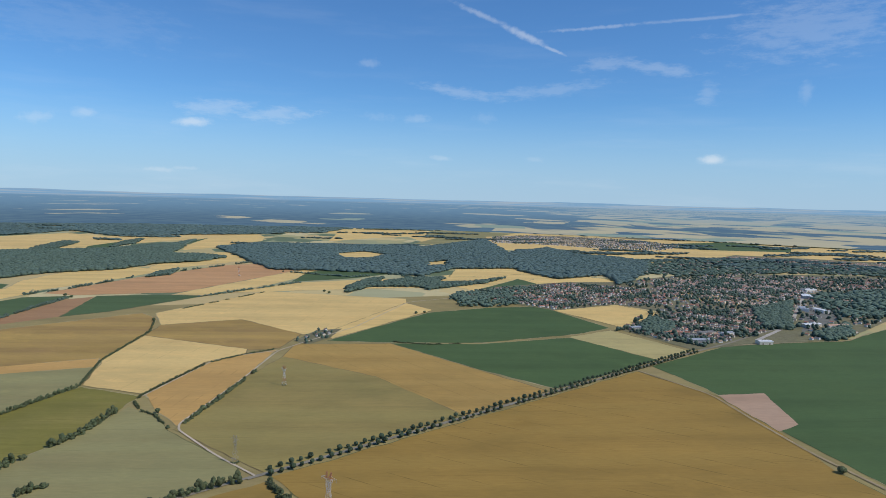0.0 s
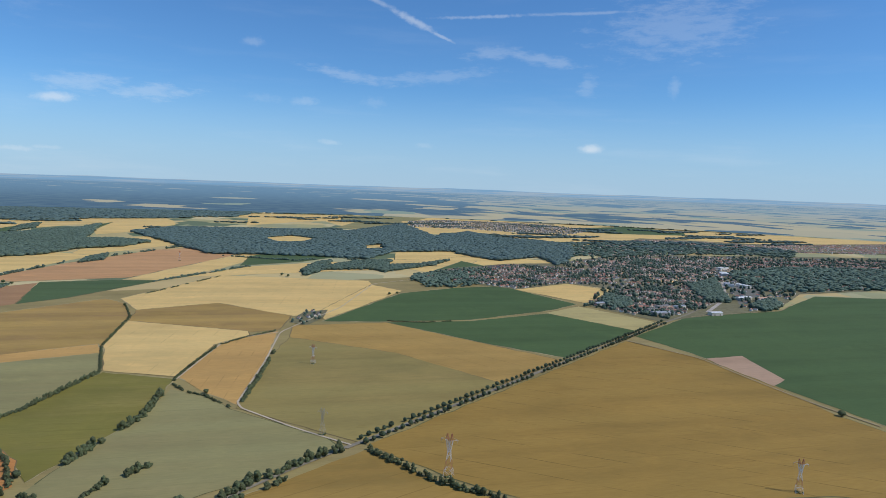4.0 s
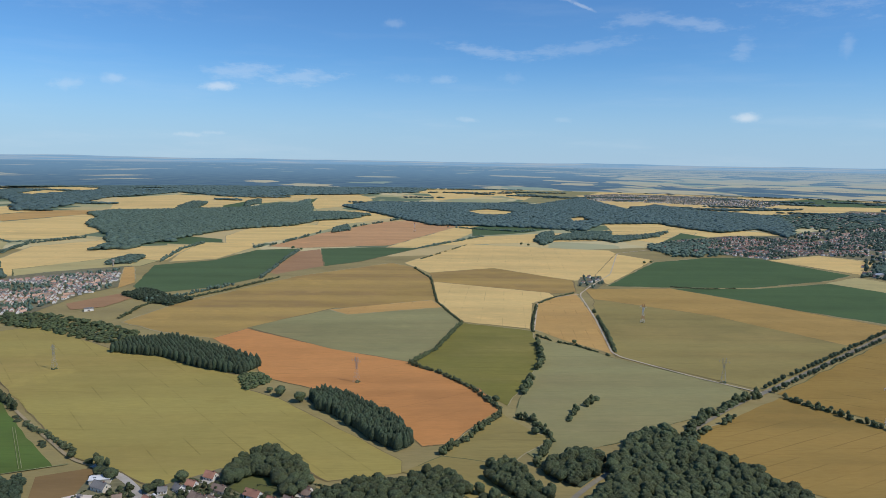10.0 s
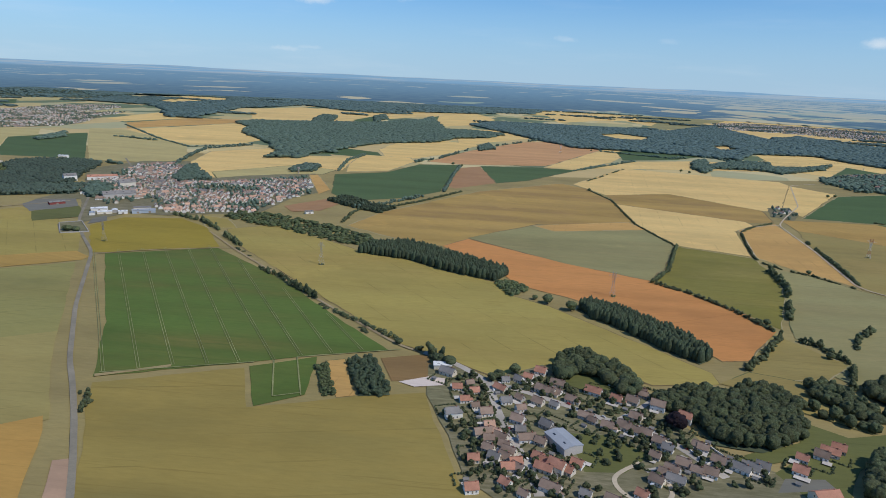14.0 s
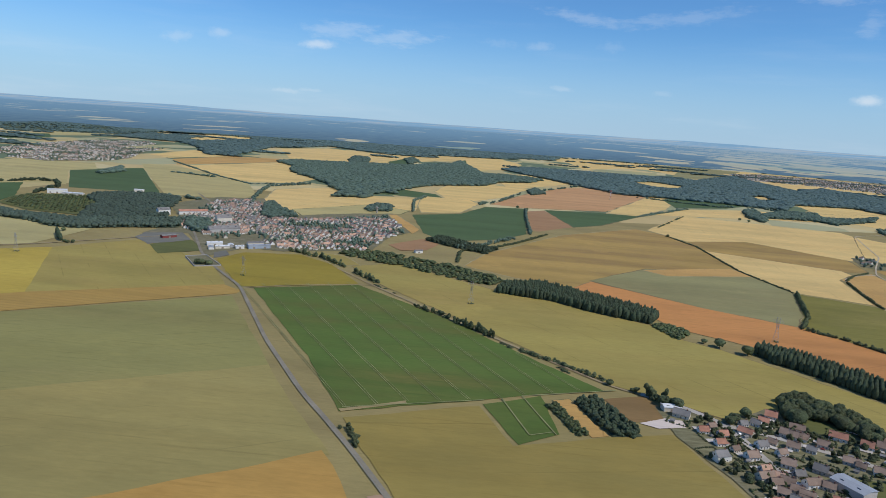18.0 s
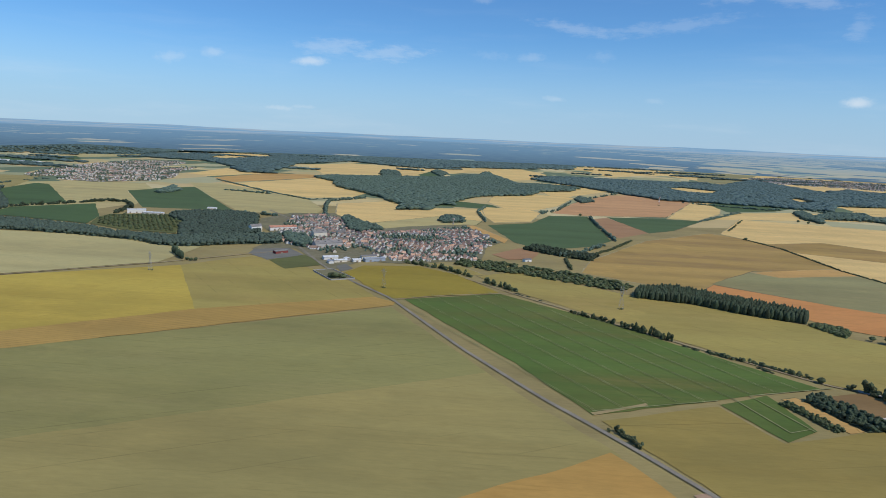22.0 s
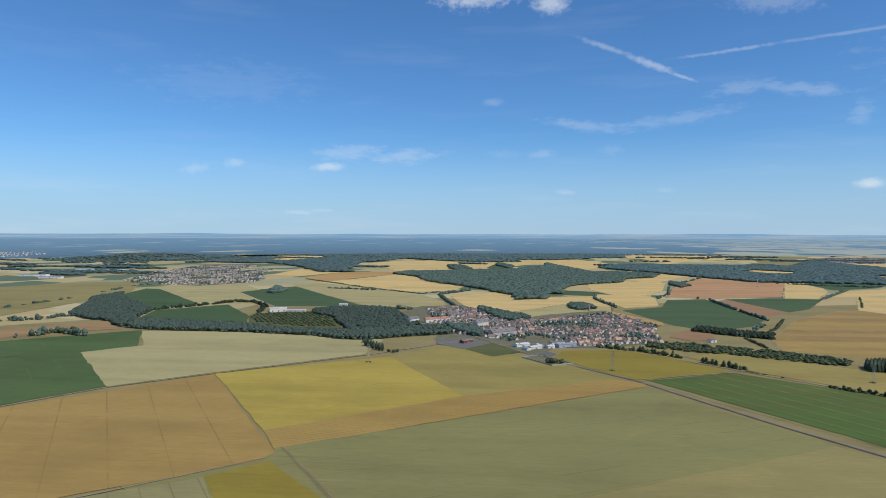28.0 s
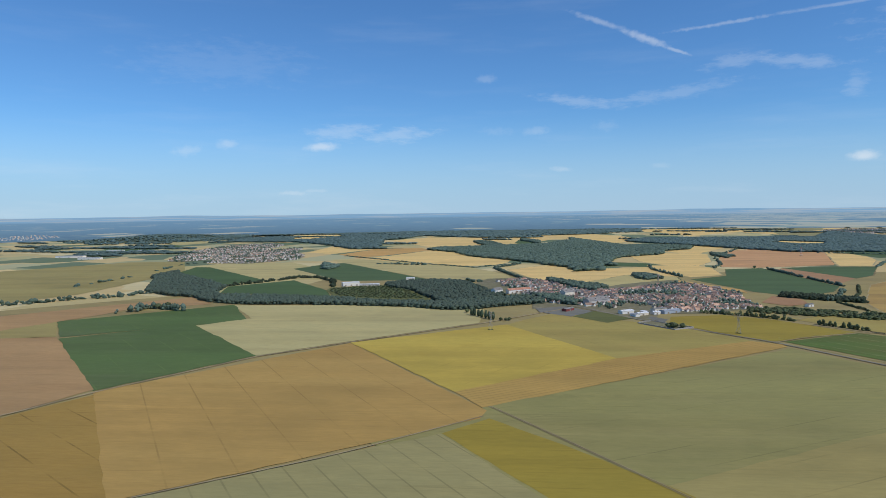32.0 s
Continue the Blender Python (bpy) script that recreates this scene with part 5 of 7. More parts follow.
wood("distant forest behind the far village", [(-519, 4279), (58, 4480), (347, 4430), (590, 4372), (914, 4273), (1431, 4058), (1269, 4133), (915, 4273), (417, 4415), (-141, 4401)], 9, 23.0, LEAF_HAZE_BLUE, CROWNS_DOT, wide=1.9)
wood("clump of trees in the far wheat", [(-1247, 2533), (-1282, 2790), (-1216, 2774), (-1153, 2436), (-1188, 2316)], 7, 10, LEAF_HAZED, CROWNS_FAR, wide=1.9)
wood("clump of trees in the far wheat", [(-1070, 2865), (-1059, 3048), (-996, 2759), (-1004, 2530)], 7, 10, LEAF_HAZED, CROWNS_FAR, wide=1.9)
wood("clump of trees in the far wheat", [(-892, 2537), (-856, 2744), (-833, 3068), (-778, 2664), (-852, 2469)], 7, 10, LEAF_HAZED, CROWNS_FAR, wide=1.9)
wood("small copse in the ripe field", [(-905, 1140), (-901, 1214), (-876, 1229), (-861, 1182), (-860, 1131), (-893, 1113)], 5, 6, LEAF_HAZED, CROWNS_FAR, wide=1.9)
wood("trees on the field corner", [(-576, 1746), (-551, 1850), (-531, 1713), (-569, 1657)], 6, 6, LEAF_HAZED, CROWNS_FAR, wide=1.9)
wood("narrow belt of trees between ripe fields", [(-33, 1657), (17, 1722), (-15, 1587), (85, 1712), (178, 1727), (145, 1619), (239, 1647), (345, 1748), (273, 1633), (116, 1495), (88, 1548), (-22, 1531), (-70, 1429), (-77, 1502)], 6, 7, LEAF_HAZED, CROWNS_FAR, wide=1.9)
wood("trees around the first houses", [(178, 1446), (323, 1560), (378, 1541), (260, 1345), (194, 1330), (145, 1359)], 6, 7, LEAF_HAZED, CROWNS_FAR, wide=1.6, keep=.35, floor=False)
field("dark green meadow inside the valley wood", CROPS["green_dark"], (-1651, 1022), (-1563, 1127), (-1454, 962), (-1426, 883), (-1512, 905), (-1624, 927))
field("dark green field on the slope behind the valley wood", CROPS["green_dark"], (-1890, 1304), (-1925, 1464), (-1884, 1455), (-1618, 1125), (-1676, 1050), (-1832, 1204))
field("rough grass of the orchard", CROPS["grass"], (-1454, 962), (-1456, 997), (-1362, 1041), (-1318, 990), (-1262, 835), (-1347, 845), (-1422, 885))
wood("old dark wood along the valley below the village", [(-1585, 815), (-1600, 888), (-1491, 868), (-1408, 846), (-1331, 812), (-1252, 800), (-1181, 834), (-1118, 868), (-1097, 803), (-1159, 772), (-1207, 740), (-1236, 740), (-1288, 768), (-1362, 782), (-1439, 794), (-1527, 794)], 6.2, 5.0, LEAF_VALLEY, CROWNS_FAR, wide=1.6)
wood("old dark wood between the orchard and the village", [(-1368, 1044), (-1339, 1086), (-1270, 1100), (-1225, 1070), (-1193, 970), (-1150, 878), (-1181, 839), (-1245, 809), (-1311, 959), (-1354, 1000)], 6.2, 5.4, LEAF_VALLEY, CROWNS_FAR, wide=1.6, keep=.93)
wood("old dark wood on the western slope of the valley", [(-1765, 950), (-1850, 1130), (-1903, 1215), (-1905, 1330), (-1865, 1262), (-1738, 1118), (-1655, 1019), (-1630, 922), (-1600, 880), (-1590, 812), (-1652, 881), (-1705, 900)], 6.2, 6.0, LEAF_VALLEY, CROWNS_FAR, wide=1.6)
hedge("row of tall trees behind the dark meadow", [(-1660, 1030), (-1612, 1104), (-1573, 1180), (-1530, 1178), (-1481, 1110), (-1456, 1010)], 5.5, 6, 3, keep=.75, leaf=LEAF_DARK)
wood("orchard rows on the hillside", [(-1448, 958), (-1450, 990), (-1366, 1030), (-1325, 985), (-1275, 850), (-1347, 855), (-1414, 892)], 2.8, 8.0, LEAF_SCRUB, CROWNS_FAR, wide=0.8, floor=False, even=True)
wood("small wood behind the dark green field", [(-1581, 1396), (-1623, 1559), (-1557, 1455), (-1564, 1376)], 6, 8, LEAF_HAZED, CROWNS_FAR, wide=1.9)
wood("tall trees in the village park", [(-1035, 956), (-1073, 1078), (-1077, 1119), (-1024, 1033), (-985, 982), (-1012, 935)], 7.5, 5.5, LEAF_HAZED, CROWNS_FAR, wide=1.9)
wood("trees at the village entrance", [(-1098, 820), (-1117, 884), (-1083, 865), (-1047, 793), (-1066, 785)], 7, 5.5, LEAF_HAZED, CROWNS_FAR, wide=1.9)
hedge("tall hedge along the meadow", [(-378, 558), (-351, 606), (-317, 711)], 4, 2.6, 0.8, keep=1.0)
hedge("tall hedge along the orange field", [(-375, 557), (-350, 532), (-327, 495), (-310, 450)], 3.6, 2.6, 0.8, keep=1.0)
hedge("row of bushy trees along the meadow", [(-244, 648), (-252, 570), (-271, 521), (-288, 478)], 6, 4, 0.8, keep=.6)
hedge("low hedge beside the grey green field", [(-240, 660), (-224, 632), (-208, 621), (-183, 584)], 2.2, 2.4, 0.8, keep=.7)
hedge("low hedge beside the orange strip", [(-210, 809), (-228, 740), (-242, 671)], 2.4, 2.2, 0.8, keep=1.0)
hedge("patchy bushes beside the chalk track", [(-174, 596), (-160, 668), (-149, 738), (-140, 800)], 3.2, 3.0, 0.8, keep=.5)
hedge("low hedge under the pale field", [(-206, 820), (-174, 861), (-140, 890)], 1.8, 2.2, 0.8, keep=1.0)
hedge("tall hedge between two fields", [(-301, 433), (-290, 426), (-282, 396)], 5, 3.2, 0.8, keep=1.0)
hedge("patchy hedge inside the grey green field", [(-278, 400), (-254, 442), (-231, 468)], 5, 3.6, 0.8, keep=.55)
hedge("tall hedge below the orange field", [(-359, 372), (-338, 398), (-311, 439)], 5, 3.2, 0.8, keep=.75)
hedge("tall hedge beside the small field", [(-302, 354), (-282, 393)], 5.5, 3.4, 0.8, keep=1.0)
hedge("roadside trees and bushes by the junction", [(-100, 473), (-134, 449), (-167, 423), (-192, 398)], 6.5, 4, 3, keep=1.0)
hedge("bushes on the south side of the road", [(-135, 433), (-169, 408), (-195, 386)], 4, 4, 2, keep=.55)
hedge("dense dark hedge between golden fields", [(-78, 470), (-61, 442), (-44, 412), (-25, 390), (-2, 374)], 4.5, 3, 1.5, keep=1.0)
hedge("low hedge over the slope", [(-366, 1100), (-342, 1006), (-340, 826), (-317, 717)], 1.8, 2.4, 0.8, keep=1.0)
hedge("low hedge beside the pale field", [(-382, 1156), (-313, 1290), (-246, 1430)], 1.8, 3, 0.8, keep=.6)
hedge("low hedge between the dark green fields", [(22, 940), (73, 924), (121, 930)], 2, 2.6, 0.8, keep=.7)
hedge("low bushes on the bank of the field path", [(-736, 522), (-700, 492)], 3.6, 3.0, 2.0, keep=.9)
hedge("tall dense hedge on the bank of the field path", [(-699, 486), (-680, 467), (-663, 450)], 6.2, 3.2, 2.2, keep=1.0)
hedge("low patchy bushes along the field path", [(-644, 427), (-622, 410), (-607, 397), (-588, 381)], 2.8, 2.6, 1.4, keep=.7)
hedge("weeds along the field path", [(-785, 588), (-744, 540), (-665, 447), (-594, 372)], 1.0, 3.0, 1.5, keep=.45)
hedge("tall trees beside the chalk yard", [(-571, 366), (-560, 358), (-550, 350)], 7.0, 4.2, 2.0, keep=1.0)
hedge("tall hedge between the village and the golden field", [(-915, 717), (-863, 689), (-821, 640), (-784, 593)], 5.0, 3.4, 2.2, keep=.72)
hedge("low hedge behind the dark green field", [(-710, 730), (-709, 808), (-674, 837), (-632, 901), (-580, 1005)], 2.6, 3.4, 0.8, keep=.7)
hedge("dense bushes beside the road", [(-745, 276), (-738, 268), (-731, 255)], 3.6, 2.4, 2, keep=1.0)
hedge("tree belt along the far valley", [(-1911, 762), (-1817, 860), (-1775, 878), (-1755, 932), (-1690, 955)], 6, 6, 6, keep=1.0, shapes=CROWNS_FAR, leaf=LEAF_HAZED)
hedge("clump of large trees between fields", [(-1680, 709), (-1654, 722), (-1652, 763), (-1590, 728)], 7.5, 5, 4, keep=.65, shapes=CROWNS_FAR, leaf=LEAF_HAZED)
hedge("dark bushes at the far field edge", [(-1950, 1019), (-1947, 1202), (-2005, 1551), (-1969, 1659)], 4, 7, 0.8, keep=.45, shapes=CROWNS_FAR, leaf=LEAF_HAZED)
hedge("bushes beside the ripe field", [(-266, 1825), (-75, 1717), (46, 1798), (127, 1622)], 4.5, 6, 0.8, keep=.6, shapes=CROWNS_FAR, leaf=LEAF_HAZED)
hedge("trees at the town edge", [(394, 1035), (453, 1061), (457, 962), (488, 915)], 6, 5, 0.8, keep=.8, shapes=CROWNS_FAR, leaf=LEAF_HAZED)
hedge("bushes on the field edge", [(-818, 1156), (-837, 1326), (-821, 1417)], 5, 4, 0.8, keep=.8, shapes=CROWNS_FAR, leaf=LEAF_HAZED)
hedge("trees along the bare hill", [(-700, 1345), (-655, 1438), (-591, 1695), (-455, 1947), (-369, 2137)], 5, 5, 0.8, keep=.6, shapes=CROWNS_FAR, leaf=LEAF_HAZED)
hedge("trees between two dark green fields", [(-607, 993), (-606, 1165), (-601, 1313)], 4.5, 4, 0.8, keep=.8, shapes=CROWNS_FAR, leaf=LEAF_HAZED)
hedge("dense bushes below the dark green field", [(-713, 821), (-679, 865), (-634, 943)], 4.5, 3.6, 3, keep=1.0, shapes=CROWNS_FAR, leaf=LEAF_HAZED)
hedge("row of trees in the ripe field", [(-1483, 1536), (-1415, 1519), (-1343, 1490)], 4.5, 9, 0.8, keep=.6, shapes=CROWNS_FAR, leaf=LEAF_HAZED)
hedge("low hedge between ripe fields", [(-1639, 1865), (-1372, 1549), (-1222, 1403), (-1147, 1490)], 2.5, 6, 0.8, keep=.8, shapes=CROWNS_FAR, leaf=LEAF_HAZED)
hedge("low trees beside the village wheat", [(-1118, 1135), (-1146, 1241), (-1175, 1384), (-1111, 1506)], 5, 6, 0.8, keep=.8, shapes=CROWNS_FAR, leaf=LEAF_HAZED)
hedge("tall trees behind the village", [(-1258, 1092), (-1215, 1091), (-1191, 1087)], 6, 7, 0.8, keep=.8, shapes=CROWNS_FAR, leaf=LEAF_HAZED)
hedge("hedge round the bare hill", [(-365, 1349), (-300, 1441), (-187, 1602)], 4, 6, 0.8, keep=.7, shapes=CROWNS_FAR, leaf=LEAF_HAZED)

# Small copses and tree lines all over the far plain.
rng = random.Random(17)
WOODED = [[(o.bound_box[0][0], o.bound_box[0][1]), (o.bound_box[6][0], o.bound_box[6][1])] for o in bpy.data.objects if o.name.startswith("woodland_floor")]
for sector in range(4):
    places = []
    for _ in range(46):
        d, a = rng.uniform(2700, 4450), radians(-48 + 24 * sector + rng.uniform(0, 24))
        x, y = CENTRE.x + d * math.sin(a), CENTRE.y + d * math.cos(a)
        if any(p[0] - 40 < x < q[0] + 40 and p[1] - 40 < y < q[1] + 40 for p, q in WOODED) and rng.random() < 0.75:
            continue
        u, v, t = rng.uniform(50, 230), rng.uniform(8, 38), rng.uniform(-0.5, 0.5)
        blob = [(x + u * math.cos(t) * c - v * math.sin(t) * s, y + u * math.sin(t) * c + v * math.cos(t) * s) for c, s in ((-1, -0.5), (-0.3, -1), (0.6, -0.8), (1, 0.2), (0.4, 1), (-0.7, 0.8))]
        places += scatter(blob, 15, rng, 0.9)
    grove("copses", "small copses and tree lines on the far plain", "wood", places, 8, 26, LEAF_HAZE_BLUE, CROWNS_DOT, rng)

# ---- single trees and pylons ----
TREES["lime"] = [[make_tree("round clipped lime tree beside the road", c, LEAF_DARK, 0.85) for c in CROWNS[:4]], 0]
TREES["oak"] = [[make_tree("broad single tree in the fields", c, LEAF, 1.15) for c in CROWNS[1:5]], 0]
TREES["poplar"] = [[make_tree("slim dark poplar in a row", c, LEAF_DARK, 0.7) for c in CROWNS_SLIM[:3]], 0]
TREES["beech"] = [[make_tree("dark copper beech beside the manor", CROWNS[0], LEAF_RED, 1.2)], 0]
START, WAY, LENGTH = Vector((-80, 486)), Vector((0.8032, 0.5957)), 676
rng = random.Random(77)
for side in (-1, 1):
    at = 3.0 if side > 0 else 0.0
    while at < LENGTH:
        p = START + WAY * at + Vector((-WAY.y, WAY.x)) * side * 4.6
        if rng.random() < 0.95:
            tree("lime", p.x + rng.uniform(-0.5, 0.5), p.y + rng.uniform(-0.5, 0.5), rng.uniform(3.8, 5.6))
        at += rng.uniform(8.2, 9.6)

tree("oak", 369, 469, 6)
tree("oak", -365, 1092, 5)
tree("oak", -207, 628, 4.5)
tree("oak", 85, 1184, 5)
tree("oak", 69, 1177, 5)
tree("oak", -617, 1342, 6)
tree("oak", -597, 1325, 5)
tree("oak", -409, 444, 5)
tree("oak", -586, 374, 4.5)
tree("oak", -557, 348, 7)
tree("oak", -550, 344, 7.5)
tree("oak", -509, 342, 6.5)
tree("oak", -519, 333, 6)
tree("oak", -523, 329, 5.5)
tree("oak", -436, 337, 6)
tree("oak", -311, 465, 5)
tree("oak", -292, 404, 5)
tree("oak", -107, 1420, 6)
tree("oak", -119, 1441, 6)
tree("oak", -1204, 719, 5)
tree("oak", -980, 609, 6)
tree("oak", -976, 607, 7)
tree("oak", -972, 611, 5)
tree("oak", -966, 607, 6)
tree("oak", -167, 635, 5)
tree("oak", -161, 673, 4)
tree("oak", -1628, 765, 8)
tree("oak", -1636, 753, 8)
tree("oak", -1664, 730, 6)
tree("oak", -479, 480, 8)
tree("oak", -462, 466, 8.5)
tree("oak", -489, 488, 4.5)
tree("beech", -425, 290, 9)
tree("poplar", -1197, 697, 10)
tree("poplar", -1193, 692, 10)
tree("poplar", -1188, 686, 10)
tree("poplar", -1184, 680, 10)
tree("poplar", -1179, 674, 10)
tree("poplar", -1175, 669, 10)
tree("poplar", -1170, 664, 10)
tree("oak", -1151, 658, 4)
tree("oak", -1155, 654, 4)
tree("oak", -1161, 657, 4)

STEEL_GREY = rough_mat("galvanised_steel", (0.42, 0.41, 0.39), 0.15, 0.6, 0.5)
STEEL_RED = rough_mat("red_painted_steel", (0.50, 0.20, 0.14), 0.15, 0.6, 0.5)
STEEL_WHITE = rough_mat("white_painted_steel", (0.78, 0.76, 0.74), 0.1, 0.6, 0.5)


def bars(name, pairs, thick, mat, parent):
    """Steel bars between pairs of points, as one lattice."""
    bm = bmesh.new()
    for a, b in pairs:
        a, b = Vector(a), Vector(b)
        d = (b - a).normalized()
        u = d.orthogonal().normalized() * thick / 2
        w = d.cross(u)
        ring = [[bm.verts.new(p + q) for q in (u + w, w - u, -u - w, u - w)] for p in (a, b)]
        for k in range(4):
            bm.faces.new((ring[0][k], ring[0][(k + 1) % 4], ring[1][(k + 1) % 4], ring[1][k]))
        bm.faces.new(ring[0][::-1])
        bm.faces.new(ring[1])
    return part(name, bm, mat, parent)


def lattice(lo, hi, z0, z1, c0=(0, 0), c1=(0, 0)):
    """Four corner bars between two squares, with crossed braces."""
    k = ((-1, -1), (1, -1), (1, 1), (-1, 1))
    p = [(c0[0] + x * lo, c0[1] + y * lo, z0) for x, y in k]
    q = [(c1[0] + x * hi, c1[1] + y * hi, z1) for x, y in k]
    out = list(zip(p, q))
    for n in range(4):
        m = (n + 1) % 4
        out += [(p[n], q[m]), (p[m], q[n]), (q[n], q[m])]
    return out


def pylon(x, y, high, turn, painted, label):
    """A lattice power pylon: legs, waist, two horns and a top beam."""
    thing = tagged(new("pylon"), label, "pylon", group="power pylons")
    tones = (STEEL_WHITE, STEEL_RED, STEEL_WHITE, STEEL_RED) if painted else (STEEL_GREY,) * 4
    h, thick = high, 0.085 if painted else 0.05
    for n in range(3):
        a, b = n / 3, (n + 1) / 3
        w = lambda t: h * (0.105 - 0.07 * t)
        bars("lower_lattice", lattice(w(a), w(b), h * 0.56 * a, h * 0.56 * b), thick, tones[n % 2 * 1 if painted else 0], thing)
    for s in (-1, 1):
        bars("horn", lattice(h * 0.03, h * 0.028, h * 0.56, h * 0.84, (0, 0), (s * h * 0.05, 0)), thick, tones[2], thing)
        bars("horn_tip", lattice(h * 0.028, h * 0.012, h * 0.84, h, (s * h * 0.05, 0), (s * h * 0.055, 0)), thick, tones[3], thing)
        bars("cross_arm", [((s * h * 0.05, -h * 0.02, h * 0.84), (s * h * 0.2, 0, h * 0.87)), ((s * h * 0.05, h * 0.02, h * 0.84), (s * h * 0.2, 0, h * 0.87)), ((s * h * 0.053, 0, h * 0.92), (s * h * 0.2, 0, h * 0.87))], thick, tones[2], thing)
        bars("insulator", [((s * h * 0.19, 0, h * 0.87), (s * h * 0.19, 0, h * 0.80))], 0.16, STEEL_GREY, thing)
    bars("top_beam", [((-h * 0.05, y_ * h * 0.025, z), (h * 0.05, y_ * h * 0.025, z)) for y_ in (-1, 1) for z in (h * 0.84, h * 0.89)] + [((-h * 0.05 + h * 0.025 * k, 0, h * 0.84), (-h * 0.05 + h * 0.025 * k, 0, h * 0.89)) for k in range(5)], thick, tones[3], thing)
    thing.matrix_basis = pose(x, y, 0.2, 0, 0, turn)
    return thing


pylon(-102, 718, 22, -32, True, "red and white painted steel power pylon in the field")
pylon(-30, 414, 31, -32, True, "red and white painted steel power pylon in the field")
pylon(201, 345, 24, -32, True, "red and white painted steel power pylon in the field")
pylon(-359, 1710, 24, -32, True, "red and white painted steel power pylon in the field")
pylon(-422, 511, 22, -32, False, "grey steel power pylon standing in the crop")
pylon(-109, 506, 22, -32, False, "grey steel power pylon standing in the crop")
pylon(-686, 547, 22, -32, False, "grey steel power pylon standing in the crop")
pylon(-918, 578, 20, -32, False, "grey steel power pylon standing in the crop")
pylon(-1172, 595, 20, -32, False, "grey steel power pylon standing in the crop")

rng = random.Random(55)
for ob in [q for q in bpy.data.objects if q.name.split(".")[0] == "pylon"]:
    spots = [(ob.location.x + rng.uniform(-2.6, 2.6), ob.location.y + rng.uniform(-2.2, 2.2)) for _ in range(9)]
    grove("weeds", "uncut weeds and brambles round a pylon foot", "weeds", spots, 1.1, 1.7, LEAF_SCRUB, CROWNS_FAR, rng)


# ---- houses ----
ROOFS = {
    "brown": rough_mat("brown_roof_tiles", (0.300, 0.200, 0.150), 0.25, 1.5, random=0.25),
    "umber": rough_mat("weathered_brown_roof_tiles", (0.250, 0.172, 0.132), 0.25, 1.5, random=0.3),
    "red": rough_mat("red_roof_tiles", (0.42, 0.195, 0.135), 0.25, 1.5, random=0.2),
    "pink": rough_mat("rose_roof_tiles", (0.52, 0.315, 0.225), 0.2, 1.5, random=0.2),
    "slate": rough_mat("grey_roof_slates", (0.21, 0.195, 0.18), 0.2, 1.5, random=0.25),
    "steel": rough_mat("blue_grey_sheet_roof", (0.37, 0.385, 0.40), 0.12, 0.6, 0.5, spec=0.5),
    "white": rough_mat("white_sheet_roof", (0.74, 0.74, 0.72), 0.1, 0.6, 0.6),
}
WALLS = {
    "cream": rough_mat("cream_render", (0.74, 0.66, 0.53), 0.1, 0.8, random=0.12),
    "white": rough_mat("white_render", (0.84, 0.80, 0.72), 0.05, 0.8, random=0.06),
    "grey": rough_mat("grey_render", (0.46, 0.43, 0.39), 0.15, 0.8, random=0.15),
    "red": rough_mat("dark_red_cladding", (0.26, 0.07, 0.06), 0.15, 0.8),
    "blue": rough_mat("pale_blue_cladding", (0.40, 0.45, 0.50), 0.1, 0.8),
}
BRICK = rough_mat("chimney_brick", (0.30, 0.15, 0.10), 0.3, 3.0)
PANE = rough_mat("window_glass", (0.05, 0.06, 0.075), 0.2, 1.0, 0.1, spec=0.6)
FRAME = rough_mat("white_window_frame", (0.74, 0.73, 0.70), 0.05, 2.0)
TERRACE = rough_mat("pale_paving", (0.58, 0.53, 0.46), 0.2, 0.8)
TIMBER = rough_mat("painted_timber", (0.30, 0.24, 0.18), 0.2, 2.0)


def gabled(bm, w, d, h, top):
    """A wall ring with two gables; the ridge runs along x."""
    v = [bm.verts.new(p) for p in ((-w, -d, -0.7), (w, -d, -0.7), (w, d, -0.7), (-w, d, -0.7), (-w, -d, h), (w, -d, h), (w, d, h), (-w, d, h), (-w, 0, top), (w, 0, top))]
    for f in ((3, 2, 1, 0), (0, 1, 5, 4), (2, 3, 7, 6), (1, 2, 6, 9, 5), (3, 0, 4, 8, 7), (4, 5, 9, 8), (6, 7, 8, 9)):
        bm.faces.new([v[n] for n in f])


def roof_slab(bm, w, d, h, top, over=0.35, thick=0.18):
    slope = (top - h) / d
    for s in (-1, 1):
        e = d + over
        prof = [(0, top), (s * e, h - over * slope)]
        v = []
        for x in (-w - over, w + over):
            for dz in (0.04, 0.04 + thick):
                v += [bm.verts.new((x, y, z + dz)) for y, z in prof]
        for f in ((0, 1, 3, 2), (4, 6, 7, 5), (0, 4, 5, 1), (2, 3, 7, 6), (1, 5, 7, 3), (0, 2, 6, 4)):
            bm.faces.new([v[n] for n in f])


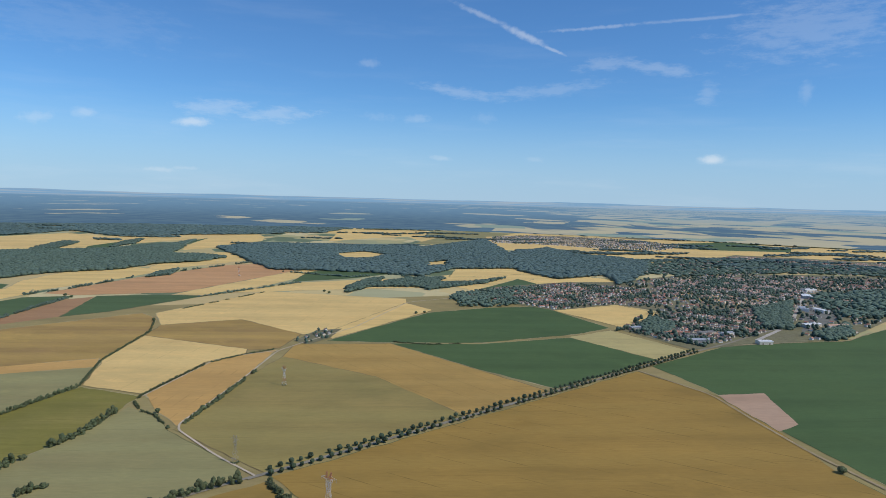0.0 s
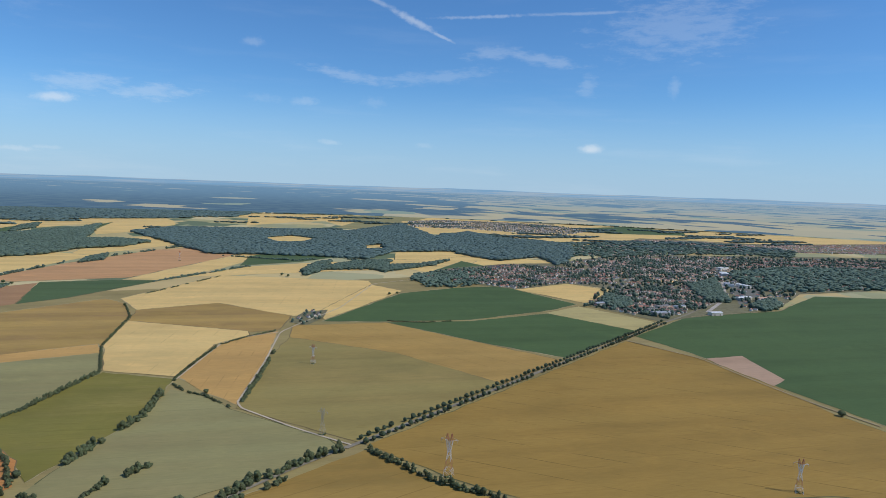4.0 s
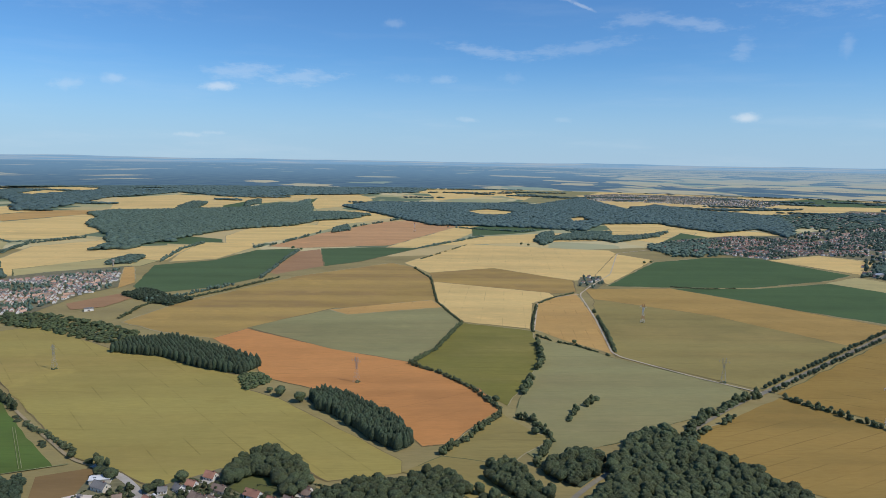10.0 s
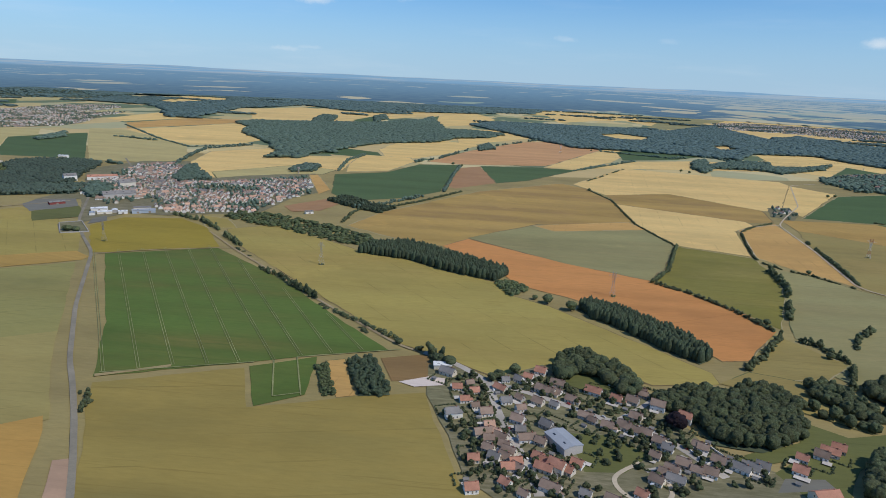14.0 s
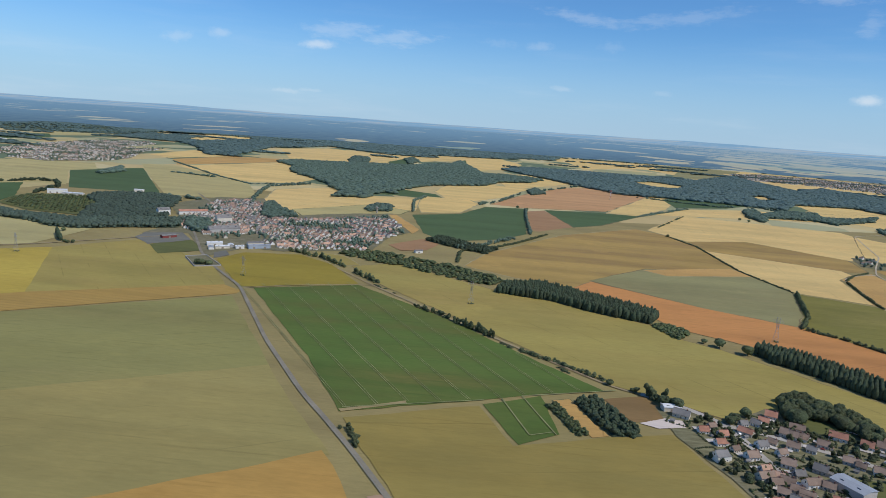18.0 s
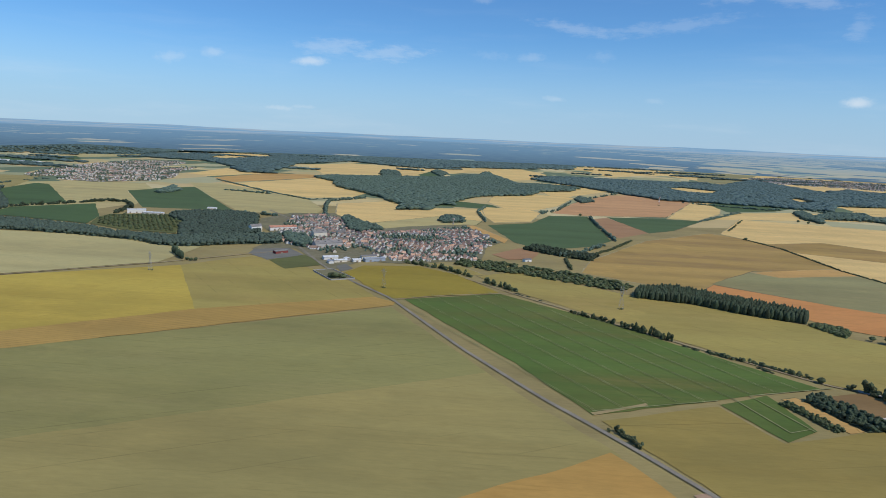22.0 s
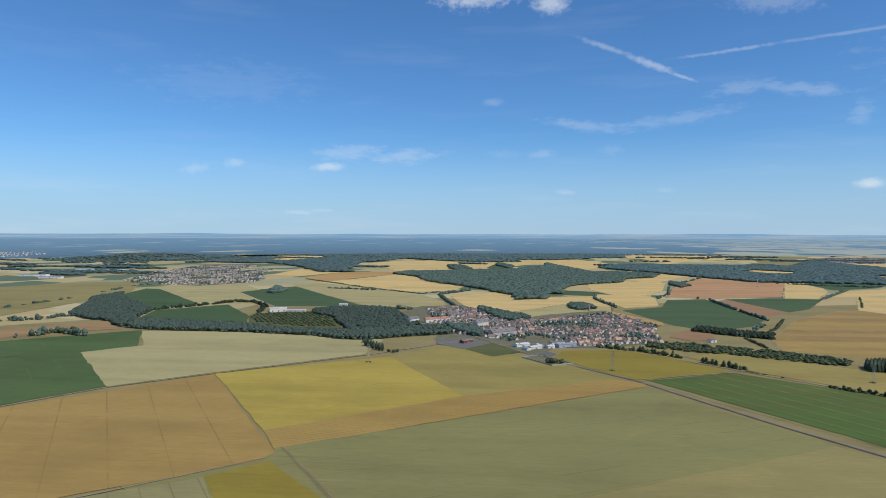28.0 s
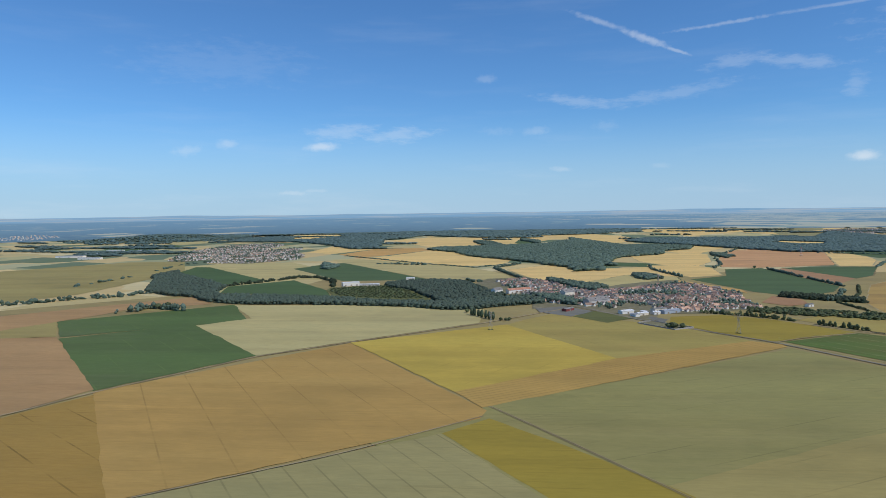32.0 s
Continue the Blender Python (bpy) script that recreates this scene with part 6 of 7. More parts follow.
def make_house(label, roof, wall, w, d, h, top, detail, category="house", group="houses", annex=False):
    """A house with its ridge along x: wall, roof, chimney, windows and a door."""
    house = tagged(new("house"), label, category, group)
    bm = bmesh.new()
    gabled(bm, w, d, h, top)
    if annex:
        box(bm, w, -d * 0.7, -0.7, w + 2.6, d * 0.5, h * 0.8)
    part("wall", bm, WALLS[wall], house)
    bm = bmesh.new()
    roof_slab(bm, w, d, h, top)
    if annex:
        box(bm, w + 0.05, -d * 0.8, h * 0.8, w + 2.8, d * 0.6, h * 0.8 + 0.2)
    bmesh.ops.recalc_face_normals(bm, faces=bm.faces)
    part("roof", bm, ROOFS[roof], house)
    if detail > 0:
        bm = bmesh.new()
        box(bm, w * 0.55, -0.35, top - 0.5, w * 0.55 + 0.6, 0.3, top + 0.75)
        box(bm, w * 0.55 - 0.06, -0.41, top + 0.75, w * 0.55 + 0.66, 0.36, top + 0.87)
        part("chimney", bm, BRICK, house)
    spots = [(x * w, s) for s in (-1, 1) for x in (-0.6, 0.05, 0.62)]
    for n, (x, s) in enumerate(spots[: 6 if detail > 1 else 2 if detail else 0]):
        bm = bmesh.new()
        y = s * (d + 0.02)
        if detail > 1 and n == 1:
            box(bm, x - 0.45, y - 0.05, 0, x + 0.45, y + 0.05, 1.7)
            part("door", bm, TIMBER, house)
            continue
        box(bm, x - 0.5, y - 0.05, 0.75, x + 0.5, y + 0.05, 1.9)
        window = part("window", bm, FRAME if detail > 1 else PANE, house)
        if detail > 1:
            for k in (-0.23, 0.23):
                bm = bmesh.new()
                box(bm, x + k - 0.19, y - 0.07, 0.83, x + k + 0.19, y + 0.07, 1.82)
                part("pane", bm, PANE, window)
    if detail > 1:
        for s in (-1, 1):
            bm = bmesh.new()
            box(bm, s * (w + 0.02) - 0.05, -0.45, h * 0.95, s * (w + 0.02) + 0.05, 0.45, h * 0.95 + 1.0)
            part("window", bm, PANE, house)
        bm = bmesh.new()
        box(bm, -w - 0.36, -0.14, top + 0.12, w + 0.36, 0.14, top + 0.34)
        part("ridge_cap", bm, ROOFS[roof], house)
    return house


LABELS = {
    "brown": "rendered house with a brown tiled roof",
    "umber": "rendered house with a weathered dark brown roof",
    "red": "rendered house with an orange red tiled roof",
    "pink": "new pale house with a rose tiled roof",
    "slate": "rendered house with a grey slate roof",
}
MODELS = {}


def house(roof, wall, size, x, y, turn, detail=2, scale=1.0, annex=False):
    """Stands a house; like ones share their meshes."""
    key = (roof, wall, size, detail, annex)
    w, d, h, top = {"small": (3.0, 2.6, 2.3, 4.6), "usual": (3.7, 3.0, 2.5, 5.3), "long": (5.4, 3.1, 2.7, 5.5), "tall": (4.6, 3.5, 4.2, 7.2), "barn": (8.5, 5.0, 4.2, 7.4)}[size]
    m = pose(x, y, 0.4, 0, 0, turn) @ Matrix.Scale(scale, 4)
    if key not in MODELS:
        label = LABELS[roof] if size != "barn" else "long farm barn with a tiled roof"
        MODELS[key] = make_house(label, roof, wall, w, d, h, top, detail, annex=annex, category="barn" if size == "barn" else "house")
        MODELS[key].matrix_basis = m
        return MODELS[key]
    made = copy_thing(MODELS[key], Matrix.Identity(4))
    made.matrix_basis = m
    return made


def house_piece(roof_high, rng):
    """A far house as bare corners: walls and two roof slopes."""
    w, d, h = rng.uniform(2.2, 4.2), rng.uniform(1.9, 2.6), rng.uniform(1.8, 2.7)
    t = h + roof_high
    wall = np.array([(-w, -d, -0.7), (w, -d, -0.7), (w, d, -0.7), (-w, d, -0.7), (-w, -d, h), (w, -d, h), (w, d, h), (-w, d, h), (-w, 0, t), (w, 0, t)], float)
    wf = np.array([(0, 1, 5), (0, 5, 4), (2, 3, 7), (2, 7, 6), (1, 2, 6), (1, 6, 5), (5, 6, 9), (3, 0, 4), (3, 4, 7), (7, 4, 8)])
    roof = np.array([(-w - 0.3, -d - 0.3, h - 0.15), (w + 0.3, -d - 0.3, h - 0.15), (w + 0.3, 0, t + 0.1), (-w - 0.3, 0, t + 0.1), (-w - 0.3, d + 0.3, h - 0.15), (w + 0.3, d + 0.3, h - 0.15)], float)
    rf = np.array([(0, 1, 2), (0, 2, 3), (3, 2, 5), (3, 5, 4)])
    return wall, wf, roof, rf


def far_town(label, points, gap, turn, seed, roofs=("brown", "brown", "pink", "slate"), keep=0.9, most=0.2):
    """Small far houses past counting, as one mesh."""
    rng = random.Random(seed)
    mats = [WALLS["cream"], WALLS["white"], WALLS["grey"], *(ROOFS[r] for r in roofs)]
    pieces = []
    for x, y in (rows_in(points, gap, gap * 1.5, turn, rng, keep) if gap else points):
        if gap and leafy(x, y) > most:
            continue
        wall, wf, roof, rf = house_piece(rng.uniform(1.3, 2.0), rng)
        a = radians(-62 + rng.choice((0, 0, 0, 90)) + rng.uniform(-14, 14))
        pieces.append((stood(wall, x, y, 0.4, 1, 1, a), wf, rng.choice((0, 1, 1, 2))))
        pieces.append((stood(roof, x, y, 0.4, 1, 1, a), rf, 3 + rng.randrange(len(roofs))))
    ob = new("houses", joined("houses", pieces, mats, smooth=False))
    return tagged(ob, label, "houses", kind="stuff")


def rows_in(points, gap, row, turn, rng, keep):
    """Places in streets: rows of plots, turned by an angle, inside an outline."""
    c, s = math.cos(radians(turn)), math.sin(radians(turn))
    back_ = [(x * c + y * s, -x * s + y * c) for x, y in points]
    out, v, n = [], min(p[1] for p in back_), 0
    while v < max(p[1] for p in back_):
        u = min(p[0] for p in back_) + rng.uniform(0, gap)
        while u < max(p[0] for p in back_):
            uu, vv = u + rng.uniform(-0.15, 0.15) * gap, v + rng.uniform(-0.1, 0.1) * row
            if inside(uu, vv, back_) and rng.random() < keep:
                out.append((uu * c - vv * s, uu * s + vv * c))
            u += gap * rng.uniform(0.9, 1.25)
        v += row * (0.78 if n % 2 else 1.22)
        n += 1
    return out


def hall(label, x, y, turn, w, d, h, roof, wall, name="hall", rise=0.9):
    """A large flat-pitched building: wall, roof, doors."""
    thing = tagged(new(name), label, name.replace("_", " "))
    bm = bmesh.new()
    gabled(bm, w / 2, d / 2, h, h + rise)
    part("wall", bm, WALLS[wall], thing)
    bm = bmesh.new()
    roof_slab(bm, w / 2, d / 2, h, h + rise, 0.3, 0.25)
    bmesh.ops.recalc_face_normals(bm, faces=bm.faces)
    part("roof", bm, ROOFS[roof], thing)
    doors = min(3, max(1, int(w / 10)))
    for k in range(doors):
        bm = bmesh.new()
        cx = -w / 2 + (k + 0.5) * w / doors
        box(bm, cx - 1.3, -d / 2 - 0.08, 0, cx + 1.3, -d / 2 + 0.05, min(2.4, h * 0.6))
        part("door", bm, TIMBER, thing)
    for k in range(max(2, int(w / 9))):
        bm = bmesh.new()
        cx = -w / 2 + (k + 0.5) * w / max(2, int(w / 9))
        box(bm, cx - 0.9, -d * 0.28, h + rise * 0.46 + 0.2, cx + 0.9, -d * 0.2, h + rise * 0.6 + 0.32)
        part("skylight", bm, PANE, thing)
    thing.matrix_basis = pose(x, y, 0.4, 0, 0, turn)
    return thing

# ---- the near hamlet, house by house ----
house("slate", "cream", "long", -550, 333, -27, 2, 0.89)
house("red", "white", "usual", -543, 314, 6, 2, 0.76)
house("red", "white", "usual", -538, 300, 14, 2, 0.74, annex=True)
house("umber", "grey", "small", -536, 321, 20, 2, 0.77)
house("red", "white", "usual", -533, 311, 15, 2, 0.76)
house("umber", "white", "usual", -526, 287, 18, 2, 0.90)
house("pink", "white", "usual", -524, 274, 16, 2, 0.77)
house("slate", "white", "tall", -544, 282, 21, 2, 0.81, annex=True)
house("umber", "cream", "small", -532, 294, 20, 2, 0.75)
house("red", "cream", "long", -518, 317, -39, 2, 0.75)
house("slate", "white", "usual", -515, 302, 17, 2, 0.83)
house("umber", "white", "usual", -507, 295, 21, 2, 0.74)
house("umber", "grey", "small", -507, 307, -39, 2, 0.81)
house("slate", "white", "usual", -507, 331, -39, 2, 0.75, annex=True)
house("red", "white", "usual", -501, 335, -24, 2, 0.78)
house("red", "white", "usual", -493, 344, -24, 2, 0.91)
house("umber", "cream", "long", -493, 319, -34, 2, 0.88, annex=True)
house("umber", "cream", "usual", -490, 317, -27, 2, 0.89, annex=True)
house("umber", "cream", "long", -484, 329, -24, 2, 0.78)
house("umber", "white", "small", -485, 318, -33, 2, 0.80)
house("umber", "cream", "usual", -497, 304, -31, 2, 0.86)
house("red", "white", "long", -464, 322, -27, 2, 0.87)
house("red", "white", "usual", -452, 314, -32, 2, 0.87, annex=True)
house("umber", "white", "usual", -449, 335, -30, 2, 0.91, annex=True)
house("umber", "cream", "usual", -445, 295, -27, 2, 0.89)
house("umber", "cream", "usual", -453, 284, -33, 2, 0.92)
house("umber", "white", "usual", -449, 281, -26, 2, 0.80, annex=True)
house("umber", "white", "usual", -462, 283, -24, 2, 0.84, annex=True)
house("umber", "grey", "long", -472, 292, -25, 2, 0.76)
house("umber", "grey", "small", -469, 288, -37, 2, 0.79)
house("umber", "white", "usual", -509, 282, -26, 2, 0.92)
house("umber", "white", "long", -505, 264, 17, 2, 0.83)
house("slate", "grey", "small", -508, 272, 8, 2, 0.89)
house("slate", "grey", "usual", -494, 279, -36, 2, 0.90, annex=True)
house("red", "cream", "long", -496, 244, -31, 2, 0.75)
house("red", "cream", "tall", -492, 240, -34, 2, 0.88)
house("red", "white", "usual", -482, 245, -28, 2, 0.79)
house("umber", "cream", "usual", -514, 250, -28, 2, 0.91)
house("umber", "cream", "usual", -516, 246, -32, 2, 0.80)
house("red", "cream", "usual", -511, 242, 13, 2, 0.80)
house("slate", "white", "usual", -521, 245, -26, 2, 0.80)
house("umber", "cream", "usual", -518, 262, -28, 2, 0.91)
house("umber", "cream", "small", -524, 261, 8, 2, 0.91)
house("pink", "white", "usual", -521, 267, -28, 2, 0.85)
house("umber", "cream", "long", -527, 266, 20, 2, 0.85)
house("umber", "cream", "usual", -516, 256, -28, 2, 0.78)
house("red", "white", "usual", -500, 248, -29, 2, 0.78)
house("umber", "cream", "small", -498, 262, -29, 2, 0.92)
house("umber", "white", "usual", -510, 237, -38, 2, 0.83)
house("red", "cream", "usual", -515, 237, 11, 2, 0.85, annex=True)
house("red", "cream", "long", -498, 239, -25, 2, 0.80)
house("umber", "cream", "small", -524, 252, -25, 2, 0.91)
house("red", "cream", "small", -531, 242, 10, 2, 0.91)
house("slate", "white", "small", -488, 302, -34, 2, 0.82)
house("umber", "cream", "usual", -478, 310, -29, 2, 0.82, annex=True)
house("slate", "white", "small", -515, 329, 13, 2, 0.78)
house("red", "cream", "usual", -487, 239, -38, 2, 0.81)
house("umber", "white", "usual", -436, 326, -25, 2, 0.84)
house("umber", "grey", "small", -435, 323, -25, 2, 0.82)
house("umber", "grey", "usual", -443, 314, -31, 2, 0.92)
house("umber", "white", "tall", -430, 309, -24, 2, 0.85)
house("umber", "white", "usual", -443, 279, -24, 2, 0.83)
house("umber", "cream", "usual", -438, 272, -34, 2, 0.83)
house("slate", "white", "usual", -435, 266, -32, 2, 0.76)
house("red", "white", "tall", -418, 298, -32, 2, 0.79)
house("umber", "white", "usual", -417, 269, -26, 2, 0.74)
house("umber", "grey", "small", -419, 271, -35, 2, 0.88)
house("slate", "white", "usual", -411, 257, -35, 2, 0.77)
house("slate", "white", "usual", -398, 254, -35, 2, 0.85)
house("slate", "white", "usual", -393, 256, -29, 2, 0.85)
house("slate", "white", "long", -404, 253, -37, 2, 0.79)
house("umber", "cream", "usual", -413, 258, -34, 2, 0.87, annex=True)
house("red", "white", "usual", -370, 267, -34, 2, 0.75)
house("red", "white", "usual", -376, 255, -32, 2, 0.90)
house("red", "cream", "long", -353, 275, -31, 2, 0.82)
house("red", "grey", "usual", -347, 279, -30, 2, 0.89)
house("umber", "white", "usual", -359, 271, -32, 2, 0.90)
house("umber", "cream", "usual", -431, 253, -27, 2, 0.89)
house("umber", "cream", "small", -443, 258, -32, 2, 0.86)
house("umber", "grey", "usual", -438, 246, -37, 2, 0.92)
house("umber", "cream", "usual", -426, 248, -32, 2, 0.75, annex=True)
house("umber", "white", "usual", -420, 247, -26, 2, 0.88)
house("umber", "white", "usual", -442, 244, -32, 2, 0.75)
house("slate", "white", "long", -438, 239, -26, 2, 0.78)
house("umber", "cream", "usual", -447, 237, -37, 2, 0.87)
house("red", "white", "usual", -531, 219, 16, 2, 0.83)
house("red", "white", "small", -516, 225, -38, 2, 0.87)
house("umber", "white", "small", -508, 218, -35, 2, 0.79)
house("umber", "white", "long", -496, 224, -28, 2, 0.86, annex=True)
house("slate", "white", "small", -481, 222, -25, 2, 0.83)
house("umber", "cream", "long", -469, 219, -32, 2, 0.76)
house("red", "white", "small", -456, 225, -38, 2, 0.91)
house("red", "cream", "barn", -374, 235, 16, 2, 0.72)
hall("long workshop with a blue grey sheet roof", -487, 262, -60, 17, 11, 4.2, "steel", "grey", "workshop")
hall("low white roofed shed beside the chalk yard", -554, 342, 9, 11, 6, 2.8, "white", "cream", "shed")

# ---- the village ----
hall("white works building beside the village road", -1006, 712, 29, 18, 9, 3.4, "white", "white", "works")
hall("low white works building", -990, 697, 29, 16, 6, 2.8, "white", "cream", "works")
hall("low grey roofed works shed", -1000, 688, 119, 10, 6, 2.6, "steel", "white", "works")
hall("small white store beside the works", -984, 708, 119, 9, 6, 3.0, "white", "grey", "works")
hall("long pale blue works hall", -952, 716, 31, 26, 9, 3.6, "steel", "blue", "works")
hall("low white annex of the blue works hall", -972, 705, 31, 10, 7, 2.8, "white", "white", "works")
hall("grey roofed store behind the works", -962, 731, 31, 20, 8, 3.4, "slate", "cream", "works")
hall("dark red farm hall with a dark roof", -1075, 733, 51, 18, 7, 3.0, "slate", "red", "farm_hall")
hall("large slate roofed school building", -1030, 796, 38, 40, 12, 6, "slate", "grey", "school", 3.5)
hall("old slate roofed church hall", -1062, 871, 44, 22, 10, 8, "slate", "cream", "church_hall", 4)
hall("long farmhouse with an orange roof", -1133, 925, 33, 42, 8, 5, "red", "white", "farmhouse", 2.5)
hall("white country house with a slate roof", -1167, 897, 51, 18, 9, 8, "slate", "white", "country_house", 3)
hall("bright white hall on the wooded hill", -1429, 1033, 27, 30, 12, 6, "white", "white", "hall")
hall("low pale building on the wooded hill", -1391, 1020, 5, 34, 9, 4, "white", "cream", "hall")
hall("white hall among the trees", -1334, 1128, 6, 16, 8, 4, "white", "white", "hall")
hall("low grey roofed hall beside the sports ground", -762, 770, 30, 10, 6, 2.8, "slate", "white", "hall")
hall("white flat roofed store in the town", 1099, 1560, 20, 40, 18, 5, "white", "white", "works")
hall("white flat roofed hall in the town", 1010, 1440, 62, 44, 20, 6, "white", "grey", "works")
hall("grey roofed hall in the town", 880, 1260, 62, 36, 16, 5, "steel", "white", "works")
hall("long pale roofed school in the town", 770, 1080, 20, 40, 14, 5, "white", "cream", "school")
hall("red roofed works in the town", 480, 1010, -11, 30, 14, 4, "red", "cream", "works")
hall("flat white pavilion beside the green field", 593, 937, 1, 22, 12, 5, "white", "cream", "pavilion")
hall("large white roofed hall in the town", 900, 1236, -87, 34, 14, 6, "white", "white", "hall")
hall("long white school building", 810, 1068, 14, 46, 10, 6, "pink", "white", "school")
hall("grey roofed works beside the town road", 496, 947, 1, 40, 14, 5, "steel", "grey", "works")
hall("grey sheet roofed workshop at the town edge", 432, 1045, 18, 24, 10, 4.5, "steel", "grey", "works")
hall("dark roofed store beside the town road", 536, 1007, 18, 30, 12, 4.5, "slate", "cream", "works")
hall("pale blue roofed store beside the town road", 568, 1003, 18, 26, 10, 4.5, "steel", "white", "works")
hall("small white roofed workshop at the town edge", 447, 1018, 18, 16, 8, 4.5, "white", "cream", "works")
hall("low dark roofed works beside the town road", 496, 980, 18, 22, 9, 4.5, "slate", "grey", "works")
hall("long pale glasshouse on the far plain", -2558, 1894, 4, 90, 22, 5, "steel", "white", "glasshouse")
hall("long pale glasshouse on the far plain", -2551, 2020, 4, 110, 26, 5, "steel", "white", "glasshouse")
hall("long pale glasshouse on the far plain", -2612, 2230, 4, 60, 24, 5, "white", "white", "glasshouse")
hall("long pale glasshouse on the far plain", -2485, 2208, 4, 80, 24, 5, "white", "white", "glasshouse")
hall("long pale glasshouse on the far plain", -2428, 1798, 4, 70, 16, 5, "steel", "white", "glasshouse")
VILLAGE = [(-1057, 784), (-1105, 817), (-1136, 905), (-1167, 1090), (-1121, 1140), (-1043, 1031), (-994, 947), (-941, 975), (-893, 1029), (-848, 1071), (-796, 903), (-820, 847), (-827, 752), (-868, 742), (-920, 715), (-988, 784), (-1020, 743)]

rng = random.Random(31)
middle = Vector((sum(p[0] for p in VILLAGE) / len(VILLAGE), sum(p[1] for p in VILLAGE) / len(VILLAGE)))
plots = [p for p in rows_in(VILLAGE, 7.2, 10.4, 12, rng, 0.94) if leafy(*p) < 0.3]
plots.sort(key=lambda p: p[1])
for n, (x, y) in enumerate(plots[:270]):
    newer = (x - middle.x) > 40
    roof = rng.choice(("pink", "pink", "brown", "pink", "brown")) if newer else rng.choice(("brown", "brown", "pink", "pink", "slate"))
    wall = "white" if newer else rng.choice(("cream", "white", "white"))
    house(roof, wall, rng.choice(("usual", "usual", "small", "long")), x, y, rng.choice((-62, -62, -62, 28)) + rng.uniform(-9, 9), 1, rng.uniform(0.66, 0.84))
far_town("closely set houses in the old part of the village", plots[270:], 0, 12, 50)


# ---- the town and the far villages ----
TOWN = [(411, 1024), (548, 1201), (660, 1245), (773, 1251), (778, 1175), (611, 985), (485, 926), (446, 956)]
far_town("houses of the town beside the main road", TOWN, 9, 35, 51, keep=0.85)
far_town("houses of the town edge with mixed roofs", [(185, 1425), (283, 1526), (482, 1640), (602, 1597), (677, 1465), (575, 1268), (494, 1305), (344, 1241), (269, 1320)], 9.5, 20, 41, ("brown", "pink", "red", "slate"), 0.8)
far_town("houses in the middle of the town", [(726, 1677), (1060, 1842), (1272, 1812), (1144, 1627), (956, 1416), (795, 1288), (698, 1318), (677, 1465)], 10, 30, 42, ("brown", "slate", "pink"), 0.8)
far_town("houses on the far side of the town", [(1272, 1812), (1523, 1813), (2116, 1782), (1882, 1583), (1329, 1579), (1128, 1603)], 13, 10, 43, ("brown", "pink", "red"), 0.8)
far_town("new pale houses behind the town", [(1015, 2163), (1398, 2438), (1581, 2356), (1751, 2087), (2370, 1998), (3047, 2575), (2016, 2405), (1511, 2637)], 14, 15, 44, ("pink", "pink", "red"), 0.8)
far_town("houses beside the wooded park of the town", [(1036, 1471), (1345, 1599), (1669, 1543), (1282, 1180), (986, 1166), (938, 1276)], 17, 30, 73, ("brown", "pink", "slate"), 0.7, 0.6)
far_town("houses of a far village with slate roofs", [(665, 3799), (923, 4029), (1254, 3929), (1523, 3708), (1567, 3235), (1297, 2908), (1050, 2969), (830, 3155), (568, 3269)], 14, 15, 45, ("slate", "steel", "brown"), 0.85, 0.5)
far_town("houses of a far town with mixed roofs", [(-2122, 1690), (-2215, 1920), (-2290, 2180), (-2330, 2600), (-2200, 2760), (-2080, 2600), (-2040, 2250), (-1930, 2380), (-1873, 2126), (-1760, 1840), (-1745, 1713), (-1835, 1570), (-1960, 1600), (-2000, 1760), (-2060, 1640)], 10, 5, 46, ("brown", "pink", "brown", "slate"), 0.75, 0.12)
far_town("houses on the far plain", [(-4223, 3491), (-4765, 4403), (-4836, 4909), (-4138, 4074), (-3894, 3442)], 30, 0, 47, ("brown", "pink"), 0.8)
far_town("houses of a small hamlet at a fork", [(-117, 944), (-95, 1013), (-59, 1032), (-72, 972), (-98, 926)], 12, 40, 48, ("brown", "slate"), 0.8)
far_town("houses between the woods of the town", [(836, 2173), (1060, 2300), (1400, 2330), (1700, 2150), (1640, 1930), (1347, 2000), (1175, 1945), (1077, 1873), (878, 1907), (784, 1988)], 15, 20, 49, ("brown", "slate", "pink"), 0.7, 0.4)


def water_tower(x, y, high):
    """A concrete water tower: a slender shaft with a wider tank and a flat lid."""
    thing = tagged(new("water_tower"), "tall pale concrete water tower beside the village", "water tower")
    for name_, r0, r1, z0, z1 in (("shaft", 1.5, 1.3, -0.5, high * 0.7), ("tank", 1.4, 2.4, high * 0.7, high * 0.8), ("tank_wall", 2.4, 2.4, high * 0.8, high), ("lid", 2.55, 2.2, high, high + 0.35)):
        bm = bmesh.new()
        bmesh.ops.create_cone(bm, cap_ends=True, segments=20, radius1=r0, radius2=r1, depth=z1 - z0, matrix=pose(0, 0, (z0 + z1) / 2))
        part(name_, bm, CONCRETE, thing)
    thing.matrix_basis = pose(x, y, 0.3)
    return thing


CONCRETE = rough_mat("weathered_concrete", (0.40, 0.35, 0.29), 0.2, 0.5)

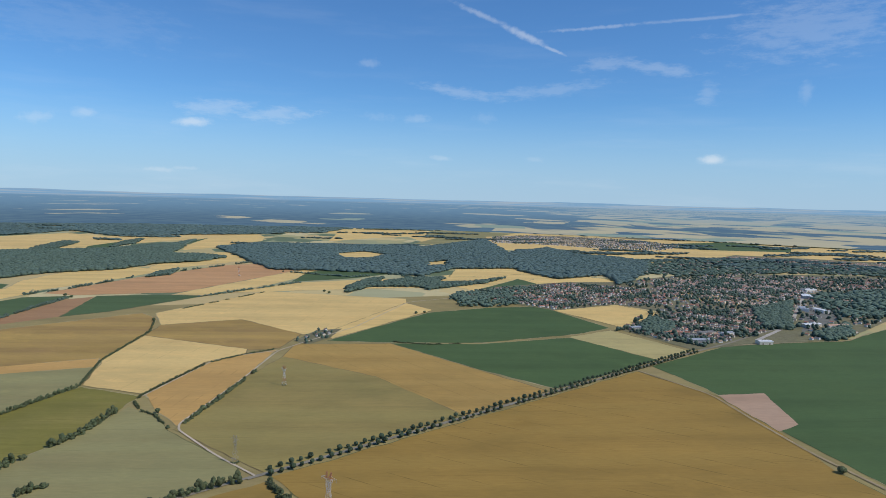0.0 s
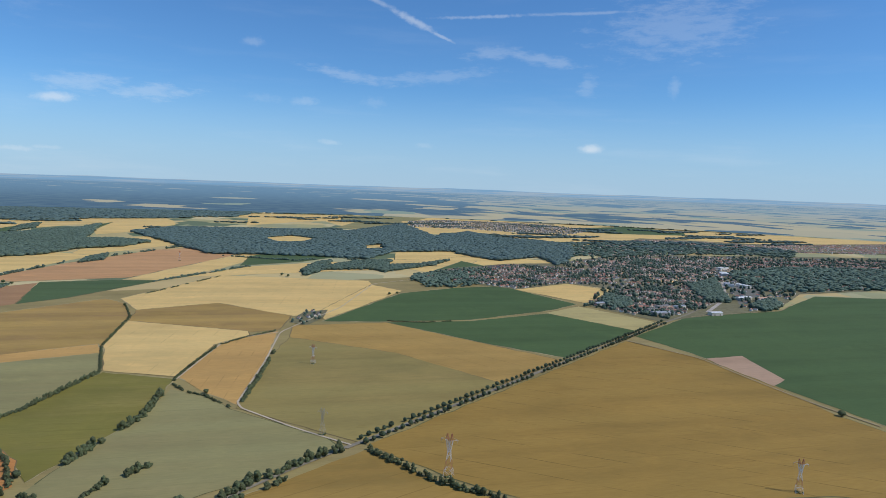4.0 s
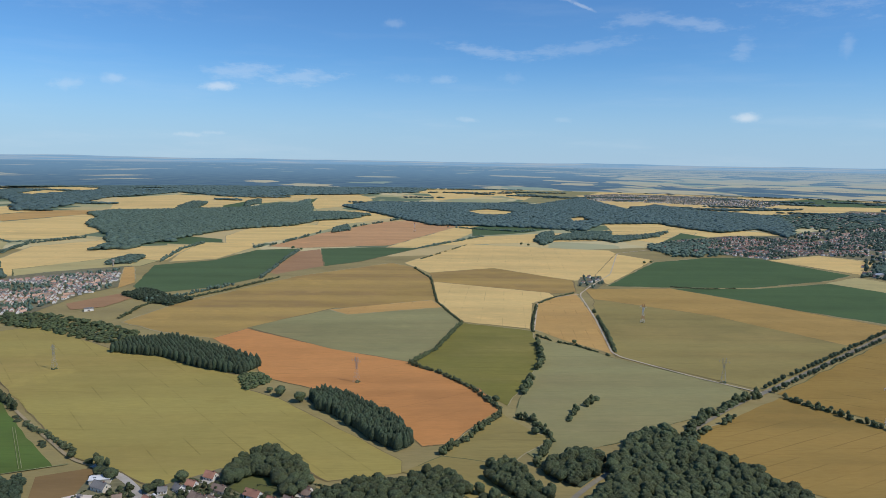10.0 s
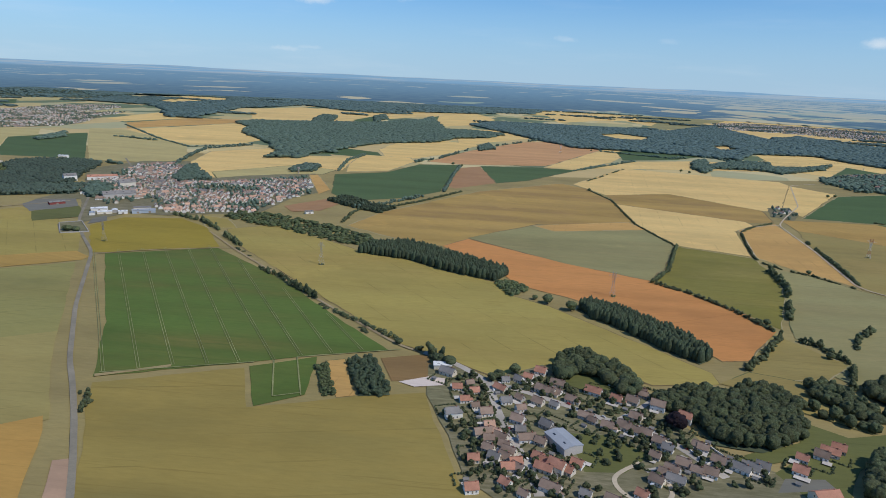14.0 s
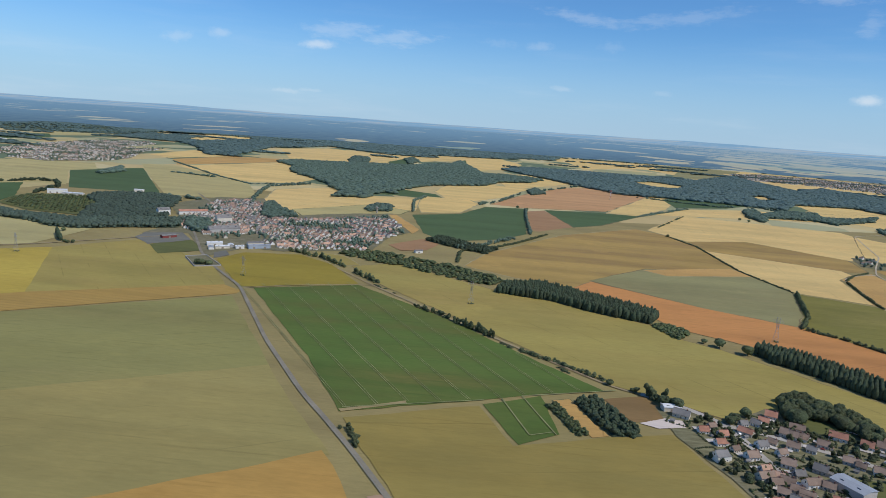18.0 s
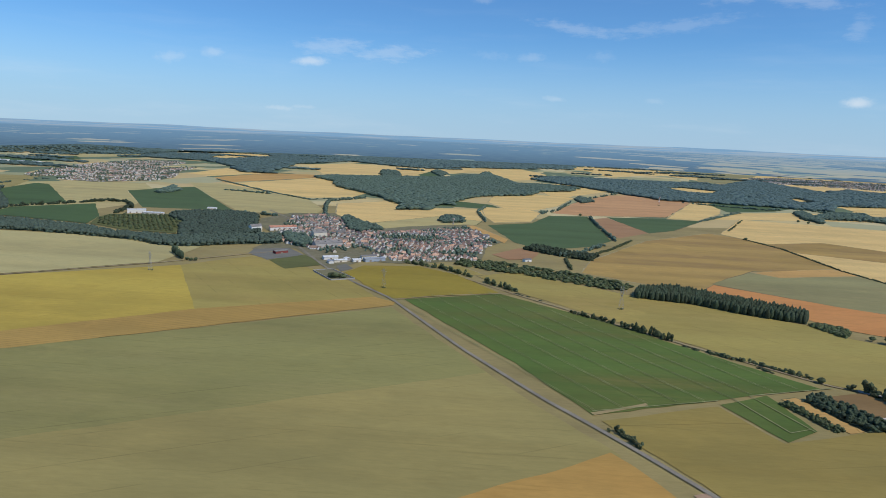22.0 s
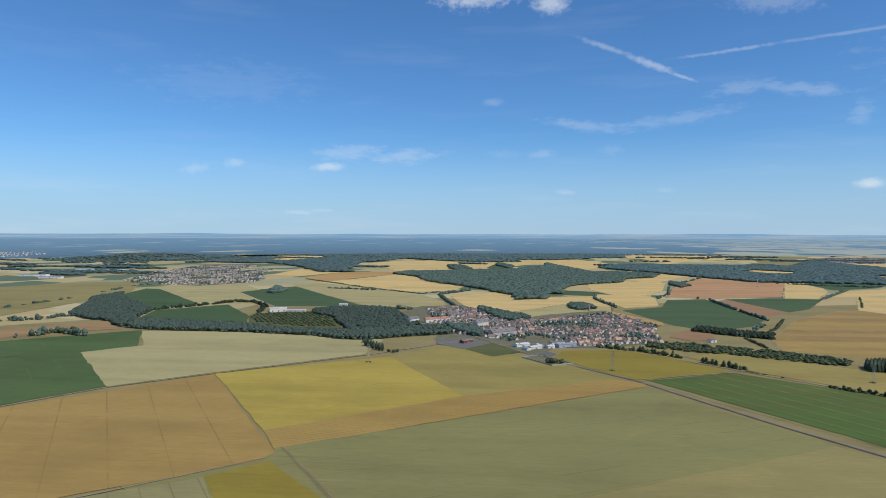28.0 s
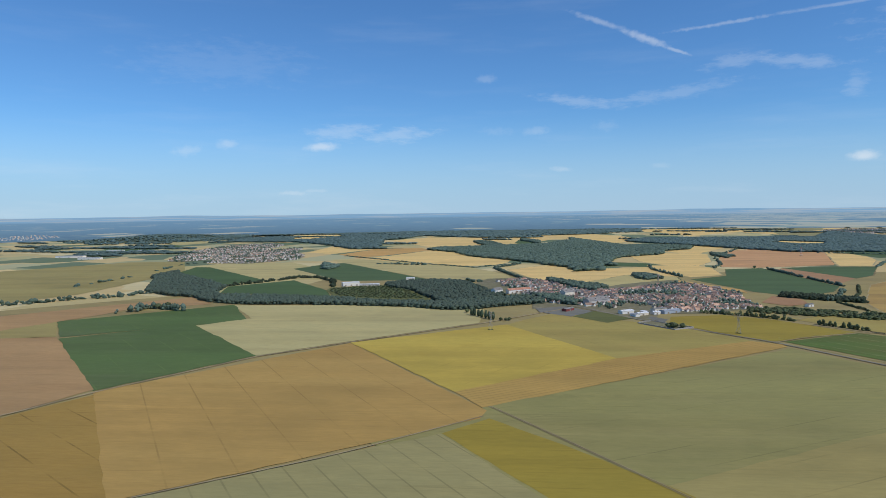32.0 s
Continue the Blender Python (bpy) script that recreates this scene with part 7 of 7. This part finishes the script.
water_tower(-876, 1099, 11)
CEMETERY = [(-1007, 638), (-989, 651), (-954, 609), (-977, 596)]
tagged(sheet("burial_ground", CEMETERY, CROPS["ground_v"], 8, 0.3), "grass and gravel ground of a walled cemetery", "ground", kind="structure")
wall_thing = tagged(new("cemetery_wall"), "low grey stone wall round the cemetery", "wall")
for (x0, y0), (x1, y1) in zip(CEMETERY, CEMETERY[1:] + CEMETERY[:1]):
    bm = bmesh.new()
    n_ = math.hypot(x1 - x0, y1 - y0)
    box(bm, 0, -0.25, -0.3, n_, 0.25, 0.9)
    box(bm, -0.1, -0.36, 0.9, n_ + 0.1, 0.36, 1.05)
    piece = part("wall_side", bm, WALLS["grey"], wall_thing)
    piece.matrix_basis = pose(x0, y0, 0.5, 0, 0, math.degrees(math.atan2(y1 - y0, x1 - x0)))



def garden_trees(label, points, gap, high, seed, shapes, keep=0.6, leaf=None):
    rng_ = random.Random(seed)
    places = [p for p in scatter(list(points), gap, rng_, 1.0) if rng_.random() < (keep * 1.5 if leafy(*p) > 0.06 else keep * 0.28)]
    return grove("garden_trees", label, "trees", places, high, high * 1.05, leaf or LEAF_HAZED, shapes, rng_)


garden_trees("garden trees between the village houses", VILLAGE, 7, 4.6, 61, CROWNS_FAR, 0.42)
garden_trees("garden trees between the town houses", TOWN, 8, 5.5, 62, CROWNS_FAR, 0.55)

garden_trees("garden trees at the town edge", [(185, 1425), (283, 1526), (482, 1640), (602, 1597), (677, 1465), (575, 1268), (494, 1305), (344, 1241), (269, 1320)], 10, 5.5, 63, CROWNS_FAR)
garden_trees("garden trees in the middle of the town", [(726, 1677), (1060, 1842), (1272, 1812), (1144, 1627), (956, 1416), (795, 1288), (698, 1318), (677, 1465)], 10, 6, 64, CROWNS_FAR)
garden_trees("garden trees on the far side of the town", [(1272, 1812), (1523, 1813), (2116, 1782), (1882, 1583), (1329, 1579), (1128, 1603)], 14, 6.5, 65, CROWNS_FAR)
garden_trees("trees of the far village", [(665, 3799), (923, 4029), (1254, 3929), (1523, 3708), (1567, 3235), (1297, 2908), (1050, 2969), (830, 3155), (568, 3269)], 17, 6, 66, CROWNS_FAR, 0.45)
garden_trees("trees of the far town", [(-2122, 1690), (-2215, 1920), (-2290, 2180), (-2330, 2600), (-2200, 2760), (-2080, 2600), (-2040, 2250), (-1930, 2380), (-1873, 2126), (-1760, 1840), (-1745, 1713), (-1835, 1570), (-1960, 1600), (-2000, 1760), (-2060, 1640)], 14, 5.5, 67, CROWNS_FAR, 0.34)
garden_trees("trees of the hamlet at the fork", [(-117, 944), (-95, 1013), (-59, 1032), (-72, 972), (-98, 926)], 13, 5, 68, CROWNS_FAR)
garden_trees("trees of the wooded quarter", [(836, 2173), (982, 2049), (1175, 1945), (1077, 1873), (878, 1907), (784, 1988)], 17, 7, 69, CROWNS_FAR)
garden_trees("trees all through the town", [(404, 1038), (489, 1173), (591, 1275), (653, 1693), (837, 1816), (1095, 1905), (1575, 1874), (2133, 1797), (1472, 1234), (981, 1160), (764, 980), (673, 961), (745, 1100), (616, 994), (485, 926)], 17, 8, 71, CROWNS_FAR, 0.5, LEAF_HAZED)
far_town("scattered houses among the trees of the town", [(404, 1038), (489, 1173), (591, 1275), (653, 1693), (837, 1816), (1095, 1905), (1575, 1874), (2133, 1797), (1472, 1234), (981, 1160), (764, 980), (673, 961), (745, 1100), (616, 994), (485, 926)], 15, 25, 72, ("brown", "pink", "slate", "red"), 0.6)
garden_trees("garden trees and shrubs of the hamlet", [(-552, 296), (-547, 324), (-535, 337), (-520, 318), (-491, 340), (-454, 324), (-438, 323), (-426, 296), (-420, 264), (-395, 258), (-388, 245), (-477, 211), (-499, 201), (-532, 231)], 6.2, 3.8, 70, CROWNS_MID, 0.8, LEAF)

# ---- gardens, terraces and cars of the hamlet ----
rng = random.Random(91)
places = []
for ob in [o for o in bpy.data.objects if o.name.split(".")[0] == "house" and o.parent is None and o.location.y < 420]:
    c, a = ob.location, ob.rotation_euler.z
    d, e = Vector((math.cos(a), math.sin(a))), Vector((-math.sin(a), math.cos(a)))
    side = rng.choice((-1, 1))
    corners = [c.xy + d * u + e * v * side for u, v in ((-6, 3.4), (-6, 13), (6, 13), (6, 3.4))]
    if rng.random() < 0.7:
        places += along([tuple(p) for p in corners], 1.3, rng, 0.2)
    if rng.random() < 0.75:
        m = c.xy + d * rng.uniform(-3, 3) + e * side * 4.4
        w, h = rng.uniform(1.6, 3.6), rng.uniform(1.0, 2.4)
        tagged(sheet("terrace", [tuple(m + d * u * w + e * v * h) for u, v in ((-1, -1), (1, -1), (1, 1), (-1, 1))], TERRACE, 6, 0.2), "pale paved terrace beside a house", "terrace", kind="structure")
    if rng.random() < 0.45:
        m = c.xy + d * rng.uniform(-4, 4) + e * side * rng.uniform(7, 11)
        shed = make_house("small garden shed with a grey roof", "slate", "grey", 1.1, 0.8, 1.2, 1.8, 0, "shed", "garden sheds")
        shed.name = "garden_shed"
        shed.matrix_basis = pose(m.x, m.y, 0.4, 0, 0, math.degrees(a))
grove("garden_hedges", "clipped garden hedges round the hamlet plots", "hedge", places, 1.3, 1.5, LEAF, CROWNS_FAR, rng)


def make_car(label, paint):
    car = tagged(new("car"), label, "car", group="parked cars")
    bm = bmesh.new()
    prof = [(-1.25, 0.2), (1.25, 0.2), (1.25, 0.5), (0.75, 0.56), (0.4, 0.88), (-0.7, 0.88), (-1.15, 0.58), (-1.25, 0.5)]
    rings = [[bm.verts.new((x, y, z)) for x, z in prof] for y in (-0.52, 0.52)]
    bm.faces.new(rings[0])
    bm.faces.new(rings[1][::-1])
    for k in range(len(prof)):
        j = (k + 1) % len(prof)
        bm.faces.new((rings[0][j], rings[0][k], rings[1][k], rings[1][j]))
    bmesh.ops.recalc_face_normals(bm, faces=bm.faces)
    part("body", bm, paint, car)
    bm = bmesh.new()
    box(bm, -0.62, -0.535, 0.62, 0.36, 0.535, 0.82)
    part("side_window", bm, PANE, car)
    for x in (-0.78, 0.78):
        for y in (-0.5, 0.5):
            bm = bmesh.new()
            bmesh.ops.create_cone(bm, cap_ends=True, segments=12, radius1=0.2, radius2=0.2, depth=0.14, matrix=pose(x, y, 0.2, 90, 0, 0))
            wheel = part("wheel", bm, TYRE, car)
            bm = bmesh.new()
            bmesh.ops.create_cone(bm, cap_ends=True, segments=8, radius1=0.11, radius2=0.11, depth=0.17, matrix=pose(x, y, 0.2, 90, 0, 0))
            part("rim", bm, STEEL_WHITE, wheel)
    return car


TYRE = rough_mat("tyre_rubber", (0.03, 0.03, 0.03), 0.1, 2.0)
CARS = [make_car(f"small parked {n} car beside the street", rough_mat(f"{n}_car_paint", c, 0.05, 1.0, 0.3, spec=0.6)) for n, c in (("white", (0.75, 0.75, 0.74)), ("dark grey", (0.07, 0.07, 0.08)), ("red", (0.35, 0.04, 0.03)), ("silver", (0.42, 0.43, 0.45)))]
STREETS = [[(-525, 326), (-518, 283), (-504, 238)], [(-525, 326), (-507, 320), (-474, 301), (-460, 291), (-442, 288), (-430, 273), (-421, 260)]]
spots = [p for st in STREETS for p in along(st, 17, rng, 0)]
for n, (x, y) in enumerate(spots):
    st = min(STREETS, key=lambda q: distance_to(x, y, q))
    seg = min(zip(st, st[1:]), key=lambda q: distance_to(x, y, list(q)))
    a = math.atan2(seg[1][1] - seg[0][1], seg[1][0] - seg[0][0])
    m = pose(x - math.sin(a) * 1.7, y + math.cos(a) * 1.7, 0.62, 0, 0, math.degrees(a))
    if n < len(CARS):
        CARS[n].matrix_basis = m
    else:
        copy_thing(CARS[n % len(CARS)], Matrix.Identity(4)).matrix_basis = m

copy_thing(CARS[0], Matrix.Identity(4)).matrix_basis = pose(-449, 235, 0.62, 0, 0, 35) @ Matrix.Scale(1.3, 4)

# ---- a walled garden and a pool in the hamlet ----
garden_wall = tagged(new("garden_wall"), "low white rendered wall round a house plot", "wall")
PLOT = [(-424, 268), (-414, 275), (-408, 264), (-419, 256)]
for (x0, y0), (x1, y1) in zip(PLOT, PLOT[1:] + PLOT[:1]):
    n_ = math.hypot(x1 - x0, y1 - y0)
    bm = bmesh.new()
    box(bm, 0, -0.12, -0.3, n_, 0.12, 0.85)
    box(bm, -0.05, -0.18, 0.85, n_ + 0.05, 0.18, 0.95)
    side = part("wall_side", bm, WALLS["white"], garden_wall)
    side.matrix_basis = pose(x0, y0, 0.5, 0, 0, math.degrees(math.atan2(y1 - y0, x1 - x0)))
WATER = rough_mat("blue_pool_water", (0.05, 0.28, 0.50), 0.1, 1.0, 0.08, spec=0.5)
pool = tagged(new("swimming_pool"), "small round blue garden pool with a white rim", "pool")
bm = bmesh.new()
bmesh.ops.create_cone(bm, cap_ends=True, segments=24, radius1=1.7, radius2=1.7, depth=0.7, matrix=pose(0, 0, 0.35))
part("rim", bm, WALLS["white"], pool)
bm = bmesh.new()
bmesh.ops.create_cone(bm, cap_ends=True, segments=24, radius1=1.45, radius2=1.45, depth=0.1, matrix=pose(0, 0, 0.68))
part("water", bm, WATER, pool)
pool.matrix_basis = pose(-404, 257, 0.5)
